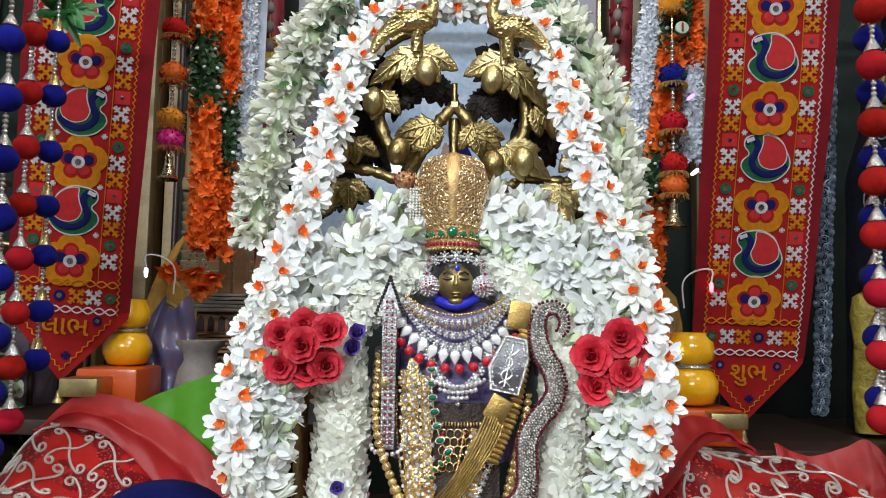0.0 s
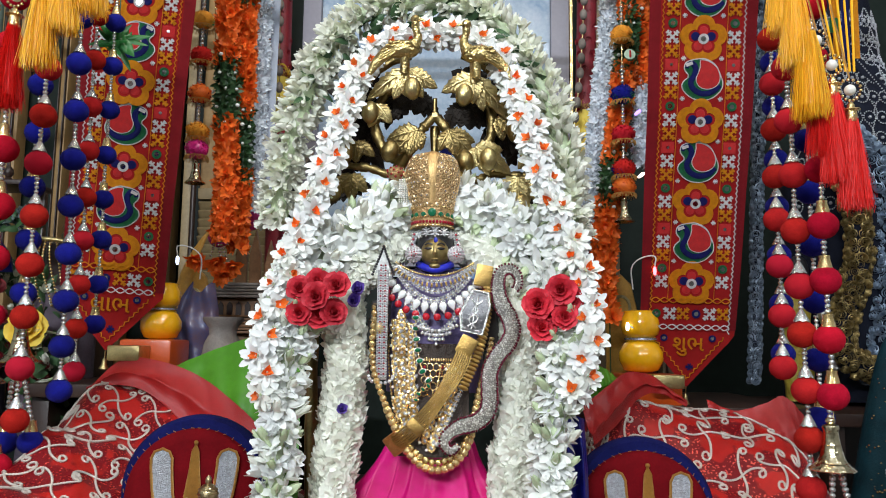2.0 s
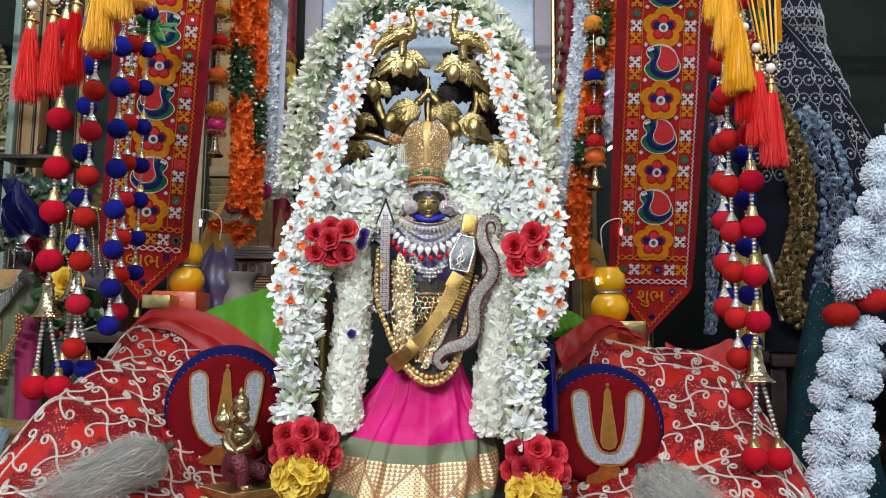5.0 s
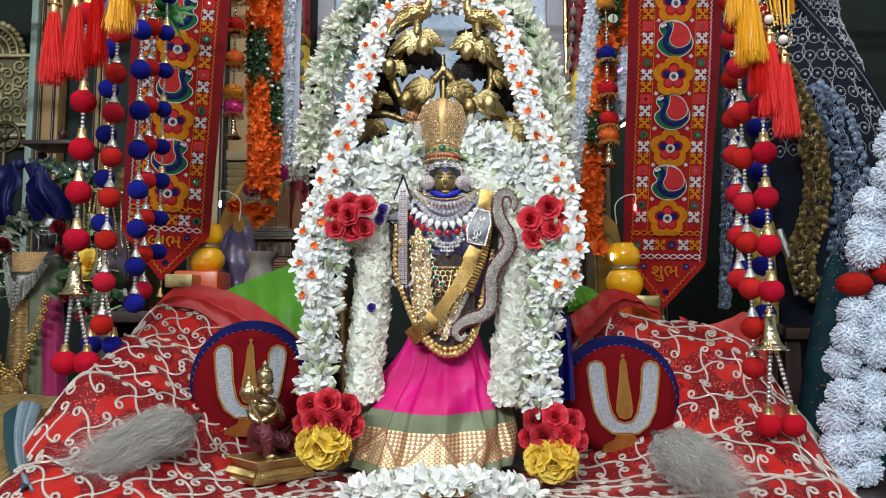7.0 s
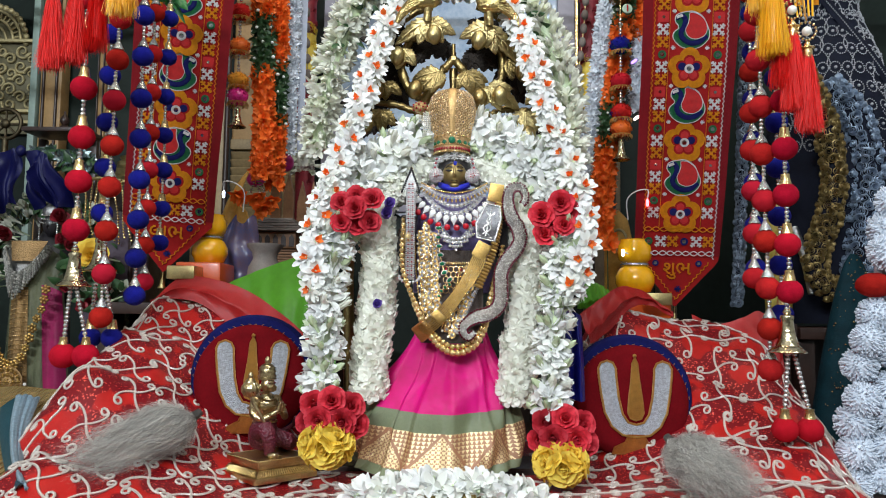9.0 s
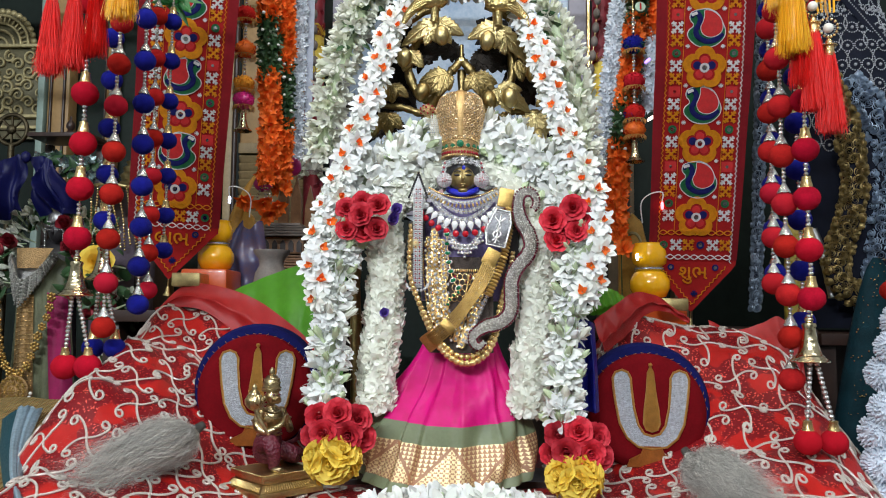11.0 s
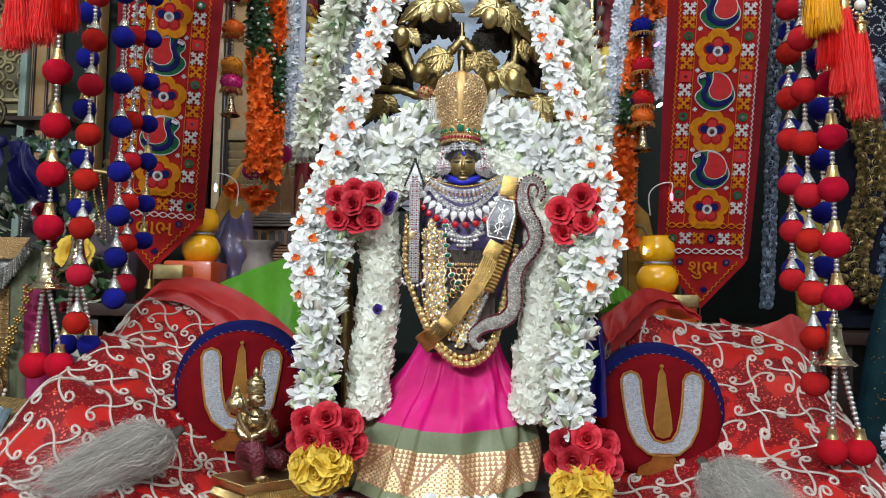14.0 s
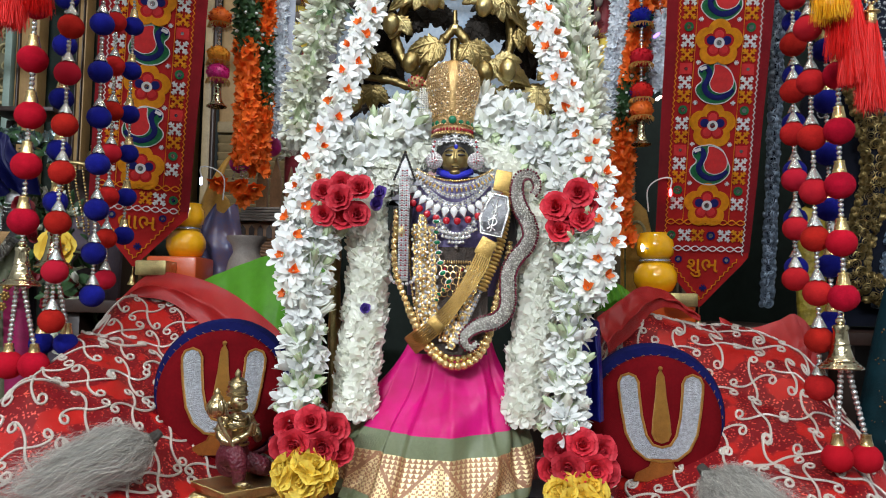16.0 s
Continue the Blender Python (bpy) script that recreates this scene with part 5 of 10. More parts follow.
BS = "string of royal blue felt balls with silver caps and beads"
ball_string(-0.532, 0.900, (1.600, 1.528, 1.454, 1.388, 1.316), 0.0190, "crimson", "gold", "string of crimson felt balls ending in a brass bell", bell=1.247)
ball_string(-0.515, 0.945, (1.562, 1.488, 1.417, 1.347), 0.0160, "blue", "gold", "string of royal blue felt balls with gold caps", bell=1.272)
ball_string(-0.481, 0.900, (1.635, 1.572, 1.510, 1.442, 1.380, 1.315, 1.252, 1.189), 0.0165, "red", "petal", "string of red felt balls with silver petal caps", lean=-0.018)
ball_string(-0.468, 0.950, (1.660, 1.594, 1.527, 1.464, 1.400, 1.338, 1.279, 1.222), 0.0162, "blue", "petal", BS, lean=0.012)
ball_string(-0.470, 1.000, (1.684, 1.615, 1.551, 1.485, 1.424, 1.363, 1.303, 1.245), 0.0148, "red", "petal", "string of red felt balls with silver petal caps")
ball_string(-0.458, 1.030, (1.686, 1.620, 1.553, 1.488, 1.430, 1.366, 1.310), 0.0145, "blue", "gold", "string of royal blue felt balls with gold caps")
ball_string(0.466, 0.820, (1.495, 1.429, 1.365, 1.298, 1.235), 0.0172, "crimson", "gold", "string of crimson felt balls ending in a brass bell", bell=1.168, lean=0.008)
ball_string(0.486, 0.885, (1.415, 1.345, 1.275, 1.205), 0.0160, "blue", "gold", "string of royal blue felt balls with gold caps")
ball_string(0.440, 0.840, (1.492, 1.425, 1.360, 1.304, 1.240, 1.185, 1.130), 0.0165, "red", "petal", "string of red felt balls with silver petal caps", lean=0.018)
ball_string(0.494, 1.000, (1.660, 1.593, 1.526, 1.465, 1.400, 1.332, 1.262), 0.0178, "red", "petal", "string of dark red felt balls with silver petal caps")
ball_string(0.512, 1.040, (1.640, 1.560, 1.490, 1.420, 1.35, 1.28), 0.0165, "blue", "petal", BS)


# ---- silk tassels ----
def tassel_threads(length, r, seed, m):
    rr = Rnd(seed)
    g = Geo()
    g.lathe([(r * 0.42, 0.0), (r * 0.62, -length * 0.25), (r * 0.80, -length * 0.60), (r * 0.78, -length * 0.86), (r * 0.4, -length * 0.90)], 18)
    for k in range(1400):
        a = rr.uniform(0, 6.283)
        q = math.sqrt(rr.random())
        x0, y0 = r * 0.5 * q * math.cos(a), r * 0.5 * q * math.sin(a)
        x1, y1 = r * q * math.cos(a + rr.uniform(-0.3, 0.3)) * rr.uniform(0.85, 1.5), r * q * math.sin(a) * rr.uniform(0.85, 1.5)
        ll = length * (rr.uniform(0.88, 1.04) if rr.random() < 0.9 else rr.uniform(0.6, 1.1))
        w = 0.00017
        s = Vector((math.cos(rr.uniform(-0.8, 0.8)), math.sin(rr.uniform(-0.8, 0.8)), 0)) * w
        vs = []
        fq = rr.uniform(2, 7)
        for i in range(6):
            t = i / 5
            b = math.sin(t * fq + a * 3) * 0.0034 * t
            p = Vector((x0 + (x1 - x0) * t ** 0.7 + b, y0 + (y1 - y0) * t ** 0.7, -ll * t))
            vs += [p - s, p + s]
        g.add(vs, [(2 * i, 2 * i + 1, 2 * i + 3, 2 * i + 2) for i in range(5)])
    return g.mesh("silk_threads", m, False)


RED_TASSEL = [tassel_threads(0.098, 0.0125, i, RED_SILK) for i in range(2)]
YELLOW_TASSEL = [tassel_threads(0.092, 0.0150, 10 + i, YELLOW_SILK) for i in range(2)]
PEARL_BALL = Geo().ball((0, 0, 0), 0.0062, 14, 10).mesh("pearl", PEARL)
GOLD_GRAIN = Geo().ball((0, 0, 0), 0.0019, 7, 5).mesh("gold_bead", GOLD)
TASSEL_CAP = Geo().lathe([(0.0022, 0.012), (0.0040, 0.009), (0.0040, 0.005), (0.0095, 0.004), (0.0100, 0.003), (0.0058, 0.002), (0.0066, -0.010), (0.0060, -0.011)], 14).mesh("tassel_cap", GOLD)


def tassel(x, y, z, kind, seed, ring=True, label="", size=1.0):
    """z is where the threads leave the cap."""
    th = thing("silk_tassel", label, "tassel", (x, y, z), group="silk tassels")
    place("silk_threads", (RED_TASSEL if kind == "red" else YELLOW_TASSEL)[seed % 2], th, pose(x, y, z, 0, 0, seed * 50) @ Matrix.Scale(size, 4))
    if ring:
        place("tassel_cap", TASSEL_CAP, th, Matrix.Translation((x, y, z + 0.006)))
        c = Vector((x, y, z + 0.032))
        place("pearl", PEARL_BALL, th, Matrix.Translation(c))
        n = 15
        for i in range(n):
            a = 2 * math.pi * i / n
            place("gold_bead", GOLD_GRAIN, th, Matrix.Translation(c + Vector((0.0118 * math.cos(a) * (1 + 0.15 * math.sin(a)), 0, 0.0118 * math.sin(a)))))
        part("cord", Geo().tube([(x, y, z + 0.046), (x, 0.90, 2.02)], 0.0011, 6), GOLD_THREAD, th)
    else:
        part("cord", Geo().tube([(x, y, z), (x, 0.90, 2.02)], 0.0035, 6), YELLOW_SILK, th)


tassel(-0.509, 0.76, 1.612, "red", 0, label="red silk tassel under a pearl in a gold bead ring")
tassel(-0.482, 0.765, 1.622, "red", 1, label="red silk tassel under a pearl in a gold bead ring")
tassel(-0.455, 0.77, 1.640, "red", 2, label="red silk tassel under a pearl in a gold bead ring")
tassel(-0.419, 0.76, 1.678, "yellow", 3, False, "golden yellow silk tassel")
tassel(-0.399, 0.765, 1.722, "yellow", 4, False, "golden yellow silk tassel")
tassel(-0.371, 0.77, 1.745, "yellow", 5, False, "golden yellow silk tassel")
tassel(0.419, 0.76, 1.688, "yellow", 6, False, "golden yellow silk tassel")
tassel(0.414, 0.775, 1.735, "yellow", 7, False, "golden yellow silk tassel")
tassel(0.428, 0.752, 1.632, "yellow", 8, False, "golden yellow silk tassel", 1.05)
tassel(0.444, 0.765, 1.596, "red", 9, label="red silk tassel under a pearl in a gold bead ring")
tassel(0.457, 0.76, 1.566, "red", 10, label="red silk tassel under a pearl in a gold bead ring")
tassel(0.473, 0.755, 1.536, "red", 11, label="red silk tassel under a pearl in a gold bead ring")

# ---- the brass arch behind the statue: boughs, leaves, buds and two birds ----
def arch_leaf(seed, length=0.05, width=0.055):
    """A lobed leaf with ribs, in x and z, stalk at the top, pointing down; it bows toward its back."""
    rr = Rnd(seed)
    g = Geo()
    half = [(0.0, 0.0), (0.10, 0.06), (0.30, 0.02), (0.50, 0.14), (0.40, 0.26), (0.52, 0.34), (0.46, 0.46), (0.33, 0.50), (0.38, 0.62), (0.28, 0.72), (0.17, 0.74), (0.14, 0.88), (0.0, 1.0)]
    out = [(x * width * rr.uniform(0.93, 1.07), -z * length) for x, z in half]
    poly = out + [(-x * rr.uniform(0.93, 1.07), z) for x, z in reversed(out[1:-1])]
    g.prism(poly, 0.0035, bev=0.0018)
    g.tube([(0, -0.003, 0.002), (0, -0.0045, -length * 0.55), (0, -0.003, -length * 0.95)], [0.0014, 0.0011, 0.0006], 6)
    for s in (-1, 1):
        for k in range(4):
            z0 = -length * (0.12 + 0.18 * k)
            g.tube([(0, -0.004, z0), (s * width * (0.40 - 0.06 * k), -0.0035, z0 - length * 0.16)], [0.0012, 0.0006], 5)
    g.v = [(x, y + 6.0 * x * x, z) for x, y, z in g.v]
    return g


def spread_leaf(seed):
    """A broad three-lobed leaf with toothed edges, its side lobes drooping."""
    rr = Rnd(seed)
    g = Geo()
    for turn, ln, wd, y in ((0, 0.036, 0.034, 0.0), (66, 0.052, 0.030, 0.001), (-66, 0.052, 0.030, 0.002), (32, 0.036, 0.020, 0.003), (-32, 0.036, 0.020, 0.004)):
        one = Geo()
        half = [(0.02, 0.0)]
        for k in range(7):
            t = (k + 0.5) / 7.5
            w = wd * 0.5 * math.sin(math.pi * min(1, 0.22 + 0.78 * t)) + 0.001
            half += [(w * rr.uniform(0.98, 1.08), -ln * t), (w * 0.78, -ln * (t + 0.05))]
        half.append((0.0, -ln))
        poly = half[:-1] + [half[-1]] + [(-x, z) for x, z in reversed(half[:-1])]
        poly[0], poly[-1] = (wd * 0.14, 0.0), (-wd * 0.14, 0.0)
        one.prism(poly, 0.0030, bev=0.0014)
        one.tube([(0, -0.0028, 0), (0, -0.004, -ln * 0.5), (0, -0.003, -ln * 0.95)], [0.0014, 0.0011, 0.0006], 6)
        for sd in (-1, 1):
            for k in range(4):
                one.tube([(0, -0.0035, -ln * (0.1 + 0.19 * k)), (sd * wd * 0.36, -0.003, -ln * (0.22 + 0.19 * k))], [0.0010, 0.0005], 5)
        m = Matrix.Rotation(radians(turn), 4, "Y")
        base = len(g.v)
        for p in one.v:
            q = m @ Vector(p)
            g.v.append((q.x, q.y + y + 7.0 * q.x * q.x + 3.0 * q.z * q.z, q.z - 3.5 * q.x * q.x))
        g.f.extend([tuple(j + base for j in f) for f in one.f])
        g.m.extend(one.m)
    return g


LEAVES = [arch_leaf(0), spread_leaf(1), spread_leaf(2)]
BUD_G = [(0.002, 0.004), (0.0065, 0.001), (0.0092, -0.003), (0.0100, -0.008), (0.0096, -0.013), (0.0078, -0.018), (0.0042, -0.0215), (0.0008, -0.023)]
# same leaves in near-black: shade put into the colour, not tarnish
SHADE_LEAF_ME = [lf.mesh("leaf", mat("shade_dark_brass", (0.022, 0.015, 0.010), 0.6, 0.4, var=0.4, scale=40, bump=0.3)) for lf in LEAVES]
BUD_ME = Geo().lathe(BUD_G, 12).mesh("bud", BRASS)
PALE_BUD_ME = Geo().lathe(BUD_G, 12).mesh("bud", PALE_BRASS)
def lobed_leaf(lobes, seed):
    """A cast leaf of several toothed lobes, each with a midrib and side veins, that spread from the stalk; lobe: degrees from straight down, length, width."""
    rr = Rnd(seed)
    g = Geo()
    for k0, (turn, ln, wd) in enumerate(lobes):
        one = Geo()
        half = []
        for k in range(6):
            t = (k + 0.5) / 6.5
            w = wd * 0.5 * math.sin(math.pi * min(1, 0.24 + 0.76 * t)) + 0.0012
            half += [(w * rr.uniform(1.0, 1.12), -ln * t), (w * 0.80, -ln * (t + 0.06))]
        half[0] = (wd * 0.20, 0.0)
        half.append((0.0004, -ln))
        one.prism(half + [(-x, z) for x, z in reversed(half)], 0.0032, bev=0.0015)
        one.tube([(0, -0.0030, 0), (0, -0.0046, -ln * 0.5), (0, -0.0032, -ln * 0.96)], [0.0017, 0.0013, 0.0006], 6)
        for sd in (-1, 1):
            for k in range(5):
                one.tube([(0, -0.0036, -ln * (0.08 + 0.16 * k)), (sd * wd * (0.40 - 0.04 * k), -0.0032, -ln * (0.22 + 0.16 * k))], [0.0010, 0.0005], 5)
        m = Matrix.Rotation(radians(-turn), 4, "Y")
        base = len(g.v)
        for p in one.v:
            q = m @ Vector(p)
            g.v.append((q.x, q.y + 0.0008 * k0 + 5.0 * q.x * q.x + 2.0 * q.z * q.z, q.z - 1.5 * q.x * q.x))
        g.f.extend([tuple(j + base for j in f) for f in one.f])
        g.m.extend(one.m)
    return g


arch = thing("brass_arch", "cast brass arch of boughs, lobed leaves and hanging buds", "arch", (0.01, 0.95, 0.96))
YB = 0.942


def bough(pts, r0, r1, name="bough"):
    """A knotty cast branch through points in x and z."""
    p = smooth_path([(x, YB + (q[0] if q else 0.0), z) for x, z, *q in pts], 30)
    rr = Rnd(len(pts) * 7 + int(abs(pts[0][0]) * 1000))
    part(name, Geo().tube(p, [r0 + (r1 - r0) * i / 29 + rr.uniform(-0.0013, 0.0013) for i in range(30)], 10), BRASS, arch)


for sx in (-1, 1):
    X = lambda d: 0.018 + sx * d
    bough([(X(0.150), 0.97, 0.02), (X(0.155), 1.20, 0.015), (X(0.158), 1.40, 0.01), (X(0.145), 1.50, 0.01), (X(0.115), 1.60), (X(0.075), 1.655), (X(0.035), 1.675)], 0.010, 0.006, "side_post")
bough([(-0.040, 1.628), (-0.050, 1.618), (-0.059, 1.597), (-0.062, 1.574), (-0.054, 1.551), (-0.042, 1.536), (-0.024, 1.526)], 0.0065, 0.0075)
bough([(0.074, 1.628), (0.089, 1.608), (0.094, 1.577), (0.089, 1.555), (0.074, 1.535), (0.058, 1.524)], 0.0075, 0.0070)
bough([(0.015, 1.584, -0.012), (-0.002, 1.564, -0.012), (-0.016, 1.540, -0.008), (-0.028, 1.522), (-0.034, 1.500)], 0.0062, 0.0085)
bough([(0.021, 1.584, -0.012), (0.036, 1.564, -0.012), (0.048, 1.540, -0.008), (0.057, 1.520), (0.062, 1.500)], 0.0062, 0.0085)
bough([(-0.128, 1.530), (-0.094, 1.521), (-0.068, 1.518), (-0.045, 1.510), (-0.020, 1.505)], 0.0055, 0.0060)
bough([(0.040, 1.512), (0.055, 1.508), (0.070, 1.503), (0.084, 1.507), (0.098, 1.513), (0.124, 1.510), (0.150, 1.512)], 0.0065, 0.0050)
bough([(0.018, 1.20), (0.018, 1.45), (0.018, 1.575)], 0.006, 0.0065, "stem")
place("nut", Geo().lathe([(0.0060, 0), (0.0066, 0.001), (0.0066, 0.006), (0.0060, 0.007)], 6).mesh("nut", PALE_BRASS, False), arch, Matrix.Translation((0.0175, YB - 0.012, 1.583)))
place("threaded_rod", Geo().lathe([(0.0028 + 0.0005 * (i % 2), 0.0016 * i) for i in range(16)], 10).mesh("threaded_rod", BRASS), arch, Matrix.Translation((0.0175, YB - 0.012, 1.586)))

# front leaves: place of the stalk, depth, lobes, the bud's offset, lit or shaded brass tone
FRONT = (
    (-0.020, 1.640, 0.908, ((0, 0.034, 0.026), (-59, 0.060, 0.024), (-24, 0.040, 0.022), (34, 0.040, 0.022), (68, 0.044, 0.024)), (0.008, -0.026), True),
    (0.067, 1.633, 0.908, ((0, 0.036, 0.026), (-68, 0.044, 0.024), (-32, 0.036, 0.020), (18, 0.046, 0.022), (47, 0.076, 0.026)), (-0.011, -0.027), True),
    (0.071, 1.541, 0.916, ((58, 0.056, 0.026), (90, 0.036, 0.020), (28, 0.040, 0.022), (-8, 0.028, 0.018)), (0.015, -0.016), True),
    (0.127, 1.503, 0.925, ((0, 0.044, 0.026), (-48, 0.040, 0.024), (48, 0.040, 0.024), (-22, 0.036, 0.020), (24, 0.036, 0.020)), (0.003, -0.036), True),
    (-0.090, 1.505, 0.925, ((0, 0.034, 0.022), (-44, 0.036, 0.022), (44, 0.030, 0.020)), (-0.020, -0.024), False),
    (-0.085, 1.550, 0.930, ((0, 0.028, 0.018), (-55, 0.030, 0.018), (55, 0.030, 0.018)), (-0.012, -0.016), False),
    (-0.058, 1.600, 0.928, ((-20, 0.032, 0.020), (38, 0.030, 0.020)), (-0.008, -0.012), True),
    (0.101, 1.586, 0.930, ((45, 0.034, 0.020), (78, 0.030, 0.018), (12, 0.032, 0.018)), (0.020, -0.022), False),
    (-0.004, 1.564, 0.920, ((-78, 0.042, 0.024), (-48, 0.046, 0.024), (-20, 0.036, 0.022), (8, 0.026, 0.018)), (-0.032, -0.030), False),
    (0.036, 1.562, 0.920, ((-28, 0.028, 0.018), (20, 0.034, 0.022), (50, 0.044, 0.024), (75, 0.036, 0.020)), (0.020, -0.040), False),
    (-0.118, 1.560, 0.935, ((-30, 0.034, 0.020), (20, 0.034, 0.020), (60, 0.030, 0.018)), (0.000, -0.016), False),
    (0.150, 1.545, 0.935, ((-40, 0.034, 0.020), (0, 0.034, 0.020), (40, 0.030, 0.018)), (-0.004, -0.018), False),
)
for i, (x, z, y, lobes, (bx, bz), bright) in enumerate(FRONT):
    # one brass in two tones: highlight on the lit leaves, darker on the shaded
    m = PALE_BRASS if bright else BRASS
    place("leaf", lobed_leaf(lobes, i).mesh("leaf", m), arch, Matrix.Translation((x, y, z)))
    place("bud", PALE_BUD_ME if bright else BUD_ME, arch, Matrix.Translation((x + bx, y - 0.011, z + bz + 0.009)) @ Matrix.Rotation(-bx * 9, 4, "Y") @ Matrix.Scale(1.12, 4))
    if i < 2:
        part("stalk", Geo().tube([(x, y - 0.001, z - 0.010), (x, y - 0.003, z + 0.004), (x, y - 0.004, z + 0.018)], [0.0048, 0.0044, 0.0050], 10), PALE_BRASS, arch)
# near-black leaves set behind the brass ones as the shade between them
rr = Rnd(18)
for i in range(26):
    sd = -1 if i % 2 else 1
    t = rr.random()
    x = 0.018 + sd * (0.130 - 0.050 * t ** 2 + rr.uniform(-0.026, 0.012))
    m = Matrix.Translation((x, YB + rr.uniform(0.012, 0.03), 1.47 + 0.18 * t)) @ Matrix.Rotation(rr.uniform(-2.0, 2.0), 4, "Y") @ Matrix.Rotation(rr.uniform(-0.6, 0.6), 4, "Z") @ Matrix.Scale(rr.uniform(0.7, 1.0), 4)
    place("back_leaf", rr.choice(SHADE_LEAF_ME), arch, m)
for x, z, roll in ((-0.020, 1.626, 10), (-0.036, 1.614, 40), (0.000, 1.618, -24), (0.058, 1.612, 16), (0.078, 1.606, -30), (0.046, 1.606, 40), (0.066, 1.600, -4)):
    place("back_leaf", SHADE_LEAF_ME[1], arch, Matrix.Translation((x, YB + 0.006, z)) @ Matrix.Rotation(radians(-roll), 4, "Y") @ Matrix.Scale(0.74, 4))


CAST_BRASS = mat("cast_brass", (0.50, 0.38, 0.16), 0.32, 1.0, var=0.35, scale=60, bump=0.6, bscale=300, kind="cells", bdist=0.0015)


def brass_bird(x, z, s):
    """A small cast bird: plump body with rows of feathers, long tail, raised neck and head."""
    g = Geo()
    g.ball((x - s * 0.004, 0.896, z + 0.012), (0.023, 0.012, 0.0125), 18, 12)
    g.tube(smooth_path([(x - s * 0.014, 0.896, z + 0.014), (x - s * 0.028, 0.900, z + 0.006), (x - s * 0.040, 0.900, z - 0.008), (x - s * 0.046, 0.900, z - 0.020)], 9), [0.010, 0.0095, 0.009, 0.008, 0.0075, 0.007, 0.006, 0.005, 0.003], 8, flat=0.6)
    g.tube(smooth_path([(x + s * 0.010, 0.894, z + 0.016), (x + s * 0.016, 0.892, z + 0.026), (x + s * 0.013, 0.890, z + 0.038), (x + s * 0.013, 0.888, z + 0.046)], 10), [0.0100, 0.0085, 0.0070, 0.0060, 0.0054, 0.0050, 0.0048, 0.005, 0.0054, 0.005], 10)
    g.ball((x + s * 0.013, 0.887, z + 0.049), (0.0064, 0.0060, 0.0060), 10, 8)
    g.tube([(x + s * 0.017, 0.886, z + 0.049), (x + s * 0.026, 0.885, z + 0.0460)], [0.0030, 0.0008], 6)
    g.tube([(x, 0.896, z + 0.004), (x - s * 0.001, 0.900, z - 0.018)], 0.0060, 8)
    for row in range(4):
        for k in range(5 - row // 2):
            g.ball((x + s * (0.009 - 0.0068 * k - 0.0034 * (row % 2)), 0.8862 + 0.00045 * row * row, z + 0.0175 - 0.0042 * row), (0.0042, 0.0022, 0.0026), 7, 5)
    for k in range(4):
        g.tube([(x - s * 0.012, 0.887, z + 0.014 - 0.003 * k), (x - s * (0.030 + 0.002 * k), 0.892, z + 0.008 - 0.005 * k)], [0.0020, 0.0010], 6)
    solo("brass_bird_statue", g, CAST_BRASS, "small cast brass bird perched on the arch", "statue", group="birds on the arch")


brass_bird(-0.021, 1.652, 1)
brass_bird(0.070, 1.646, -1)
th = thing("wooden_plinth", "wooden block under the statue and arch", "block", (SX, 0.92, 0.95))
part("block", Geo().box((SX, 0.94, 0.967), (0.40, 0.10, 0.036), b=0.003), DARK_WOOD, th)


# ---- crown ----
crown = thing("crown", "tall gold filigree crown with emeralds and rubies", "crown", (0.017, 0.885, 1.43))
CZ = 1.429
prof = [(0.0250, CZ), (0.0253, CZ + 0.008), (0.0246, CZ + 0.012), (0.0264, CZ + 0.028), (0.0306, CZ + 0.048), (0.0330, CZ + 0.062), (0.0325, CZ + 0.074), (0.0290, CZ + 0.085), (0.0220, CZ + 0.0915), (0.011, CZ + 0.0950), (0.002, CZ + 0.0958)]
cy = 0.885
cxm = Matrix.Translation((0.017, cy, 0))
part("cap", Geo().lathe(prof, 40, cxm), GOLD_FILIGREE, crown)
g = Geo()
g.tube([(0.017, cy - r - 0.0004, z) for r, z in prof[3:]], [0.0034, 0.0042, 0.0054, 0.0062, 0.0064, 0.0056, 0.0040, 0.001], 10, flat=0.24)
part("front_band", g, mat("satin_gold", (0.62, 0.40, 0.17), 0.46, 0.8, var=0.2, scale=120, bump=0.4, bscale=500), crown, "smooth gold front band")
STUD = Geo().ball((0, 0, 0), 0.0015, 7, 5)
STUD_GOLD, STUD_WHITE, STUD_RUBY = STUD.mesh("stud", GOLD), STUD.mesh("stud", STONE_WHITE), STUD.mesh("stud", RUBY)
GEM = Geo().ball((0, 0, 0), 1.0, 12, 8)
GEM_GREEN, GEM_RED, GEM_BLUE, GEM_CLEAR = GEM.mesh("gem", EMERALD), GEM.mesh("gem", RUBY), GEM.mesh("gem", SAPPHIRE), GEM.mesh("gem", STONE_WHITE)


def ringed(parent, z, r, n, me, size, arc=math.pi * 1.1, name="gem", wave=0.0):
    for i in range(n):
        t = (i / (n - 1) - 0.5)
        a = t * arc
        p = Vector((0.017 + r * math.sin(a), cy - r * math.cos(a), z + wave * math.cos(t * math.pi)))
        place(name, me, parent, Matrix.Translation(p) @ Matrix.Rotation(a, 4, "Z") @ (Matrix.Diagonal((*size, 1)) if hasattr(size, "__len__") else Matrix.Scale(size, 4)))


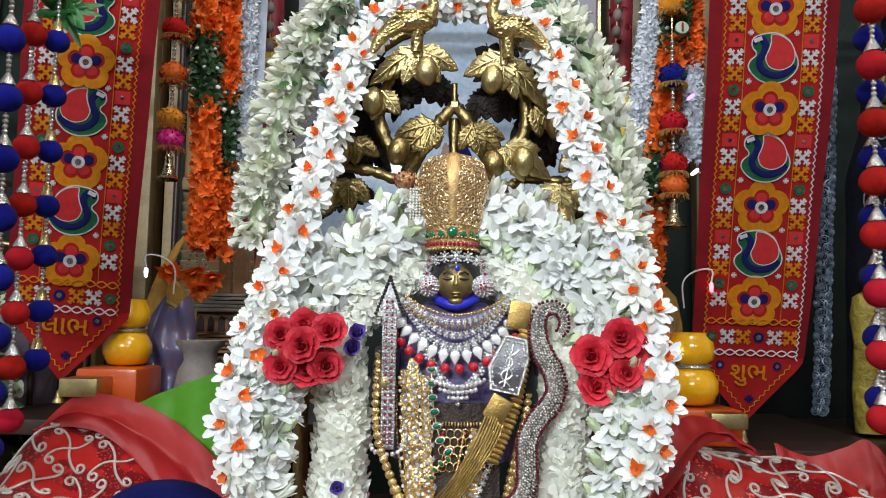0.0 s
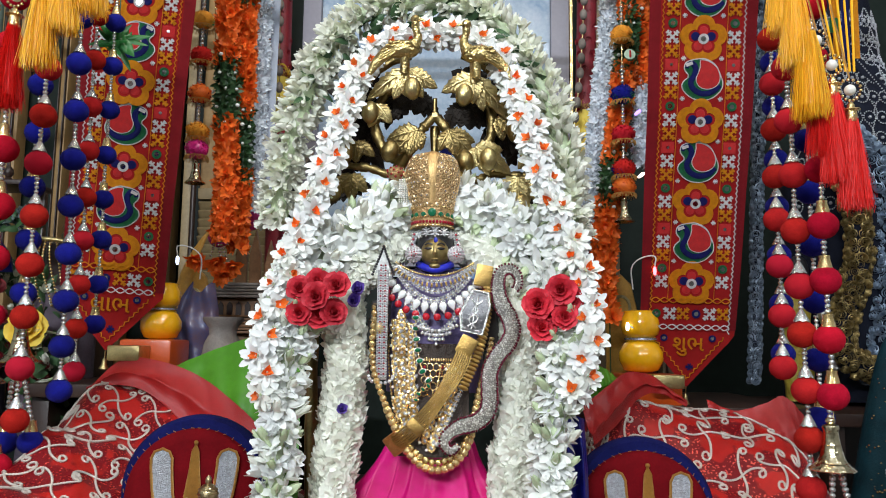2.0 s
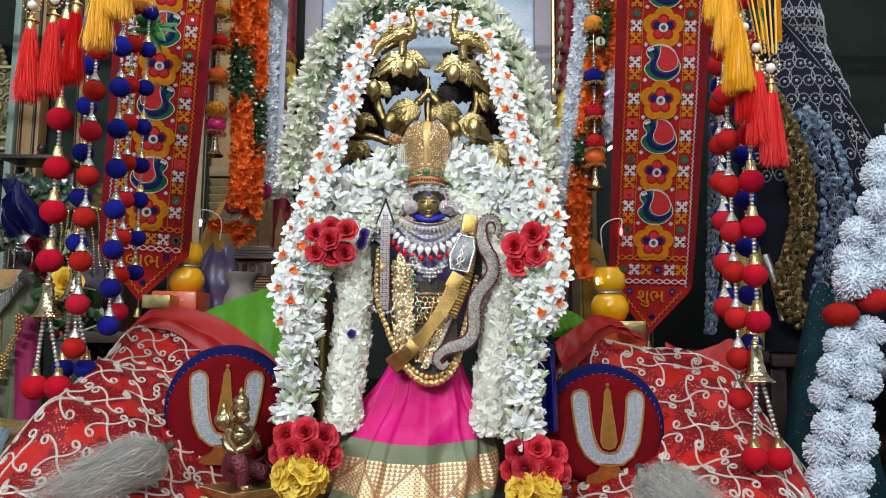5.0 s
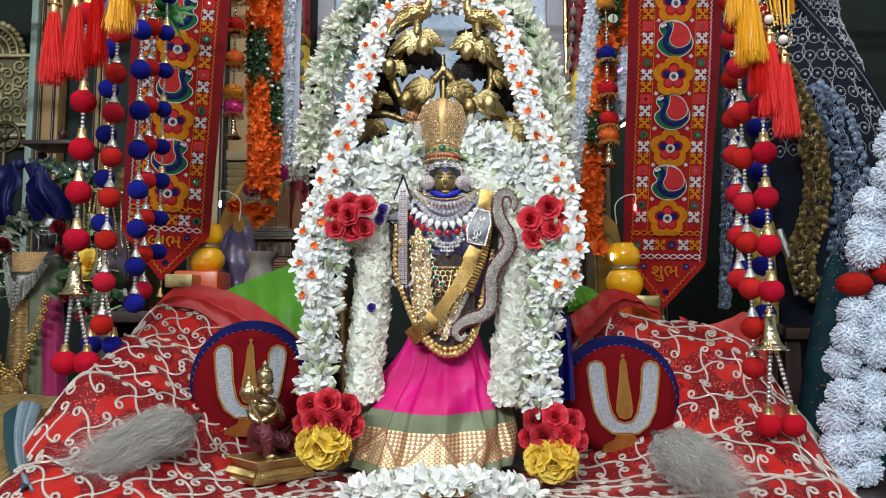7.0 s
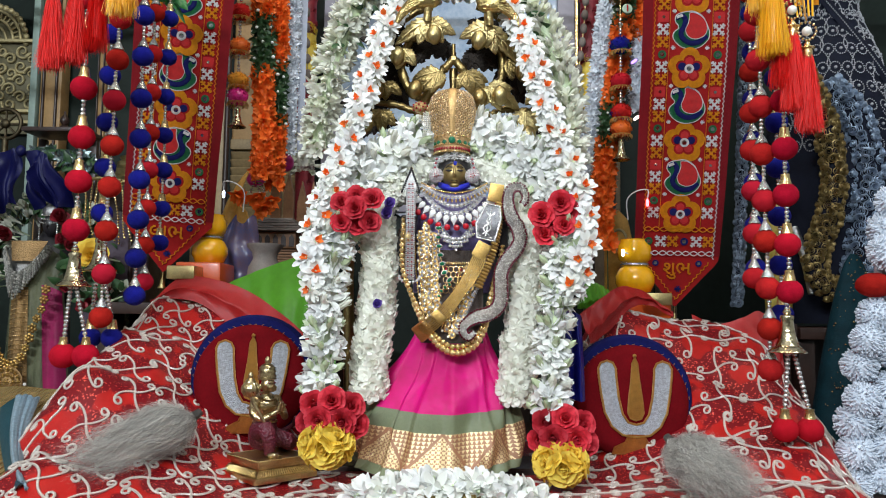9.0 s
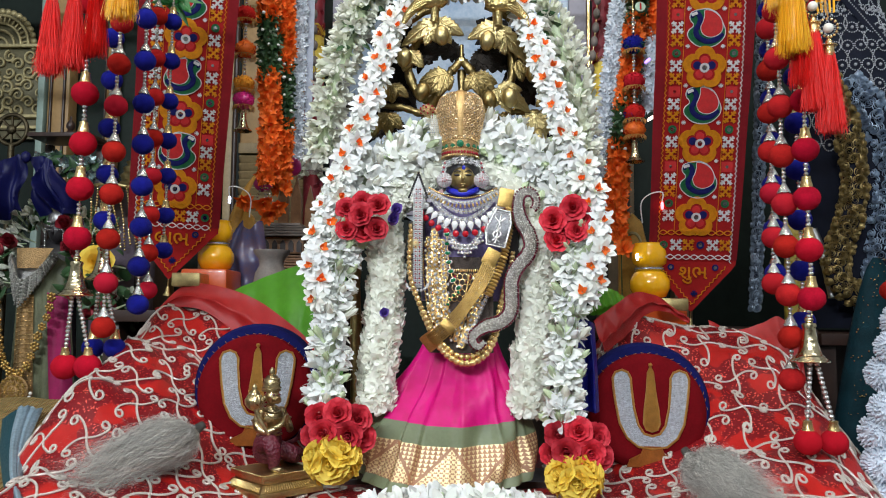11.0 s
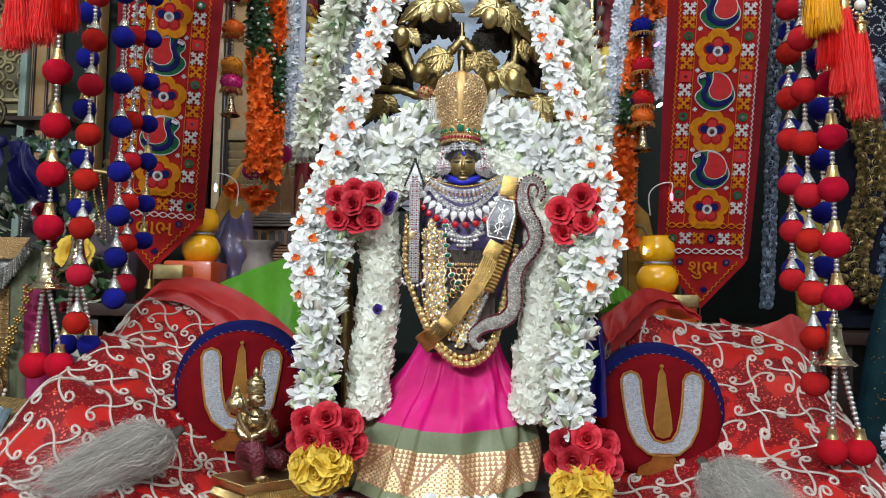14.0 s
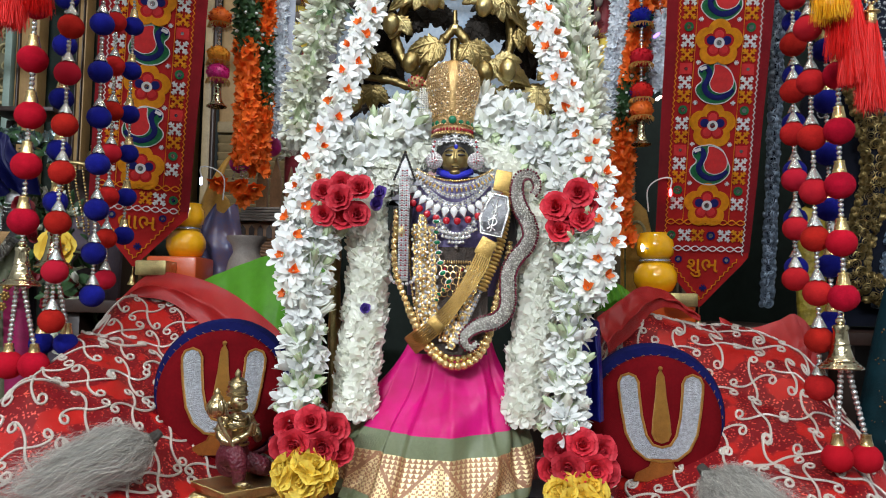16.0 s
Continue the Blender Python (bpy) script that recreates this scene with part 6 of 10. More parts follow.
ringed(crown, CZ + 0.001, 0.0258, 26, STUD_GOLD, 1.1, name="stud")
ringed(crown, CZ + 0.0055, 0.0256, 22, GEM_RED, (0.0018, 0.0014, 0.0022))
ringed(crown, CZ + 0.010, 0.0256, 26, STUD_GOLD, 1.0, name="stud", wave=0.002)
ringed(crown, CZ + 0.0145, 0.0254, 9, GEM_GREEN, (0.0036, 0.0018, 0.0032))
ringed(crown, CZ + 0.0205, 0.0256, 24, STUD_GOLD, 1.1, name="stud", wave=0.004)
place("gem", GEM_GREEN, crown, Matrix.Translation((0.017, cy - 0.0268, CZ + 0.0165)) @ Matrix.Diagonal((0.0052, 0.0026, 0.0052, 1)))
def crown_radius(z):
    for (r0, z0), (r1, z1) in zip(prof, prof[1:]):
        if z <= z1:
            return r0 + (r1 - r0) * (z - z0) / (z1 - z0)
    return 0.002


rr = Rnd(4)
wires, clear_s = Geo(), Geo()
z = CZ + 0.026
row = 0
while z < CZ + 0.0895:
    r = crown_radius(z)
    n = int(2 * math.pi * r / 0.0066)
    for i in range(n):
        a = 2 * math.pi * (i + 0.5 * (row % 2)) / n + rr.uniform(-0.03, 0.03)
        if math.cos(a) < -0.2 or abs(math.sin(a)) * r < 0.0045 and math.cos(a) > 0:
            continue
        q, a0, sweep = 0.0029 * rr.uniform(0.85, 1.15), rr.uniform(0, 6.3), rr.uniform(4.4, 6.6)
        pts = []
        for k in range(9):
            t = k / 8
            rad = q * (1 - 0.45 * t)
            zz = z + rad * math.sin(a0 + sweep * t)
            aa = a + rad * math.cos(a0 + sweep * t) / r
            rz = crown_radius(zz) + 0.0008
            pts.append((0.017 + rz * math.sin(aa), cy - rz * math.cos(aa), zz))
        wires.tube(pts, 0.00075, 5)
        rz = crown_radius(z) + 0.0008
        if rr.random() < 0.5:
            clear_s.ball((0.017 + rz * math.sin(a), cy - rz * math.cos(a), z), rr.uniform(0.0007, 0.0011), 6, 5)
    z += 0.0056
    row += 1
part("wire_scrollwork", wires, mat("pale_gold_wire", (0.82, 0.60, 0.34), 0.30, 0.85, var=0.15, scale=150, bump=0.1, island=0.2), crown, "pale gold wire scrolls")["kind"] = "stuff"
part("stone_inlay", clear_s, STONE_WHITE, crown)["kind"] = "stuff"
knot = place("side_knot", Geo().ball((-0.030, 0.885, 1.499), (0.0105, 0.010, 0.0085), 14, 10).tube([(-0.02, 0.885, 1.497), (-0.008, 0.885, 1.495)], 0.004, 8).mesh("side_knot", GOLD_FILIGREE), crown)
for i in range(24):
    a, b = i * 2.4, -0.9 + 1.8 * i / 23
    place("stud", STUD_RUBY, knot, Matrix.Translation((-0.030 + 0.0108 * math.cos(a) * math.cos(b), 0.885 + 0.0103 * math.sin(a) * math.cos(b), 1.499 + 0.0088 * math.sin(b))))
for k in range(4):
    g = Geo()
    for i in range(16):
        g.ball((-0.024 + 0.003 * k, 0.879, 1.489 - 0.0028 * i), 0.0013, 6, 5)
    part("pearl_string", g, PEARL, crown)["kind"] = "stuff"


# ---- necklaces and ornaments ----
CHEST = lambda x, z: 0.902 - 0.72 * math.sqrt(max(0.0006, 0.061 ** 2 - min(abs(x - SX), 0.058) ** 2)) - 0.004 - max(0, (1.30 - z)) * 0.10


def on_chest(pts, lift):
    return [Vector((x, CHEST(x, z) - lift, z)) for x, z in pts]


def swag(xa, xb, za, zb, n, power=2.0):
    """Points of a hanging curve from xa to xb whose ends are at za and whose middle is at zb."""
    return [(xa + (xb - xa) * i / (n - 1), zb + (za - zb) * abs(2 * i / (n - 1) - 1) ** power) for i in range(n)]


def necklace(name, label, pts, lift, me, size, bead="bead", every=1.0, second=None, second_size=None, drop=0.004):
    th = thing(name, label, "necklace", on_chest(pts, lift)[0], group="statue's necklaces")
    p = smooth_path(on_chest(pts, lift), max(3, int(path_length(on_chest(pts, lift)) / every)))
    part("chain", Geo().tube(p, 0.0008, 5), GOLD, th)
    for i, q in enumerate(p):
        d = (p[min(i + 1, len(p) - 1)] - p[max(i - 1, 0)]).normalized()
        m = Matrix.Translation(q) @ Matrix.Rotation(-math.atan2(d.z, d.x), 4, "Y")
        place(bead, me, th, m @ Matrix.Diagonal((*size, 1)))
        if second:
            place("drop_bead", second, th, m @ Matrix.Translation((0, 0.0, -drop)) @ Matrix.Diagonal((*second_size, 1)))
    return th


GOLD_GEM = GEM.mesh("gold_bead", GOLD, False)
CLUSTER_G = Geo().ball((0, -0.2, 0), (0.52, 0.5, 0.52), 8, 6)
for k in range(6):
    CLUSTER_G.ball((0.78 * math.cos(k * 1.047), 0, 0.78 * math.sin(k * 1.047)), 0.34, 6, 5)
CLUSTER = CLUSTER_G.mesh("stone_cluster", STONE_WHITE, False)
GOLD_CLUSTER_G = Geo().prism([(0.95 * math.sin(a) * (1 - 0.35 * math.cos(a)), 1.25 * math.cos(a)) for a in [2 * math.pi * k / 16 for k in range(16)]], 0.3, Matrix.Identity(4), 0)
for k in range(10):
    GOLD_CLUSTER_G.ball((0.86 * math.sin(k * 0.628) * (1 - 0.35 * math.cos(k * 0.628)), -0.3, 1.12 * math.cos(k * 0.628)), 0.22, 6, 5, 0)
GOLD_CLUSTER_G.ball((0, -0.35, -0.2), (0.46, 0.4, 0.62), 8, 6, 1)
GOLD_CLUSTER = GOLD_CLUSTER_G.mesh("leaf_link", [GOLD, STONE_WHITE], False)
PEAR = Geo().lathe([(0.02, -1.45), (0.34, -0.95), (0.74, -0.25), (0.84, 0.25), (0.66, 0.72), (0.30, 0.98), (0.02, 1.05)], 12, squash=0.45)
PEAR_CLEAR, PEAR_GOLD = PEAR.mesh("drop_stone", mat("milky_stone", (0.80, 0.80, 0.80), 0.12, 0.1, var=0.08, scale=300, bump=0.0, coat=0.8)), PEAR.mesh("setting", SILVER)
DEEP_GEM = GEM.mesh("deep_gold_bead", DEEP_GOLD)
SILVER_GEM = GEM.mesh("silver_bead", SILVER)
PEARL_GEM = GEM.mesh("pearl", PEARL)
necklace("bead_choker", "silver flower choker with small dark gold drops", swag(SX - 0.043, SX + 0.043, 1.379, 1.361, 12), 0.010, CLUSTER, (0.0028, 0.0022, 0.0028), every=0.0048, second=DEEP_GEM, second_size=(0.0013, 0.0012, 0.0026), drop=0.0048)
necklace("gold_choker", "fine gold bead choker close under the chin", swag(SX - 0.046, SX + 0.046, 1.384, 1.3675, 12), 0.009, GOLD_GEM, (0.0015, 0.0015, 0.0015), every=0.0028)
necklace("diamond_necklace", "silver necklace of clear stones in swags", swag(SX - 0.047, SX + 0.047, 1.378, 1.338, 14), 0.008, CLUSTER, (0.0040, 0.0026, 0.0040), every=0.0066)
necklace("diamond_necklace", "silver necklace of clear stones in swags", swag(SX - 0.036, SX + 0.038, 1.372, 1.349, 14), 0.009, CLUSTER, (0.0033, 0.0022, 0.0033), every=0.0055)
RED_BEAD = GEM.mesh("red_bead", mat("red_glass_bead", (0.50, 0.008, 0.020), 0.14, var=0.15, scale=100, bump=0.0, coat=0.6, rand=0.15))
drops = thing("drop_necklace", "necklace of white drop stones over round red beads", "necklace", (SX, 0.84, 1.31), group="statue's necklaces")
p = smooth_path(on_chest(swag(SX - 0.056, SX + 0.056, 1.366, 1.330, 16, 2.2), 0.010), 15)
for i, q in enumerate(p):
    d = (p[min(i + 1, 14)] - p[max(i - 1, 0)]).normalized()
    m = Matrix.Translation(q) @ Matrix.Rotation(-math.atan2(d.z, d.x), 4, "Y")
    place("drop_stone", PEAR_CLEAR, drops, m @ Matrix.Translation((0, -0.0014, 0)) @ Matrix.Scale(0.0050, 4))
    place("setting", PEAR_GOLD, drops, m @ Matrix.Scale(0.0063, 4))
    place("red_bead", RED_BEAD, drops, m @ Matrix.Translation((0.0040, -0.0005, -0.0112)) @ Matrix.Diagonal((0.0045, 0.0042, 0.0045, 1)))
    place("silver_bead", SILVER_GEM, drops, m @ Matrix.Translation((-0.001, 0, 0.0058)) @ Matrix.Diagonal((0.0013, 0.0013, 0.0013, 1)))
long_n = necklace("pendant_necklace", "long silver stone necklace with a wide pendant", swag(SX - 0.030, SX + 0.036, 1.345, 1.300, 14, 2.0), 0.010, CLUSTER, (0.0044, 0.0026, 0.0044), every=0.0072)
for i in range(13):
    t = i / 12 * 2 - 1
    for k in range(int(1 + 3.2 * (1 - abs(t)))):
        place("stone", GEM_CLEAR if (i + k) % 3 else SILVER_GEM, long_n, Matrix.Translation((0.024 + t * 0.024, CHEST(0.024, 1.29) - 0.012, 1.303 + 0.006 * t * t - 0.0052 * k)) @ Matrix.Scale(0.0024, 4))
necklace("emerald_necklace", "chain of oval emeralds in silver settings", [(0.000, 1.318), (0.001, 1.295), (0.004, 1.275), (0.007, 1.263), (0.010, 1.253), (0.016, 1.246)], 0.013, GEM_GREEN, (0.0027, 0.0026, 0.0040), every=0.0098, second=SILVER_GEM, second_size=(0.0037, 0.0016, 0.0050), drop=0.0)
necklace("emerald_necklace", "short fan of small emeralds in gold settings", [(0.016, 1.240), (0.010, 1.236), (0.005, 1.231), (0.002, 1.224)], 0.013, GEM_GREEN, (0.0019, 0.0022, 0.0030), every=0.0050, second=GOLD_GEM, second_size=(0.0026, 0.0014, 0.0038), drop=0.0)
rr = Rnd(77)
for x0, z0, x1, z1, nm, big in ((-0.025, 1.312, -0.018, 1.205, 19, 0.9), (-0.0165, 1.322, -0.010, 1.190, 22, 1.0), (-0.006, 1.308, 0.000, 1.200, 19, 0.85), (0.052, 1.262, 0.020, 1.172, 15, 0.95), (0.041, 1.262, 0.012, 1.180, 13, 0.8)):
    th = thing("gold_chain", "long gold chain of leaf-shaped links over the robe", "necklace", (x0, 0.85, 1.16), group="long gold chains")
    for k in range(nm):
        t = k / (nm - 1)
        z = z0 + (z1 - z0) * t
        xx = x0 + (x1 - x0) * t ** 1.2
        place("link", GOLD_CLUSTER, th, Matrix.Translation((xx + rr.uniform(-0.001, 0.001), CHEST(xx, z) - 0.011, z)) @ Matrix.Rotation((0.7 if k % 2 else -0.7) + rr.uniform(-0.35, 0.35), 4, "Y") @ Matrix.Rotation(rr.uniform(-0.4, 0.4), 4, "X") @ Matrix.Scale(big * rr.uniform(0.0044, 0.0054), 4))
        place("stone", CLUSTER if k % 2 else PEARL_GEM, th, Matrix.Translation((xx + 0.0050 * (1 if k % 2 else -1), CHEST(xx, z) - 0.0115, z - 0.003)) @ Matrix.Scale(rr.uniform(0.0022, 0.0030) if k % 2 else 0.0017, 4))
necklace("silver_chain", "hanging strand of small silver flowers", [(0.066, 1.268), (0.060, 1.250), (0.048, 1.222), (0.038, 1.200), (0.026, 1.176)], 0.014, CLUSTER, (0.0029, 0.0022, 0.0029), every=0.0055)
necklace("bead_strand", "strand of small gold beads over the robe", [(-0.033, 1.300), (-0.031, 1.260), (-0.024, 1.215), (-0.010, 1.180)], 0.009, GOLD_GEM, (0.0018, 0.0018, 0.0018), every=0.0040)
necklace("bead_strand", "strand of small gold beads over the robe", [(0.030, 1.262), (0.024, 1.230), (0.014, 1.200), (0.006, 1.180)], 0.010, GOLD_GEM, (0.0017, 0.0017, 0.0017), every=0.0038)
lattice = thing("ring_net", "net of small gold rings hung from a beaded edge", "necklace", (SX, 0.85, 1.24))
RING = Geo().tube([(0.0036 * math.cos(k * 0.5236), 0, 0.0042 * math.sin(k * 0.5236)) for k in range(12)], 0.00055, 5, closed=True).mesh("gold_ring", GOLD)
for k in range(5):
    for i in range(6 - k // 2):
        x, z = 0.011 + 0.0068 * i + 0.0034 * (k % 2), 1.261 - 0.0072 * k
        place("gold_ring", RING, lattice, Matrix.Translation((x, CHEST(x, z) - 0.008, z)))
        if (i + k) % 3 == 0:
            place("gem", GEM_RED, lattice, Matrix.Translation((x, CHEST(x, z) - 0.008, z)) @ Matrix.Diagonal((0.0017, 0.0012, 0.0021, 1)))
for i in range(19):
    x = -0.006 + 0.0028 * i
    place("edge_bead", GOLD_GEM, lattice, Matrix.Translation((x, CHEST(x, 1.269) - 0.008, 1.2695)) @ Matrix.Diagonal((0.0011, 0.0011, 0.0024, 1)))
part("under_cloth", Geo().grid(30, 30, lambda u, v: (lambda x, z: (x, CHEST(x, z) - 0.0045 - 0.001 * math.sin(x * 600), z))(SX - 0.044 + 0.086 * u, 1.288 - 0.128 * v)), mat("dark_gold_cloth", (0.050, 0.034, 0.026), 0.55, 0.2, var=0.5, scale=120, bump=0.6, bscale=500, kind="cells", bdist=0.002), lattice, "dark gold-threaded cloth")
# the big bead mala: down the near side, round under the skirt's top, up the far side
mala = thing("bead_mala", "long string of large round gold beads", "necklace", (0.03, 0.84, 1.14))
mp = [(-0.048, 0.848, 1.330), (-0.050, 0.845, 1.285), (-0.047, 0.842, 1.255), (-0.038, 0.838, 1.231), (-0.026, 0.835, 1.203), (-0.010, 0.832, 1.172), (0.008, 0.830, 1.153), (0.026, 0.830, 1.147), (0.046, 0.832, 1.154), (0.062, 0.836, 1.176), (0.071, 0.842, 1.212), (0.080, 0.850, 1.250), (0.089, 0.858, 1.295), (0.088, 0.868, 1.345)]
p = smooth_path(mp, 62)
for i, q in enumerate(p):
    k = 1.0 if 16 < i < 50 else 0.8
    place("bead", GOLD_GEM, mala, Matrix.Translation(q) @ Matrix.Scale(0.0052 * k, 4))
    if 22 < i < 46:
        place("bead", GOLD_GEM, mala, Matrix.Translation(q + Vector((0.0, 0.001, 0.0085))) @ Matrix.Scale(0.0040, 4))
part("cord", Geo().tube(p, 0.0012, 5), GOLD, mala)

# diagonal sash of gold wires with a square clasp
sash = thing("shoulder_ornament", "diagonal ornament of bundled gold wires with a square clasp", "sash", (0.02, 0.83, 1.2))
sp = smooth_path([(0.062, 0.828, 1.292), (0.050, 0.822, 1.262), (0.032, 0.818, 1.232), (0.012, 0.818, 1.205), (-0.008, 0.822, 1.185), (-0.024, 0.832, 1.174)], 20)
for k in range(8):
    off = (k - 3.5) * 0.0023
    part("wire", Geo().tube([q + Vector((0.72 * off * (1 + 0.2 * math.sin(i * 0.5)), -0.0025 * math.cos(off * 150), -0.70 * off)) for i, q in enumerate(sp)], 0.00095, 6), DEEP_GOLD, sash)
place("clasp", Geo().box((0, 0, 0), (0.020, 0.008, 0.022), b=0.002).mesh("clasp", DEEP_GOLD), sash, Matrix.Translation((0.059, 0.826, 1.286)) @ Matrix.Rotation(radians(28), 4, "Y"), "polished square clasp")
place("clasp", Geo().box((0, 0, 0), (0.019, 0.008, 0.012), b=0.002).mesh("clasp", DEEP_GOLD), sash, Matrix.Translation((0.002, 0.818, 1.196)) @ Matrix.Rotation(radians(45), 4, "Y"))
place("end_fringe", Geo().box((0, 0, 0), (0.024, 0.006, 0.018), b=0.0025).mesh("end_fringe", mat("copper_fringe", (0.50, 0.20, 0.06), 0.4, 0.7, var=0.3, scale=120, bump=0.8, bscale=500, kind="weave")), sash, Matrix.Translation((-0.021, 0.830, 1.175)) @ Matrix.Rotation(radians(52), 4, "Y"), "coppery end")
th = thing("gold_shoulder_strap", "ribbed gold strap hanging behind the plate", "strap", (0.07, 0.84, 1.3))
sp2 = smooth_path([(0.083, 0.850, 1.372), (0.084, 0.842, 1.335), (0.078, 0.842, 1.297), (0.070, 0.842, 1.270), (0.056, 0.84, 1.238)], 30)
for i, q in enumerate(sp2):
    place("rib", DEEP_GEM, th, Matrix.Translation(q) @ Matrix.Rotation(radians(20), 4, "Y") @ Matrix.Diagonal((0.0062, 0.0025, 0.0028, 1)))
place("shoulder_plate", Geo().box((0, 0, 0), (0.020, 0.004, 0.026), b=0.002).mesh("shoulder_plate", DEEP_GOLD), th, Matrix.Translation((0.079, 0.846, 1.368)) @ Matrix.Rotation(radians(10), 4, "Y"))

# hexagonal silver plate
th = thing("silver_plate", "hexagonal pierced silver plate with studded rim", "plate", (0.066, 0.825, 1.30))
hexa = [(-0.007, 0.026), (0.011, 0.026), (0.016, 0.010), (0.014, -0.022), (-0.010, -0.022), (-0.015, -0.004)]
pm = Matrix.Translation((0.067, 0.826, 1.323)) @ Matrix.Rotation(radians(12), 4, "Y")
# solid dark plate: the shade in the pierced holes is put into its colour
place("plate", Geo().prism(hexa, 0.003, bev=0.001).mesh("plate", mat("dark_gap_silver", (0.22, 0.22, 0.23), 0.4, 0.8, var=0.4, scale=150, bump=0.4, bscale=500)), th, pm)
place("rim", Geo().tube([(x, -0.003, z) for x, z in hexa], 0.0018, 6, closed=True).mesh("rim", SILVER), th, pm)
rr = Rnd(9)
for i in range(70):
    e = rr.randrange(6)
    t = rr.random()
    a, b = Vector(hexa[e]), Vector(hexa[(e + 1) % 6])
    q = a.lerp(b, t) * (0.86 if i < 45 else rr.uniform(0.1, 0.7))
    place("stud", STUD_WHITE, th, pm @ Matrix.Translation((q.x, -0.0035, q.y)) @ Matrix.Scale(0.8, 4))
for pts in ([(-0.006, 0.016), (0.004, 0.004), (-0.004, -0.008), (0.006, -0.016)], [(0.007, 0.016), (-0.002, 0.004), (0.006, -0.006), (-0.004, -0.016)], [(0.001, 0.02), (0.001, -0.018)]):
    place("scrollwork", Geo().tube([(q.x, -0.0035, q.z) for q in smooth_path([(x, 0, z) for x, z in pts], 14)], 0.0011, 5).mesh("scrollwork", SILVER), th, pm)

# arrow and bow, flat bands set with stones
STUD_BLACK = STUD.mesh("stud", BLACK_STONE)
arrow = thing("jewelled_arrow", "upright silver arrow set with rows of rubies", "arrow", (-0.039, 0.84, 1.25))
part("shaft", Geo().prism([(-0.0062, 1.246), (0.0062, 1.246), (0.0066, 1.372), (0.0100, 1.369), (0.0, 1.402), (-0.0100, 1.369), (-0.0066, 1.372)], 0.004, Matrix.Translation((-0.039, 0.846, 0)), bev=0.001), DARK_SILVER, arrow)
clear, red = Geo(), Geo()
for i in range(44):
    z = 1.249 + 0.0030 * i
    for k in (-2, -1, 0, 1, 2):
        if abs(k) * 0.0026 < 0.0058 - max(0.0, (z - 1.372) * 0.45):
            (red if k in (-1, 1) and i % 2 else clear).ball((-0.039 + k * 0.0026, 0.8417, z + 0.0007 * (k % 2)), 0.0013, 6, 4)
part("stone_inlay", clear, STONE_WHITE, arrow, "rows of clear stones")["kind"] = "stuff"
part("ruby_inlay", red, RUBY, arrow, "row of rubies")["kind"] = "stuff"
for i in range(12):
    t = i / 11
    for s in (-1, 1):
        place("stud", STUD_BLACK, arrow, Matrix.Translation((-0.039 + s * 0.0125 * (1 - t), 0.8415, 1.368 + 0.033 * t)) @ Matrix.Scale(1.15, 4))
for i in range(9):
    a = math.pi * (1 + i / 8)
    place("stud", STUD_WHITE, arrow, Matrix.Translation((-0.039 + 0.014 * math.cos(a), 0.8405, 1.250 + 0.008 * math.sin(a))) @ Matrix.Scale(1.6, 4))
place("finial", GOLD_GEM, arrow, Matrix.Translation((-0.039, 0.8435, 1.401)) @ Matrix.Scale(0.0022, 4))
bow = thing("jewelled_bow", "curving bow band of silver stones edged with rubies", "bow", (0.1, 0.84, 1.17))
bp = [(0.116, 0.842, 1.353), (0.120, 0.842, 1.360), (0.117, 0.842, 1.371), (0.108, 0.84, 1.376), (0.098, 0.84, 1.370), (0.0955, 0.84, 1.352), (0.100, 0.838, 1.334), (0.109, 0.838, 1.318), (0.112, 0.836, 1.303), (0.106, 0.836, 1.288), (0.094, 0.836, 1.274), (0.086, 0.834, 1.256), (0.086, 0.832, 1.236), (0.084, 0.830, 1.214), (0.071, 0.826, 1.201), (0.053, 0.824, 1.196), (0.039, 0.823, 1.187), (0.035, 0.822, 1.177), (0.042, 0.823, 1.169), (0.050, 0.824, 1.175)]
b = smooth_path(bp, 116)
wid = [0.0082 * (0.42 + 0.58 * min(1, i / 30, (115 - i) / 22)) for i in range(116)]
part("band", Geo().tube(b, wid, 8, flat=0.28), mat("tarnished_silver", (0.16, 0.14, 0.13), 0.45, 0.8, var=0.3, scale=120, bump=0.3), bow)
clear, edge = Geo(), Geo()
for i in range(116):
    d = (b[min(i + 1, 115)] - b[max(i - 1, 0)]).normalized()
    s = Vector((0, -1, 0)).cross(d).normalized()
    w = wid[i]
    for t in (-1, -0.78, -0.52, -0.26, 0, 0.26, 0.52, 0.78, 1) if w > 0.007 else (-1, -0.66, -0.25, 0.25, 0.66, 1):
        q = b[i] + s * (w * t * (1.10 if abs(t) == 1 else 1.0)) + d * (0.0007 * (1 if int(t * 50) % 2 else -1)) + Vector((0, -0.0032 * math.sqrt(max(0.0, 1.06 - t * t)) - 0.0004, 0))
        q += Vector((rr.uniform(-0.0005, 0.0005), 0, rr.uniform(-0.0005, 0.0005)))
        (edge if abs(t) == 1 else clear).ball(q, 0.0016 if abs(t) == 1 else rr.uniform(0.00100, 0.00125), 6, 4)
part("stone_inlay", clear, mat("bow_stone", (0.70, 0.66, 0.60), 0.16, 0.6, var=0.1, scale=400, bump=0.0, coat=0.6, island=0.45), bow, "rows of clear stones")["kind"] = "stuff"
part("ruby_edge", edge, mat("dark_ruby", (0.10, 0.006, 0.018), 0.15, 0.0, var=0.2, scale=100, bump=0.0, coat=0.6), bow, "edge of small rubies")["kind"] = "stuff"

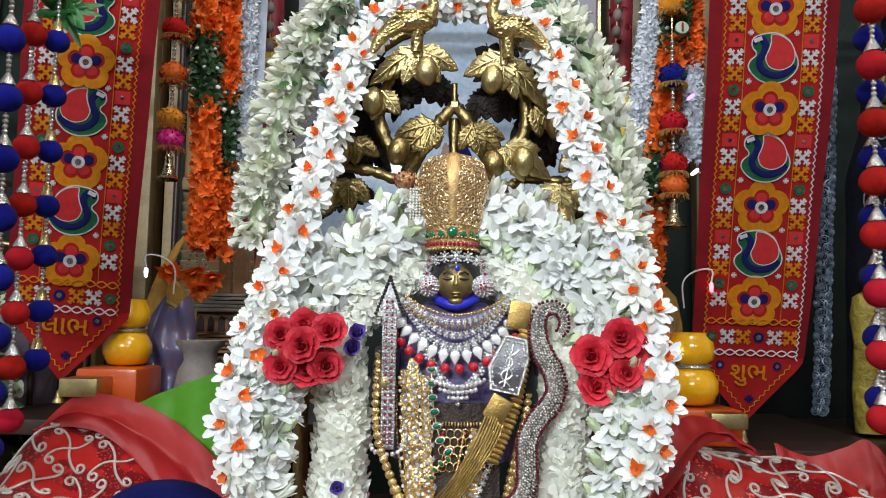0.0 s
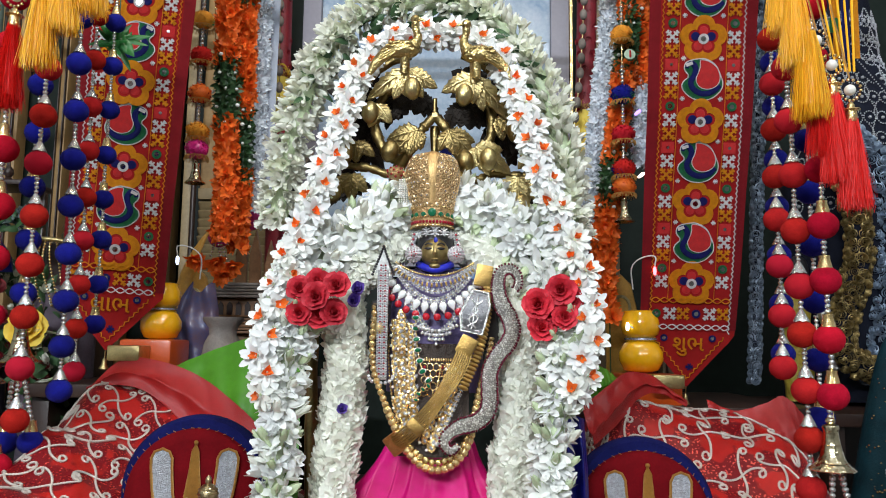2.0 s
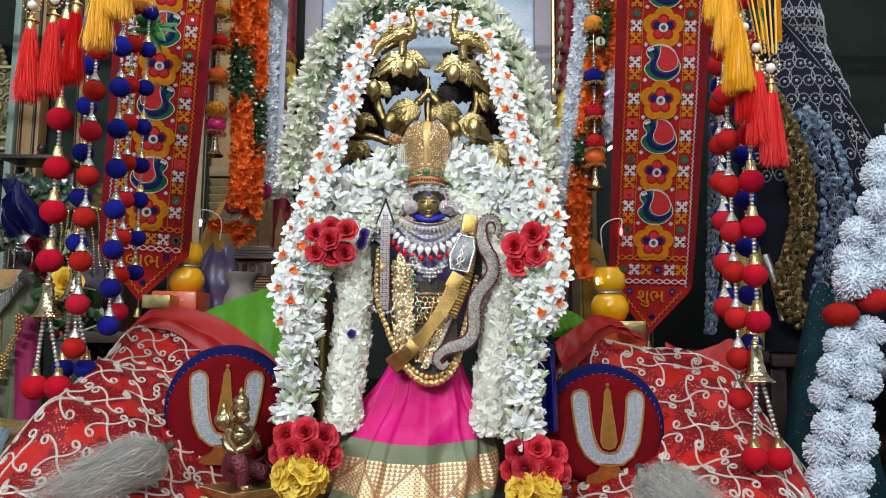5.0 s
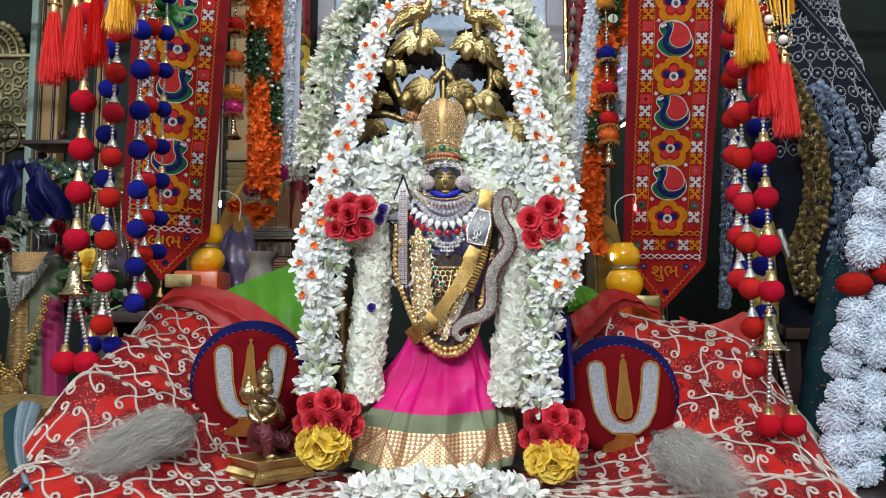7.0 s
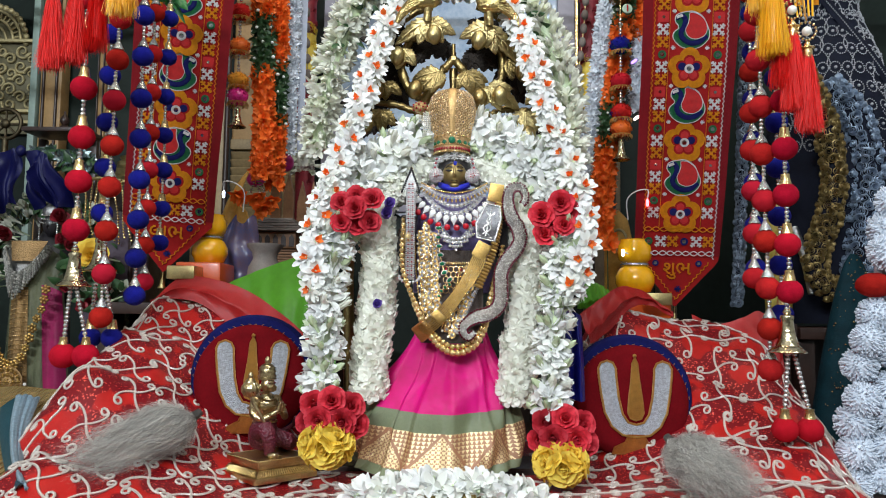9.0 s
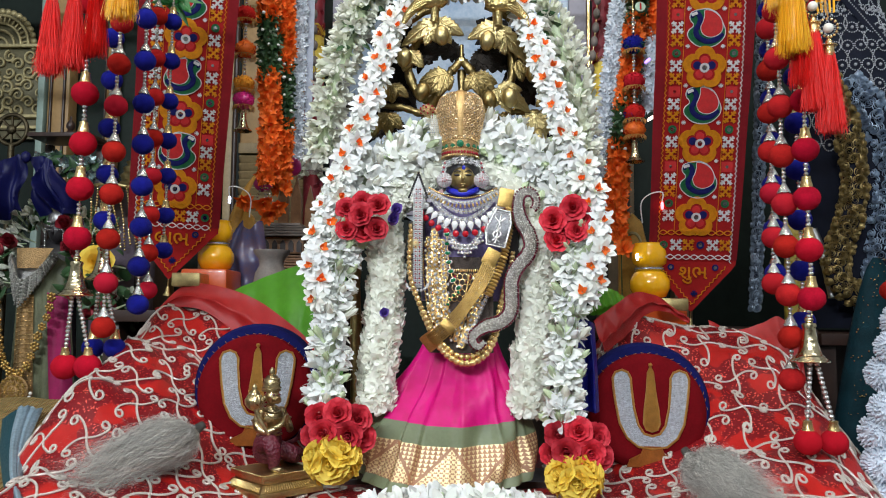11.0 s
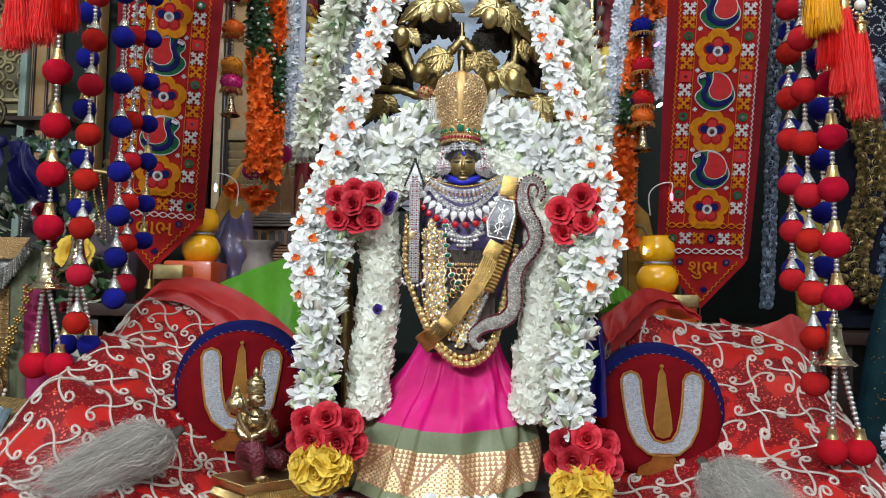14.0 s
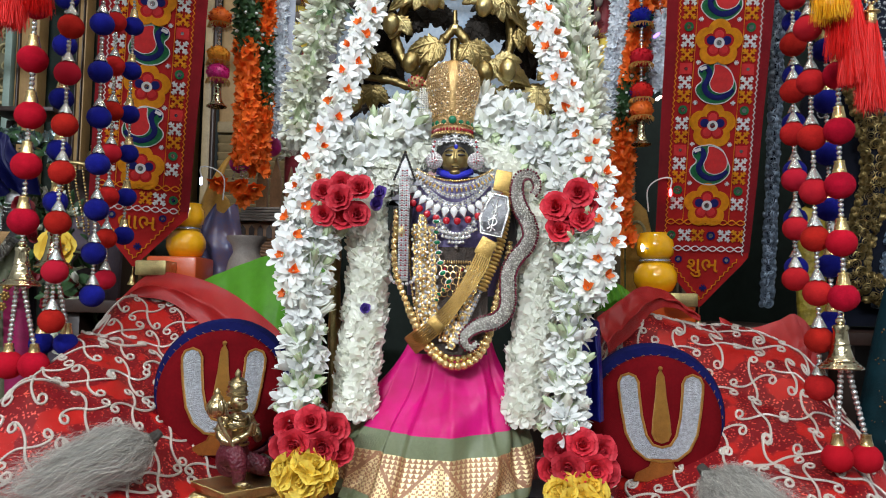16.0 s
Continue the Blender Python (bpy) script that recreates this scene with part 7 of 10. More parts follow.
# ear ornaments and brow band
STUD_PINK = STUD.mesh("stud", mat("pink_stone", (0.66, 0.50, 0.54), 0.18, 0.5, var=0.15, scale=300, bump=0.0, coat=0.6, rand=0.3))
for sx in (-1, 1):
    th = thing("ear_ornament", "round jewelled ear ornament of pink and clear stones", "earring", (SX + sx * 0.029, 0.862, 1.397), group="ear ornaments")
    c = Vector((SX + sx * 0.0255, 0.862, 1.3945))
    place("disc", Geo().lathe([(0.0105, 0), (0.0105, 0.002), (0.004, 0.005), (0.001, 0.0055)], 18, Matrix.Rotation(radians(90), 4, "X")).mesh("disc", DARK_SILVER), th, Matrix.Translation(c))
    for n, r, me, k in ((16, 0.0096, STUD_PINK, 0.72), (13, 0.0077, STUD_WHITE, 0.78), (9, 0.0054, STUD_PINK, 0.85), (5, 0.0028, STUD_RUBY, 0.75), (1, 0.0, STUD_WHITE, 1.0)):
        for i in range(n):
            a = 2 * math.pi * i / n
            place("stud", me, th, Matrix.Translation(c + Vector((r * math.cos(a), -0.0068 + 0.00024 * n, r * math.sin(a)))) @ Matrix.Scale(k, 4))
    for i in range(3):
        q = Vector((SX + sx * (0.0275 - 0.0012 * i), 0.866, 1.4065 + 0.0062 * i))
        place("flower_stud", CLUSTER, th, Matrix.Translation(q) @ Matrix.Scale(0.0038, 4))
        place("stud", STUD_RUBY, th, Matrix.Translation(q + Vector((0, -0.003, 0))))
th = thing("brow_band", "band of clear stone flowers across the brow", "tiara", (SX, 0.86, 1.43))
for x, dz, r in ((0.0, 0.0, 0.0062), (-0.0110, -0.0008, 0.0048), (0.0110, -0.0008, 0.0048), (-0.0192, -0.0035, 0.0044), (0.0192, -0.0035, 0.0044)):
    q = Vector((SX + x, 0.858 + 18 * x * x, 1.4225 + dz))
    place("stone", CLUSTER, th, Matrix.Translation(q) @ Matrix.Diagonal((r * 0.80, 0.003, r * 0.80, 1)))
    for k in range(8):
        a = k * math.pi / 4
        place("stud", STUD_WHITE, th, Matrix.Translation(q + Vector((r * math.cos(a), -0.001, r * math.sin(a)))) @ Matrix.Scale(0.75, 4))
place("gem", GEM_BLUE, th, Matrix.Translation((SX + 0.001, 0.8535, 1.4110)) @ Matrix.Diagonal((0.0026, 0.0014, 0.0032, 1)), "blue brow stone")

# ---- behind the shrine: panelled wall, framed picture, stands ----
solo("wall_panel", Geo().box((0, 2.03, 1.9), (4.3, 0.04, 2.6)), GREEN_GLASS, "dark green painted panel wall", "wall", kind="structure", smooth=False)
for x, w in ((-1.147, 0.063), (-1.0, 0.026), (-0.845, 0.075), (-0.70, 0.03), (-0.52, 0.09), (0.44, 0.10), (0.62, 0.05)):
    th = thing("wall_pillar", "gilded wooden pillar strip against the dark wall", "pillar", (x, 1.98, 0.9), group="wall pillars")
    # east pillars take a darker tone, painting in the weaker light there
    part("shaft", Geo().box((x, 1.975, 1.9), (w, 0.05, 2.2), b=0.006), PILLAR if x < 0 else mat("shaded_pillar", (0.16, 0.11, 0.06), 0.5, 0.1, var=0.3, scale=20, bump=0.3, bscale=90), th)
    for k in (-0.3, 0.3):
        part("moulding", Geo().box((x + k * w, 1.947, 1.9), (w * 0.10, 0.012, 2.2), b=0.003), DARK_WOOD, th)
solo("trim", Geo().box((-1.196, 1.965, 1.9), (0.020, 0.04, 2.2), b=0.004), mat("pale_green_paint", (0.24, 0.32, 0.28), 0.5, var=0.15, scale=20, bump=0.2), "pale green painted upright strip", "trim", kind="structure")
# slatted wooden shutter between the pillars
TAN_SLAT = mat("tan_slat_wood", (0.30, 0.215, 0.105), 0.5, 0.0, var=0.3, scale=22, bump=0.3, bscale=100, rand=0.15)
th = thing("wooden_shutter", "tan wooden shutter of narrow slats against the dark wall", "shutter", (-0.55, 1.91, 1.05))
for x, w in ((-0.690, 0.030), (-0.632, 0.022), (-0.405, 0.030)):
    part("stile", Geo().box((x, 1.905, 1.60), (w, 0.034, 1.40), b=0.004), TAN_SLAT, th)
part("dark_rod", Geo().tube([(-0.611, 1.880, 1.0), (-0.611, 1.880, 1.62), (-0.611, 1.880, 2.25)], 0.007, 10), DARK_WOOD, th, "dark upright rod")
for z in (1.665, 1.20):
    part("rail", Geo().box((-0.5125, 1.907, z), (0.185, 0.028, 0.030), b=0.004), TAN_SLAT, th)
SLAT = Geo().box((0, 0, 0), (0.186, 0.006, 0.026), b=0.0015).mesh("slat", TAN_SLAT)
for k in range(19):
    place("slat", SLAT, th, Matrix.Translation((-0.512, 1.910, 1.230 + 0.0225 * k)) @ Matrix.Rotation(radians(32), 4, "X"))
part("panel", Geo().box((-0.5125, 1.915, 1.96), (0.186, 0.014, 0.56), b=0.003), PILLAR, th, "plain upper panel")
# gilded relief on the wall
th = thing("gilded_relief", "gilded carved relief of a scalloped dome and scrolls", "relief", (-1.30, 1.995, 1.75))
BOARD = mat("dull_gilt_board", (0.13, 0.115, 0.060), 0.5, 0.2, var=0.3, scale=50, bump=0.4, bscale=200)
part("board", Geo().box((-1.335, 1.995, 1.845), (0.255, 0.016, 0.27), b=0.003), BOARD, th)
part("dome", Geo().prism([(-1.345 + 0.098 * math.cos(a), 1.980 + 0.108 * math.sin(a)) for a in [math.pi * i / 24 for i in range(25)]], 0.014, Matrix.Translation((0, 1.995, 0)), bev=0.002), BOARD, th)
for r in (0.088, 0.066, 0.046, 0.026):
    part("arch_band", Geo().tube([(-1.345 + r * math.cos(a), 1.975, 1.982 + 1.08 * r * math.sin(a)) for a in [math.pi * i / 30 for i in range(31)]], 0.0042, 8), GILT, th)
for i in range(19):
    a = math.pi * i / 18
    part("scallop", Geo().ball((-1.345 + 0.100 * math.cos(a), 1.984, 1.982 + 0.110 * math.sin(a)), (0.010, 0.008, 0.010), 8, 6), GILT, th)
    part("rib", Geo().tube([(-1.345 + 0.070 * math.cos(a), 1.976, 1.982 + 0.076 * math.sin(a)), (-1.345 + 0.085 * math.cos(a), 1.976, 1.982 + 0.092 * math.sin(a))], 0.0030, 5), GILT, th)
rr = Rnd(12)
for k in range(8):
    for i in range(4):
        cx, cz, r = -1.225 - 0.030 * k + rr.uniform(-0.004, 0.004), 1.80 + 0.045 * i + 0.02 * (k % 2) + rr.uniform(-0.004, 0.004), rr.uniform(0.014, 0.021)
        s0 = rr.choice((-1, 1))
        tail = rr.uniform(0, 6.3)
        part("scroll", Geo().tube([(cx + s0 * r * (1.1 - j / 26) * math.cos(j * 0.36 + tail), 1.982, cz + r * (1.1 - j / 26) * math.sin(j * 0.36 + tail)) for j in range(24)], [0.0046 - 0.00010 * j for j in range(24)], 6), GILT, th)
for z in (1.775, 1.742, 1.985):
    part("ledge", Geo().box((-1.335, 1.980, z), (0.26, 0.022, 0.010), b=0.003), GILT, th)

# framed picture behind the arch
pic = thing("framed_picture", "large pale blue devotional picture in a lilac-grey frame", "picture", (0, 2.0, 1.2))
PRINT = mat("pale_blue_print", (0.20, 0.33, 0.52), 0.5, var=0.2, scale=11, col2=(0.50, 0.58, 0.66), bump=0.0, coat=0.2)
part("print", Geo().box((0, 1.995, 2.02), (0.63, 0.008, 0.96)), PRINT, pic, "pale blue cloudy print under glass", smooth=False)
LILAC = mat("lilac_grey_paint", (0.26, 0.245, 0.29), 0.45, var=0.12, scale=12, bump=0.2, bscale=120)
for c, s in (((-0.340, 1.985, 1.995), (0.050, 0.03, 1.01)), ((0.340, 1.985, 1.995), (0.050, 0.03, 1.01)), ((0, 1.985, 2.475), (0.63, 0.03, 0.05)), ((0, 1.985, 1.515), (0.63, 0.03, 0.05))):
    part("frame_bar", Geo().box(c, s, b=0.004), LILAC, pic)
part("gold_slip", Geo().box((0.370, 1.98, 1.995), (0.008, 0.03, 1.01), b=0.002), GOLD, pic, "thin gold edge")
# soft painted shapes on the print, plain
rr = Rnd(31)
for i, (x, z, rx, rz, m) in enumerate(((0.03, 1.70, 0.035, 0.12, T_BLUE), (-0.06, 1.60, 0.05, 0.05, mat("rose_paint", (0.50, 0.30, 0.30), 0.5)), (-0.10, 1.52, 0.06, 0.05, mat("pale_paint", (0.42, 0.45, 0.50), 0.5)),
                                         (0.11, 1.50, 0.05, 0.06, mat("sky_paint", (0.12, 0.24, 0.50), 0.5)), (0.00, 1.72, 0.02, 0.06, mat("brown_paint", (0.22, 0.12, 0.10), 0.5)), (0.10, 1.66, 0.05, 0.04, mat("leafy_paint", (0.30, 0.36, 0.34), 0.5)))):
    pts = [(x + rx * math.cos(a) * (1 + 0.2 * math.sin(3 * a + i)), z + rz * math.sin(a) * (1 + 0.15 * math.cos(4 * a))) for a in [2 * math.pi * k / 26 for k in range(26)]]
    part("painted_shape", Geo().prism(pts, 0.002, Matrix.Translation((0, 1.9885 - 0.0021 * i, 0))), m, pic, smooth=False)

for x0, x1, top, nm in ((-0.66, -0.16, 1.215, "stand"), (0.20, 0.66, 1.19, "stand"), (0.665, 1.25, 1.183, "stand"), (-1.2, -0.67, 0.985, "stand")):
    th = thing("wooden_stand", "plain brown wooden stand on the altar table", "stand", ((x0 + x1) / 2, 1.45, 0.95), group="wooden stands")
    part("top", Geo().box(((x0 + x1) / 2, 1.45, top - 0.011), (x1 - x0, 0.44, 0.022), b=0.003), DARK_WOOD, th)
    part("side", Geo().box((x0 + 0.02, 1.45, (0.95 + top - 0.022) / 2), (0.03, 0.40, top - 0.022 - 0.95), b=0.003), DARK_WOOD, th)
    part("side", Geo().box((x1 - 0.02, 1.45, (0.95 + top - 0.022) / 2), (0.03, 0.40, top - 0.022 - 0.95), b=0.003), DARK_WOOD, th)
    part("back", Geo().box(((x0 + x1) / 2, 1.64, (0.95 + top - 0.022) / 2), (x1 - x0 - 0.07, 0.02, top - 0.022 - 0.95), b=0.003), DARK_WOOD, th)


# ---- strands of artificial flowers ----
def ruffle(seed, m, n=9, ln=0.014, w=0.010):
    rr = Rnd(seed)
    g = Geo()
    for k in range(n):
        petal(g, 2 * math.pi * k / n + rr.uniform(-0.2, 0.2), ln * rr.uniform(0.8, 1.15), w, rr.uniform(0.3, 1.2), rr.uniform(-0.2, 0.6), 0, 0.002, 0, nv=4, wob=0.0005, rr=rr)
    return g.mesh("ruffle", m)


ORANGE_RUFFLE = [ruffle(i, ORANGE_PETAL) for i in range(4)]
FLUFF_PETAL = mat("white_plastic_petal", (0.80, 0.85, 0.92), 0.5, var=0.1, scale=60, bump=0.1, rand=0.1)
WHITE_RUFFLE = [ruffle(10 + i, FLUFF_PETAL, 10, 0.011, 0.005) for i in range(3)]
GREEN_RUFFLE = [ruffle(20 + i, LEAF, 6, 0.015, 0.008) for i in range(3)]
WHITE_BUD = Geo().ball((0, 0, 0), (0.0032, 0.0032, 0.0042), 8, 6).mesh("white_bud", WHITE_PETAL)


def strand(label, path_pts, bands, radius, seed, step=0.011, per=6):
    """A hanging strand; bands: (share of the length, kind)."""
    th = thing("flower_strand", label, "garland", path_pts[0], group="hanging flower strands")
    pts = smooth_path(path_pts, 60)
    total, s0 = sum(b[0] for b in bands), 0.0
    for share, kind in bands:
        a, b = int(s0 / total * 59), min(59, int((s0 + share) / total * 59) + 1)
        seg = pts[a:b + 1]
        s0 += share
        if len(seg) < 2:
            continue
        core = {"orange": ORANGE_PETAL, "green": LEAF, "white": FLUFF_PETAL, "red": DARK_ROSE, "yellow": YELLOW_PETAL, "pale": PALE_PETAL}[kind]
        part("core", Geo().tube(seg, radius * 0.7, 8), core, th)
        meshes = {"orange": ORANGE_RUFFLE, "green": GREEN_RUFFLE, "white": WHITE_RUFFLE, "red": DIM_ROSE, "yellow": YELLOW_ROSE, "pale": PALE_TUBEROSE}[kind]
        big = kind in ("red", "yellow")
        cluster(th, "rose" if big else "flower", meshes, seg, radius * (0.45 if big else 0.75), step * (1.9 if big else 1.0), 4 if big else per, seed + int(s0 * 10), lean=0.2,
                scale=(0.75, 0.95) if big else (0.85, 1.15))
        if kind == "green":
            cluster(th, "white_bud", [WHITE_BUD], seg, radius * 1.25, step * 2.0, 5, seed + 91, scale=(0.8, 1.2))
    return th


strand("orange artificial flower strand with a green leafy band", [(-0.385, 1.335, 2.10), (-0.380, 1.335, 1.85), (-0.374, 1.335, 1.70), (-0.370, 1.335, 1.55), (-0.368, 1.335, 1.475)], ((3.1, "orange"), (1.25, "green"), (2.3, "orange")), 0.022, 100)
strand("orange strand behind, with green leaves", [(-0.350, 1.36, 2.10), (-0.350, 1.36, 1.80), (-0.348, 1.36, 1.60), (-0.350, 1.36, 1.46)], ((1.5, "green"), (2.3, "orange"), (1.2, "green"), (1.3, "orange")), 0.014, 120)
strand("fluffy white artificial flower strand", [(-0.333, 1.40, 2.10), (-0.332, 1.40, 1.8), (-0.336, 1.40, 1.54)], ((1, "white"),), 0.013, 140, 0.008, 7)
solo("grey_ribbon", Geo().grid(3, 20, lambda u, v: (-0.318 + 0.016 * u, 1.41 + 0.004 * math.sin(v * 7), 2.12 - 0.58 * v)), mat("grey_ribbon_cloth", (0.30, 0.33, 0.40), 0.6, var=0.15), "plain blue-grey ribbon hanging from the rail", "ribbon")
strand("dark red rose strand with yellow and pale bands", [(-0.352, 1.65, 2.10), (-0.350, 1.65, 1.85), (-0.347, 1.65, 1.60), (-0.345, 1.65, 1.40)], ((2.0, "red"), (1.0, "yellow"), (1.1, "red"), (1.1, "pale"), (1.4, "red")), 0.034, 160, 0.014)
strand("dark red rose strand with a yellow band", [(0.350, 1.62, 2.10), (0.343, 1.62, 1.85), (0.335, 1.62, 1.60), (0.33, 1.62, 1.35)], ((2.4, "red"), (1.0, "yellow"), (3.0, "red")), 0.032, 180, 0.014)
strand("fluffy white artificial flower strand", [(0.352, 1.36, 2.10), (0.338, 1.36, 1.88), (0.315, 1.36, 1.70), (0.292, 1.36, 1.52), (0.285, 1.36, 1.47)], ((1, "white"),), 0.014, 200, 0.008, 7)
strand("orange artificial flower strand with green leafy bands", [(0.378, 1.32, 2.10), (0.372, 1.32, 1.90), (0.356, 1.32, 1.76), (0.335, 1.32, 1.60), (0.322, 1.32, 1.50), (0.318, 1.32, 1.36)], ((2.1, "orange"), (1.2, "green"), (1.8, "orange"), (1.0, "green"), (2.0, "orange")), 0.018, 220)
strand("orange and white artificial flower strand beside the banner", [(0.398, 1.34, 2.10), (0.396, 1.34, 1.80), (0.392, 1.34, 1.62)], ((2, "orange"), (1, "white")), 0.012, 240, 0.009)
# chains of grey oval beads before the rose strands
OVAL = Geo().ball((0, 0, 0), (0.0085, 0.0085, 0.0125), 12, 8).mesh("oval_bead", GREY_STONE)
for pts in ([(-0.345, 1.60, 2.08), (-0.340, 1.60, 1.85), (-0.330, 1.60, 1.72), (-0.322, 1.60, 1.62)], [(0.335, 1.57, 2.08), (0.325, 1.57, 1.9), (0.312, 1.57, 1.78), (0.302, 1.57, 1.68)]):
    th = thing("bead_chain", "chain of grey oval stone beads", "beads", pts[0], group="grey bead chains")
    p = smooth_path(pts, 13)
    part("wire", Geo().tube([(pts[0][0], 1.6, 2.10)] + p, 0.0012, 5), PALE_BRASS, th)
    for q in p:
        place("oval_bead", OVAL, th, Matrix.Translation(q))


# ---- strings of felt domes with gold fringe ----
def dome(kind_a, kind_b, r):
    rr = Rnd(int(r * 9000))
    g = Geo()
    for k in range(260):
        o = Vector((rr.gauss(0, 1), rr.gauss(0, 1), rr.gauss(0, 1))).normalized()
        e = o * r * rr.uniform(0.9, 1.06)
        e.z *= 0.86
        s = o.orthogonal().normalized() * 0.0012
        g.add([o * r * 0.6 - s, o * r * 0.6 + s, e + s, e - s], [(0, 1, 2, 3)], 1 if o.z < -0.25 + 0.5 * o.x else 0)
    g.ball((0, 0, 0), (r * 0.9, r * 0.9, r * 0.78), 18, 12, 0)
    return g.mesh("felt_dome", [kind_a, kind_b])


def fringe(r):
    rr = Rnd(3)
    g = Geo()
    for k in range(90):
        a = 2 * math.pi * k / 90
        g.tube([(r * 0.9 * math.cos(a), r * 0.9 * math.sin(a), 0), (r * 1.05 * math.cos(a), r * 1.05 * math.sin(a), -r * rr.uniform(0.1, 0.5))], 0.0005, 4)
    return g.mesh("gold_fringe", GOLD_THREAD)


FRINGE = fringe(0.021)
for x, y, rows in ((-0.417, 1.30, ((1.875, POM_YELLOW, POM_GREEN), (1.806, POM_RED, ORANGE_PETAL), (1.735, ORANGE_PETAL, POM_RED), (1.664, POM_YELLOW, POM_YELLOW), (1.631, PINK, PINK))),
                   (0.346, 1.275, ((1.845, POM_YELLOW, POM_GREEN), (1.733, POM_BLUE, POM_GREEN), (1.661, POM_RED, POM_RED), (1.598, POM_RED, POM_BLUE), (1.566, ORANGE_PETAL, POM_RED)))):
    th = thing("dome_string", "string of colourful felt domes with gold fringe and a bell", "hanging ornament", (x, y, 2.1), group="felt dome strings")
    part("cord", Geo().tube([(x, y, 2.12), (x, y, rows[-1][0] - 0.03)], 0.001, 5), GOLD, th)
    for z, a, b in rows:
        place("felt_dome", dome(a, b, 0.0215), th, pose(x, y, z, 0, 0, (z * 1000) % 360))
        place("gold_fringe", FRINGE, th, Matrix.Translation((x, y, z - 0.012)))
        for k in range(5):
            place("bead", BEAD, th, Matrix.Translation((x, y, z + 0.024 + 0.007 * k)))
    place("bell", BELL, th, Matrix.Translation((x, y, rows[-1][0] - 0.052)) @ Matrix.Scale(0.75, 4), "small brass bell")
g = Geo().lathe([(0.001, -0.0015), (0.010, -0.0015), (0.010, 0.0015), (0.001, 0.0015)], 24, Matrix.Translation((0.357, 1.262, 1.803)) @ Matrix.Rotation(radians(80), 4, "X"))
th = thing("round_tag", "pale green round tag with a red stripe", "tag", (0.357, 1.262, 1.803))
part("disc", g, mat("pale_green_card", (0.40, 0.55, 0.42), 0.5), th)
part("stripe", Geo().box((0.357, 1.258, 1.803), (0.003, 0.003, 0.013), b=0.001), T_RED, th)


# ---- things on the stands ----
def pot_pair(x, y, z, k, label):
    th = thing("lacquer_pot", label, "pot", (x, y, z), group="yellow pots")
    body = [(0.018, 0), (0.030, 0.004), (0.0375, 0.020), (0.0375, 0.034), (0.030, 0.048), (0.024, 0.053)]
    place("lower_pot", Geo().lathe(body, 32).mesh("lower_pot", YELLOW_LACQUER), th, Matrix.Translation((x, y, z)) @ Matrix.Scale(k, 4))
    place("silver_ring", Geo().lathe([(0.025, 0.053), (0.028, 0.055), (0.028, 0.058), (0.024, 0.060)], 28).mesh("silver_ring", SILVER), th, Matrix.Translation((x, y, z)) @ Matrix.Scale(k, 4))
    body2 = [(0.022, 0.059), (0.031, 0.066), (0.0335, 0.078), (0.032, 0.092), (0.027, 0.101), (0.028, 0.105), (0.025, 0.106), (0.012, 0.104)]
    place("upper_pot", Geo().lathe(body2, 32).mesh("upper_pot", YELLOW_LACQUER), th, Matrix.Translation((x, y, z)) @ Matrix.Scale(k, 4))


pot_pair(0.374, 1.29, 1.244, 1.0, "two stacked glossy yellow lacquer pots on an orange block")
pot_pair(-0.447, 1.255, 1.290, 0.90, "two stacked glossy yellow lacquer pots on an orange block")
for c, s in (((0.382, 1.29, 1.216), (0.10, 0.09, 0.052)), ((-0.447, 1.235, 1.253), (0.084, 0.095, 0.074))):
    solo("orange_block", Geo().box(c, s, b=0.006), ORANGE_LACQUER, "orange lacquered block under the yellow pots", "block", group="orange blocks")
solo("gold_box", Geo().box((-0.462, 1.165, 1.268), (0.05, 0.05, 0.024), b=0.003), PALE_BRASS, "small gold box with a leaf pattern", "box", group="gold boxes")
solo("gold_box", Geo().box((0.395, 1.21, 1.232), (0.05, 0.03, 0.022), b=0.003), PALE_BRASS, "small gold box with a leaf pattern", "box", group="gold boxes")
YELLOW_WOOD = mat("yellow_wood", (0.50, 0.27, 0.05), 0.45, var=0.3, scale=30, bump=0.3, bscale=120)
for sx, y, x in ((1, 1.42, 0.368), (-1, 1.36, -0.425)):
    th = thing("carved_board", "yellow-brown wooden carved board with a curved top", "board", (x, y, 1.2), group="carved boards")
    part("board", Geo().prism([(x - 0.028, 1.20), (x + 0.028, 1.20), (x + 0.030, 1.36), (x + 0.020, 1.405), (x, 1.425), (x - 0.018, 1.405), (x - 0.028, 1.34)], 0.012, Matrix.Translation((0, y, 0)), bev=0.003), YELLOW_WOOD, th)
    part("ring_carving", Geo().tube([(x + 0.016 * math.cos(a), y - 0.013, 1.36 + 0.022 * math.sin(a)) for a in [2 * math.pi * k / 20 for k in range(20)]], 0.003, 6, closed=True), GILT, th)
th = thing("curved_horn", "curved yellow-brown horn leaning behind the pots", "horn", (-0.45, 1.33, 1.24))
part("horn", Geo().tube(smooth_path([(-0.462, 1.33, 1.225), (-0.449, 1.33, 1.326), (-0.436, 1.33, 1.396), (-0.415, 1.33, 1.455), (-0.397, 1.33, 1.485)], 16), [0.015] * 8 + [0.014, 0.013, 0.012, 0.011, 0.009, 0.007, 0.005, 0.003], 10, flat=0.5), YELLOW_WOOD, th)
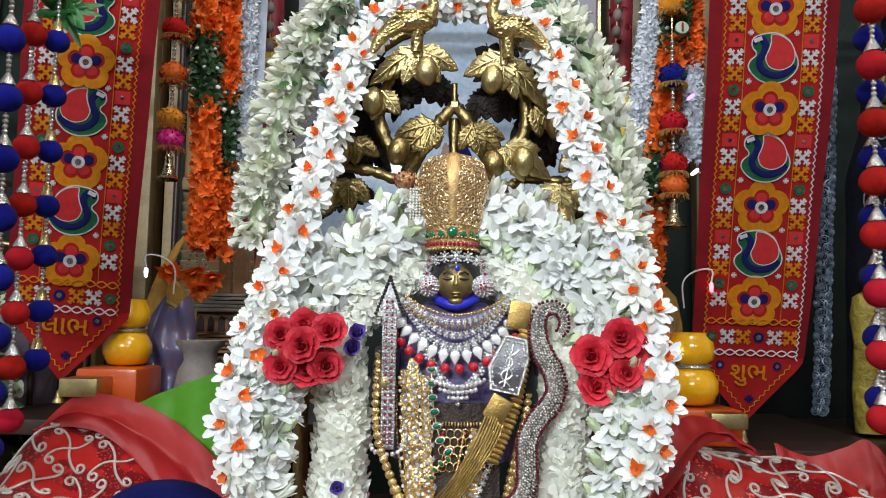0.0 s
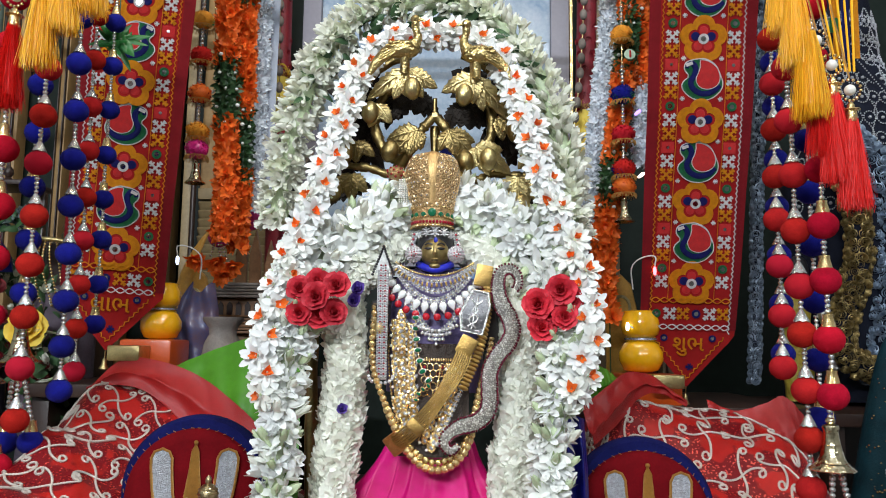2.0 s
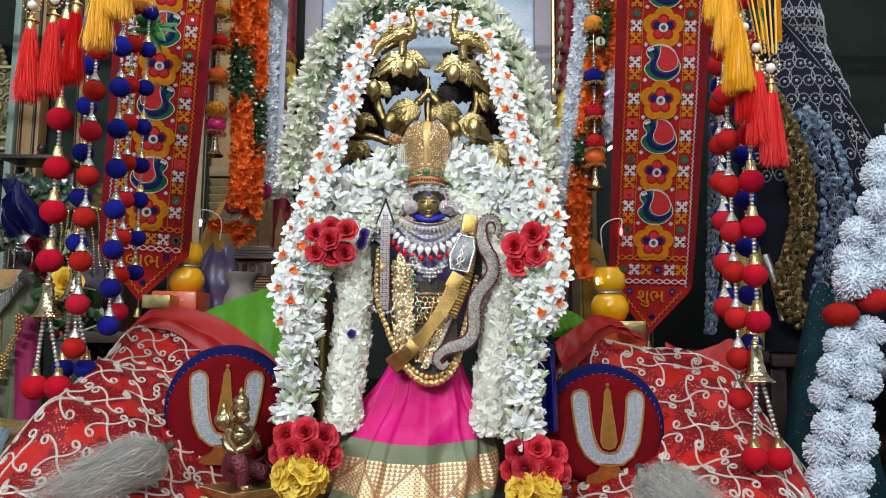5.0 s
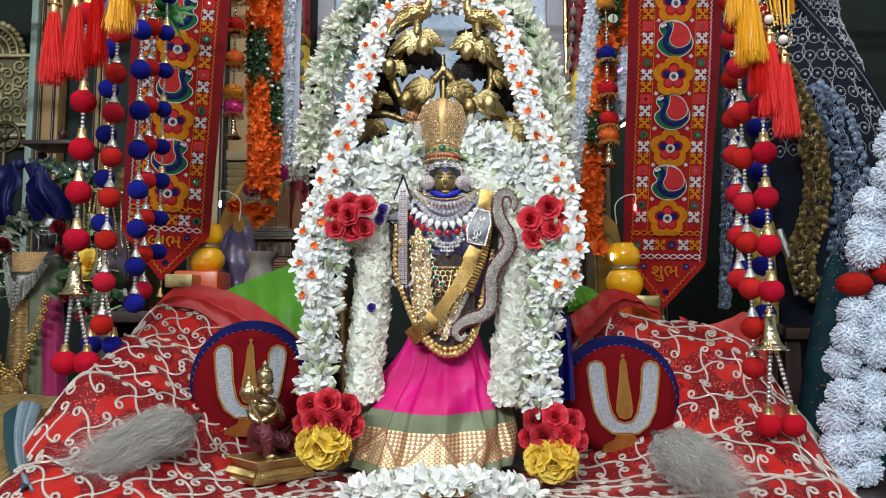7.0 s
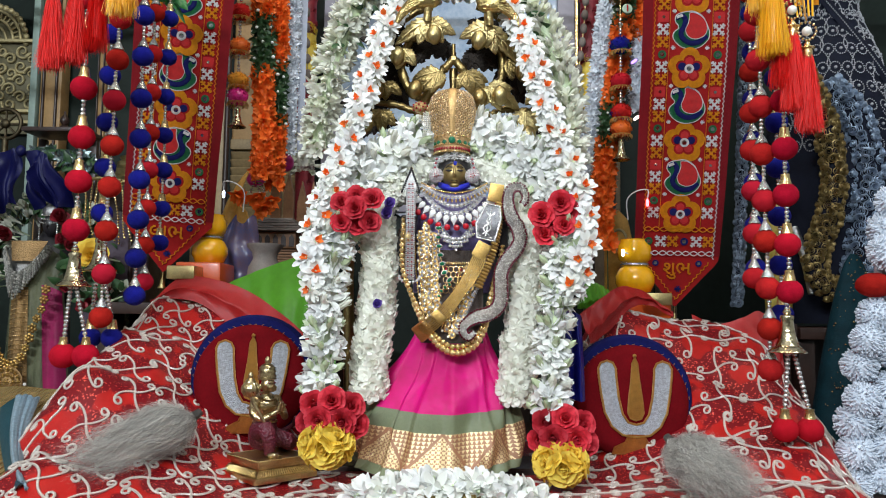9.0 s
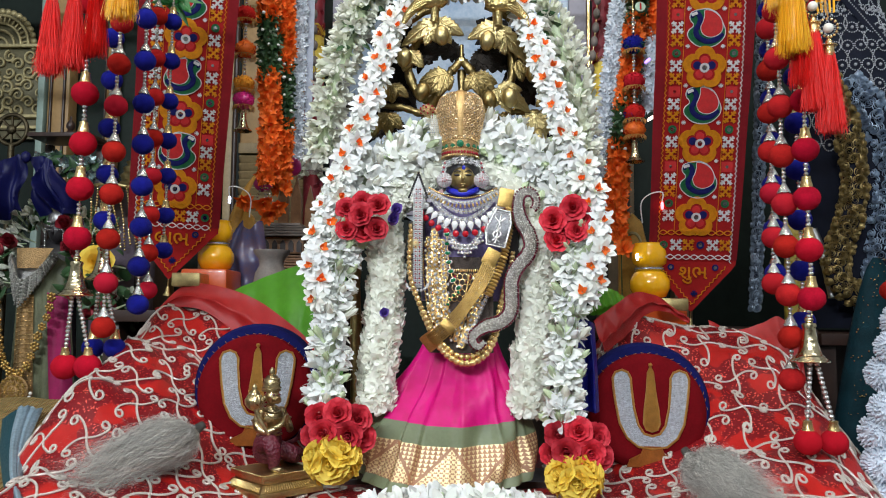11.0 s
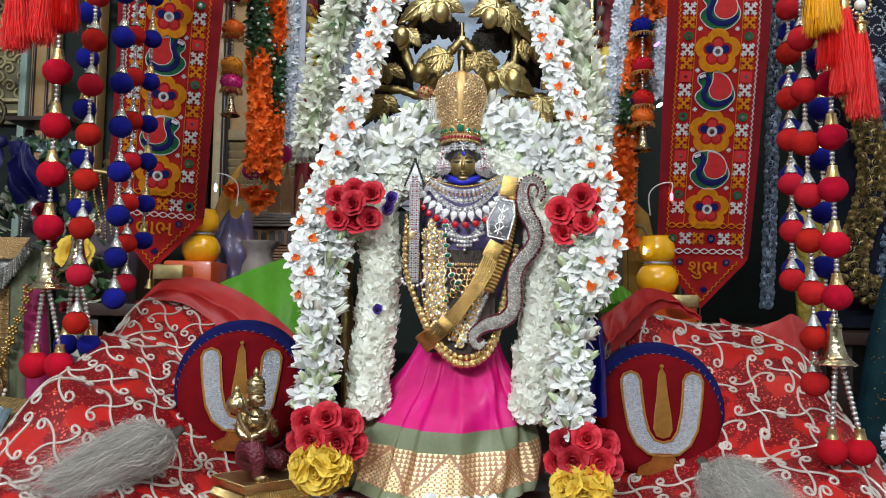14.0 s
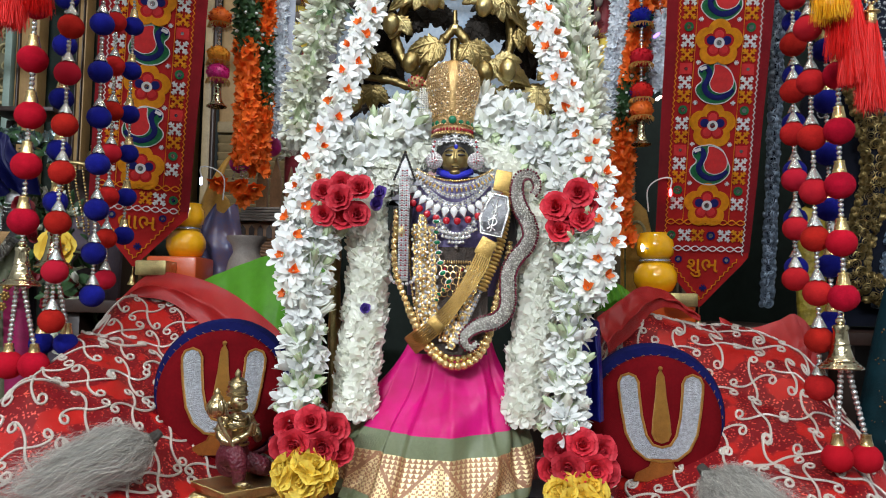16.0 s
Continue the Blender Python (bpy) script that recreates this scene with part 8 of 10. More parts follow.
def packet(u, v):
    a = u * math.pi - math.pi
    w = 0.036 * math.sqrt(max(0.05, 1 - (1.7 * v - 0.85) ** 2))
    return (-0.405 + w * math.cos(a) + 0.012 * v * v, 1.300 + 0.010 * math.sin(a) + 0.004 * math.sin(u * 17 + v * 6) + 0.004 * math.sin(v * 15 + u * 5), 1.235 + 0.148 * v + 0.010 * math.cos(u * 7))


solo("wrapped_packet", Geo().grid(26, 16, packet), mat("blue_film", (0.09, 0.15, 0.38), 0.3, var=0.4, scale=34, bump=0.3, bscale=60, col2=(0.16, 0.09, 0.11), coat=0.2), "crumpled blue printed plastic packet", "packet")
th = thing("clay_urn", "small grey clay urn with a flared rim", "urn", (-0.337, 1.24, 1.215))
part("body", Geo().lathe([(0.020, 1.216), (0.030, 1.225), (0.036, 1.25), (0.030, 1.285), (0.022, 1.300), (0.024, 1.312), (0.033, 1.322), (0.034, 1.328), (0.030, 1.327), (0.020, 1.310)], 28, Matrix.Translation((-0.337, 1.24, 0))), GREY_STONE, th)

house = thing("model_house", "small brown wooden model temple with tiered roofs", "model", (-0.36, 1.44, 1.215))
TAN = mat("tan_wood", (0.26, 0.13, 0.06), 0.55, var=0.3, scale=30, bump=0.3, bscale=120)
part("base", Geo().box((-0.355, 1.44, 1.235), (0.13, 0.10, 0.04), b=0.002), TAN, house)
for zc, w, h in ((1.280, 0.105, 0.045), (1.352, 0.085, 0.035)):
    part("storey", Geo().box((-0.355, 1.44, zc), (w, 0.08, h), b=0.002), TAN, house)
    for i in range(5):
        x = -0.355 - w / 2 + w * (i + 0.5) / 5
        # no hole is cut: a dark slab paints the shade inside each arch
        part("opening", Geo().prism([(x - w * 0.06, zc - h * 0.4), (x + w * 0.06, zc - h * 0.4), (x + w * 0.06, zc + h * 0.12), (x, zc + h * 0.33), (x - w * 0.06, zc + h * 0.12)], 0.003, Matrix.Translation((0, 1.400, 0))), DARK_WOOD, house, smooth=False)
    for k in range(5):
        part("roof_course", Geo().box((-0.355, 1.44, zc + h / 2 + 0.003 + 0.0062 * k), (w * (1.35 - 0.14 * k), 0.115 - 0.012 * k, 0.0045), b=0.001), GREY_STONE if zc > 1.3 else TAN, house)
for dx in (-0.028, 0.0, 0.03, 0.055):
    part("spire", Geo().prism([(-0.345 + dx - 0.011, 1.39), (-0.345 + dx + 0.011, 1.39), (-0.345 + dx + 0.011, 1.44 + 0.02 * (dx < 0.02)), (-0.345 + dx, 1.49 + 0.02 * (dx < 0.02)), (-0.345 + dx - 0.011, 1.44 + 0.02 * (dx < 0.02))], 0.014, Matrix.Translation((0, 1.48, 0)), bev=0.002), TAN, house)

for x, z in ((-0.411, 1.491), (-0.350, 1.525)):
    th = thing("pink_ball", "shiny pink ball ornament hanging behind the strand", "ornament", (x, 1.44, z), group="pink balls")
    part("ball", Geo().ball((x, 1.44, z), 0.021, 20, 14), PINK, th)
    part("cord", Geo().tube([(x, 1.44, z + 0.02), (x, 1.30, 2.12)], 0.0008, 5), GOLD, th)
lot = thing("flower_pendant", "pendant of orange blossoms on short gold bead strings", "hanging ornament", (-0.385, 1.36, 1.475))
rr = Rnd(6)
for k, (dx, ln) in enumerate(((-0.012, 0.036), (0.004, 0.040), (0.018, 0.046), (0.010, 0.062))):
    for i in range(int(ln / 0.0065)):
        place("bead", BEAD, lot, Matrix.Translation((-0.384 + dx * (0.3 + i * 0.0065 / ln), 1.345, 1.470 - 0.0065 * i)) @ Matrix.Scale(0.75, 4))
    for j in range(2):
        place("blossom", ORANGE_RUFFLE[j], lot, frame_to((rr.uniform(-0.6, 0.6), -0.6, -0.6), rr.uniform(0, 6), (-0.384 + dx * 2.2 + rr.uniform(-0.006, 0.006), 1.305, 1.468 - ln), 1.5))
th = thing("orange_blossom", "single orange blossom beside the garland", "flower", (0.325, 1.30, 1.338))
for j in range(2):
    place("blossom", ORANGE_RUFFLE[j], th, frame_to((-0.3 + 0.6 * j, -0.8, 0.2), j, (0.325 + 0.004 * j, 1.30, 1.338), 1.3))
part("stalk", Geo().tube([(0.325, 1.31, 1.338), (0.33, 1.33, 1.19)], 0.0012, 5), LEAF, th)

# ---- fairy lights ----
for i, (x, y, z, col, e) in enumerate(((0.386, 1.235, 1.415, (1.0, 0.05, 0.06), 14), (0.374, 1.262, 1.585, (1.0, 0.75, 0.65), 4), (-0.420, 1.24, 1.424, (0.6, 0.7, 1.0), 4), (0.345, 1.262, 1.322, (0.9, 0.95, 0.8), 5), (0.372, 1.27, 1.700, (0.35, 0.2, 1.0), 3))):
    th = thing("fairy_light", "tiny lit bulb on a white wire", "light", (x, y, z), group="fairy lights")
    s = 1 if x > 0 else -1
    part("bulb", Geo().lathe([(0.001, -0.008), (0.0026, -0.006), (0.0030, -0.001), (0.0028, 0.004), (0.0016, 0.006)], 10, Matrix.Translation((x, y, z)) @ Matrix.Rotation(s * 0.9 if i in (1, 4) else 0.0, 4, "Y")), mat("lit_bulb", col, 0.3, var=0.02, bump=0.0, glow=e), th)
    part("wire", Geo().tube(smooth_path([(x, y, z + 0.006), (x + s * 0.001, y, z + 0.024), (x - 0.02 * s, y + 0.01, z + 0.022), (x - 0.034 * s, y + 0.02, z + 0.006), (x - 0.03 * s, y + 0.03, z - 0.03)] if i in (0, 2) else [(x + 0.004, y, z), (x + 0.02, y + 0.005, z - 0.004), (x + 0.032, y + 0.012, z + 0.008), (x + 0.03, y + 0.03, z - 0.04)], 18), 0.0013, 6), WHITE_WIRE, th)


# ---- figure and flowers beside the shrine, west ----
SW, ZW = -0.836, 1.321
F = lambda a, b, y=1.34: (SW + (a + max(0.0, 0.055 * b)) * 0.001, y, ZW - b * 0.001)
g = Geo()
g.lathe([(0.052, 0.985), (0.055, 1.06), (0.050, 1.20), (0.052, 1.29), (0.044, 1.335), (0.018, 1.352), (0.013, 1.362)], 20, Matrix.Translation((SW + 0.010, 1.38, 0)), 0, 0.7)
g.ball(F(23, -54, 1.365), (0.0175, 0.019, 0.025), 18, 14, 0)
g.tube([F(23, -58, 1.348), F(23, -50, 1.344), F(23, -47, 1.348)], [0.0016, 0.0034, 0.0026], 8, 0)
g.lathe([(0.0185, 0), (0.020, 0.004), (0.0190, 0.016), (0.012, 0.022), (0.010, 0.026)], 18, Matrix.Translation(F(23, -72, 1.367)), 2)
g.lathe([(0.011, 0), (0.006, 0.005), (0.003, 0.013), (0.0006, 0.018)], 12, Matrix.Translation(F(23, -96, 1.367)), 1)
for k in range(3):
    for i in range(13):
        a = math.pi * (0.1 + 0.8 * i / 12)
        g.ball(F(23 - 20 * math.cos(a), -76 + 8 * k + 5 * math.sin(a), 1.366 - 0.019 * math.sin(a)), 0.0017, 6, 4, 1)
for s in (-1, 1):
    for i in range(9):
        g.ball(F(23 + s * 18.5, -58 + 5 * i, 1.352), 0.0022, 6, 4, 1)
solo("statue", g, [BLACK_STONE, SILVER, DARK_SILVER], "small black robed statue with a silver cap under jewels", "statue")
robe = thing("silk_robe", "green silk robe with gold and pink strips on the statue", "robe", (SW, 1.33, 0.99))


def robe_at(u, v):
    """The robe over the figure: u across from west to east, v down from the shoulders."""
    w = 0.050 + 0.024 * v
    x = -1 + 2 * u
    return Vector((SW + 0.004 + x * w + 0.008 * v, 1.318 + 0.036 * x * x + 0.0035 * math.sin(u * 31 + 3 * v) * (0.4 + v), ZW + 0.004 - 0.016 * abs(x) ** 3 - 0.338 * v))


GREEN_SILK = mat("dim_green_silk", (0.13, 0.14, 0.075), 0.45, var=0.3, scale=40, bump=0.3, bscale=900, kind="weave")
part("robe", Geo().grid(40, 30, robe_at), GREEN_SILK, robe)
OLD_BROCADE = mat("old_brocade", (0.30, 0.18, 0.07), 0.42, 0.5, var=0.5, scale=90, bump=0.6, bscale=300)
part("gold_strip", Geo().grid(10, 24, lambda u, v: robe_at(0.16 + 0.38 * u, 0.24 + 0.70 * v) + Vector((0, -0.004, 0))), OLD_BROCADE, robe)
part("pink_strip", Geo().grid(8, 24, lambda u, v: robe_at(0.74 + 0.25 * u, 0.22 + 0.75 * v) + Vector((0, -0.004, 0))), mat("dim_pink_silk", (0.34, 0.006, 0.09), 0.5, var=0.3, scale=40, bump=0.3, bscale=900, kind="weave"), robe)
g = Geo()
for k in range(26):
    for i in range(9):
        g.ball(robe_at(0.18 + 0.34 * i / 8, 0.26 + 0.66 * k / 25) + Vector((0, -0.0055, 0)), (0.0026, 0.0010, 0.0010), 6, 4)
part("gold_fleck", g, GOLD, robe)["kind"] = "stuff"
bib = thing("silver_bib", "bib of silver and gold jewellery on the small statue", "necklace", F(0, 0, 1.31))
TARNISHED = mat("tarnished_bead", (0.34, 0.33, 0.30), 0.3, 0.85, var=0.3, scale=150, bump=0.2, island=0.5)
rr = Rnd(21)
for k in range(7):
    t = k / 6
    g = Geo()
    ends = (F(-44 + 10 * t, 8 - 6 * t), F(-36 + 10 * t, 52 - 26 * t), F(-22 + 9 * t, 98 - 46 * t), F(14 + 3 * t, 62 - 26 * t), F(50 - 6 * t, 2 - 4 * t))
    for q in smooth_path(ends, 30):
        for dz in (-0.0026, 0.0026):
            g.ball((q.x + rr.uniform(-0.001, 0.001), 1.300 - 0.0008 * k + 7.0 * (q.x - SW) ** 2, q.z + dz), rr.uniform(0.0022, 0.0030), 6, 4)
        g.ball((q.x, 1.298 - 0.0008 * k + 7.0 * (q.x - SW) ** 2, q.z), 0.0016, 6, 4)
    part("bead_strand", g, TARNISHED, bib)
part("plate", Geo().grid(12, 12, lambda u, v: (SW + 0.014 + (u - 0.5) * 0.074 * (1 - 0.40 * v) - 0.012 * v, 1.294 + 0.5 * (u - 0.5) ** 2 * 0.06, ZW + 0.014 - 0.040 * v)), GOLD_FILIGREE, bib, "gold mesh breast plate")
part("backing", Geo().grid(12, 10, lambda u, v: (SW + (u - 0.5) * 0.100 * (1 - 0.72 * v) - 0.020 * v, 1.310 + 7.0 * ((u - 0.5) * 0.1) ** 2, ZW - 0.002 - 0.088 * v)), DARK_SILVER, bib)
hara = thing("gold_pendant_necklace", "long gold necklace of flower links with a great round pendant", "necklace", F(-22, 258, 1.30))
FLOWER_LINK = Geo().ball((0, -0.002, 0), 0.0036, 8, 6)
for k in range(6):
    FLOWER_LINK.ball((0.0058 * math.cos(k * 1.047), 0, 0.0058 * math.sin(k * 1.047)), 0.0030, 6, 5)
LINK_ME = FLOWER_LINK.mesh("flower_link", DEEP_GOLD)
for pts in ([(-60, 92), (-58, 130), (-53, 170), (-47, 205), (-32, 228)], [(50, 82), (42, 118), (26, 150), (14, 185), (2, 212), (-14, 230)]):
    for q in smooth_path([F(a, b, 1.296) for a, b in pts], 9):
        place("flower_link", LINK_ME, hara, Matrix.Translation(q) @ Matrix.Rotation(rr.uniform(0, 1), 4, "Y") @ Matrix.Scale(rr.uniform(1.0, 1.25), 4))
c = Vector(F(-23, 262, 1.292))
place("pendant", Geo().lathe([(0.001, 0.008), (0.010, 0.006), (0.014, 0.003), (0.024, 0.004), (0.028, 0.002), (0.029, 0.0)], 28, Matrix.Rotation(radians(90), 4, "X")).mesh("pendant", GOLD_FILIGREE), hara, Matrix.Translation(c))
for n, r, me, k in ((16, 0.024, LINK_ME, 0.55), (9, 0.014, LINK_ME, 0.55), (1, 0.0, LINK_ME, 0.9)):
    for i in range(n):
        a = 2 * math.pi * i / n
        place("flower_link", me, hara, Matrix.Translation(c + Vector((r * math.cos(a), -0.006, r * math.sin(a)))) @ Matrix.Scale(k, 4))
for i in range(13):
    a = math.pi * (1.05 + 0.9 * i / 12)
    place("pearl", PEARL_GEM, hara, Matrix.Translation(c + Vector((0.034 * math.cos(a), 0, 0.034 * math.sin(a)))) @ Matrix.Scale(0.0036, 4))

rr = Rnd(41)
bush = thing("flower_garland", "dark leaves, pale buds and red roses round the small statue", "garland", (-0.80, 1.33, 1.30))
for i in range(215):
    a = rr.uniform(-0.6, math.pi + 0.6)
    r = rr.uniform(0.066, 0.120)
    p = Vector((-0.845 + 1.25 * r * math.cos(a), 1.405 + rr.uniform(-0.02, 0.03), 1.325 + 1.0 * r * math.sin(a) * (1 if math.sin(a) > 0 else 1.6)))
    ax = Vector((math.cos(a) + rr.uniform(-0.4, 0.4), -0.8, math.sin(a) + rr.uniform(-0.4, 0.4)))
    k = rr.random()
    place("leaf" if k < 0.6 else "flower", rr.choice(GREEN_LEAF) if k < 0.6 else rr.choice(PALE_TUBEROSE), bush, frame_to(ax, rr.uniform(0, 6), p, rr.uniform(0.9, 1.3)))
for p, me, k in (((-0.872, 1.30, 1.347), DIM_ROSE[0], 1.6), ((-0.915, 1.32, 1.335), DIM_ROSE[1], 1.8), ((-0.759, 1.30, 1.382), DIM_ROSE[2], 1.8), ((-0.693, 1.29, 1.307), YELLOW_ROSE[0], 1.6)):
    place("rose", me, bush, frame_to((rr.uniform(-0.3, 0.3), -1, 0.2), rr.uniform(0, 6), p, k))
bush2 = thing("flower_garland", "trailing garland of dark leaves, roses and pale flowers", "garland", (-0.68, 1.27, 1.05))
for i in range(190):
    t = rr.random()
    p = Vector((-0.730 + 0.13 * t + rr.uniform(-0.045, 0.05), 1.32 + rr.uniform(-0.03, 0.03), 1.32 - 0.27 * t + rr.uniform(-0.05, 0.03)))
    k = rr.random()
    me = rr.choice(GREEN_LEAF) if k < 0.66 else rr.choice(PALE_TUBEROSE) if k < 0.86 else rr.choice(DIM_ROSE)
    place("leaf" if k < 0.66 else "flower", me, bush2, frame_to((rr.uniform(-0.7, 0.7), -0.9, rr.uniform(-0.5, 0.7)), rr.uniform(0, 6), p, rr.uniform(0.9, 1.4)))
part("stem", Geo().tube([(-0.74, 1.345, 1.33), (-0.68, 1.335, 1.20), (-0.60, 1.335, 0.99)], 0.02, 8), LEAF, bush2)

bowth = thing("satin_bow", "royal blue satin cloth tied in a bow", "cloth", (-0.85, 1.35, 1.46))
NAVY_SATIN = mat("navy_satin", (0.003, 0.004, 0.055), 0.5, spec=0.3, var=0.3, scale=20, bump=0.15, bscale=700)


def satin_fall(x0, w, z0, drop, lean, seed):
    """A hanging fall of satin: flat at the knot, with folds that deepen downward."""
    rr = Rnd(seed)
    ph = [rr.uniform(0, 6) for _ in range(3)]

    def fn(u, v):
        fold = (0.003 + 0.024 * v) * (1.7 * abs(math.sin(u * 7 + ph[0] + 1.2 * v + 1.5 * math.sin(3 * v))) ** 0.6 - 0.85) + 0.009 * v * math.sin(u * 23 + ph[1]) + 0.008 * math.sin(v * 6 + u * 3 + ph[2])
        return (x0 + w * (u * (0.75 + 0.45 * v)) + lean * v + 0.006 * math.sin(v * 7 + u * 4), 1.332 + fold, z0 - 0.020 * abs(u - 0.3) - drop * v + 0.010 * math.sin(u * 9 + ph[0]) * v)

    return Geo().grid(44, 24, fn)


part("left_fall", satin_fall(-0.868, -0.085, 1.528, 0.120, -0.006, 1), NAVY_SATIN, bowth)
part("right_fall", satin_fall(-0.864, 0.075, 1.528, 0.115, 0.020, 2), NAVY_SATIN, bowth)
part("knot", Geo().ball((-0.866, 1.328, 1.522), (0.010, 0.010, 0.012), 12, 8), NAVY_SATIN, bowth)
foil = thing("foil_wreath", "dark green leaves and crumpled silver foil behind the bow", "wreath", (-0.83, 1.39, 1.53))
rr = Rnd(43)
FOIL = [ruffle(50 + i, mat("silver_foil", (0.34, 0.42, 0.42), 0.25, 0.8, var=0.4, scale=90, bump=0.4), 7, 0.020, 0.013) for i in range(2)]
for i in range(44):
    t = rr.random()
    place("leaf" if i % 2 else "foil", rr.choice(GREEN_LEAF) if i % 2 else rr.choice(FOIL), foil, frame_to((rr.uniform(-0.7, 0.7), -0.8, rr.uniform(-0.3, 0.9)), rr.uniform(0, 6), (-0.865 + 0.12 * t, 1.385 + rr.uniform(-0.01, 0.01), 1.530 - 0.02 * t + rr.uniform(-0.022, 0.014)), rr.uniform(0.8, 1.1)))
part("ring", Geo().tube([(-0.875, 1.39, 1.53), (-0.80, 1.39, 1.525), (-0.74, 1.39, 1.50)], 0.014, 8), LEAF, foil)
th = thing("small_shelf", "small black wooden shelf with a turned finial", "shelf", (-0.88, 1.52, 0.985))
part("shelf", Geo().box((-0.88, 1.52, 1.603), (0.14, 0.10, 0.010), b=0.002), DARK_WOOD, th)
part("finial", Geo().lathe([(0.010, 1.608), (0.012, 1.612), (0.005, 1.618), (0.010, 1.626), (0.009, 1.634), (0.003, 1.642), (0.002, 1.650)], 16, Matrix.Translation((-0.868, 1.50, 0))), DARK_WOOD, th)
for x in (-0.94, -0.82):
    part("leg", Geo().box((x, 1.55, 1.29), (0.016, 0.016, 0.61), b=0.002), DARK_WOOD, th)
DARK_BRASS = mat("dark_brass", (0.075, 0.060, 0.035), 0.45, 0.9, var=0.4, scale=60, bump=0.4, bscale=300)
th = thing("wheel_emblem", "dark brass wheel emblem on a stem", "emblem", (-0.99, 1.48, 0.985))
part("rim", Geo().tube([(-0.99 + 0.034 * math.cos(a), 1.48, 1.615 + 0.034 * math.sin(a)) for a in [2 * math.pi * k / 30 for k in range(30)]], 0.005, 8, closed=True), DARK_BRASS, th)
for k in range(8):
    a = k * math.pi / 4
    part("spoke", Geo().tube([(-0.99, 1.48, 1.615), (-0.99 + 0.034 * math.cos(a), 1.48, 1.615 + 0.034 * math.sin(a))], 0.003, 6), DARK_BRASS, th)
part("hub", Geo().ball((-0.99, 1.477, 1.615), (0.011, 0.008, 0.011), 12, 8), DARK_BRASS, th)
part("stem", Geo().tube([(-0.99, 1.48, 1.58), (-0.99, 1.48, 0.99)], 0.007, 8), DARK_BRASS, th)
# folded gold and brass clutter seen between the ball strings
th = thing("draped_vessel", "round vessel under a dull mauve cloth with gold chains", "vessel", (-0.70, 1.43, 0.985))
part("cloth", Geo().grid(40, 20, lambda u, v: (lambda a, r: (-0.702 + r * math.cos(a), 1.43 + r * math.sin(a), 1.392 - 0.405 * v))(2 * math.pi * u, (0.012 + 0.050 * math.sqrt(min(1.0, v * 7.0))) * (1 + 0.07 * v * math.sin(u * 44) + 0.03 * math.sin(u * 19 + v * 9)))), mat("mauve_cloth", (0.10, 0.075, 0.10), 0.75, var=0.3, scale=30, bump=0.3, bscale=700, kind="weave"), th)
GOLD_GRAINS = [(-0.752 + 0.013 * k, 0.030 + 0.006 * (k % 3), k) for k in range(8)]
for x, dz, k in GOLD_GRAINS:
    g = Geo()
    for i in range(22):
        t = i / 21
        g.ball((x + 0.016 * t + 0.004 * math.sin(t * 5 + k), 1.368 - 0.010 * math.sin(math.pi * t), 1.470 - (0.090 + dz) * t), 0.0026, 6, 4)
    part("gold_chain", g, GOLD, th)
part("chain_bar", Geo().tube(smooth_path([(-0.765, 1.38, 1.470), (-0.71, 1.365, 1.474), (-0.655, 1.38, 1.466)], 10), 0.004, 8), PALE_BRASS, th)
part("chain_post", Geo().tube([(-0.655, 1.38, 1.466), (-0.652, 1.39, 0.985)], 0.005, 8), DARK_WOOD, th)
th = thing("brass_pot", "ribbed pale gold pot on a dark box", "pot", (-0.73, 1.56, 0.985))
part("box", Geo().box((-0.73, 1.56, 1.235), (0.11, 0.10, 0.50), b=0.004), DARK_WOOD, th)
part("pot", Geo().lathe([(0.030, 1.486), (0.042, 1.492), (0.046, 1.505), (0.040, 1.512), (0.044, 1.524), (0.036, 1.532), (0.038, 1.542), (0.028, 1.549), (0.032, 1.556), (0.024, 1.557)], 24, Matrix.Translation((-0.73, 1.56, 0))), PALE_BRASS, th)
solo("gold_mat", Geo().grid(30, 20, lambda u, v: (-1.15 + 0.72 * u, 0.60 + 0.42 * v, 0.970 + 0.105 * v + 0.002 * math.sin(u * 40) - 0.012 * smoothstep((u - 0.8) / 0.2))), mat("gold_mesh_cloth", (0.62, 0.43, 0.17), 0.42, 0.3, var=0.35, scale=90, bump=1.0, bscale=48, kind="weave", bdist=0.006), "gold mesh cloth spread beside the altar", "cloth")
teal = thing("teal_cloth", "folded dark teal cloth with a pale woven stripe", "cloth", (-0.59, 0.8, 0.97))
TEAL = mat("teal_silk", (0.010, 0.060, 0.080), 0.5, var=0.3, scale=40, bump=0.3, bscale=900, kind="weave")
EDGE_A = smooth_path([(-0.646, 0.930, 1.050), (-0.581, 0.820, 1.028), (-0.515, 0.720, 1.005), (-0.458, 0.640, 0.994)], 30)
EDGE_B = smooth_path([(-0.599, 0.950, 1.062), (-0.554, 0.840, 1.036), (-0.499, 0.730, 1.010), (-0.441, 0.640, 0.994)], 30)


def teal_at(u, v):
    i = min(28, int(v * 29))
    f = v * 29 - i
    p = EDGE_A[i].lerp(EDGE_A[i + 1], f).lerp(EDGE_B[i].lerp(EDGE_B[i + 1], f), u)
    return (p.x, p.y, p.z + 0.010 * math.sin(math.pi * min(1.0, u * 1.1)) + 0.004)


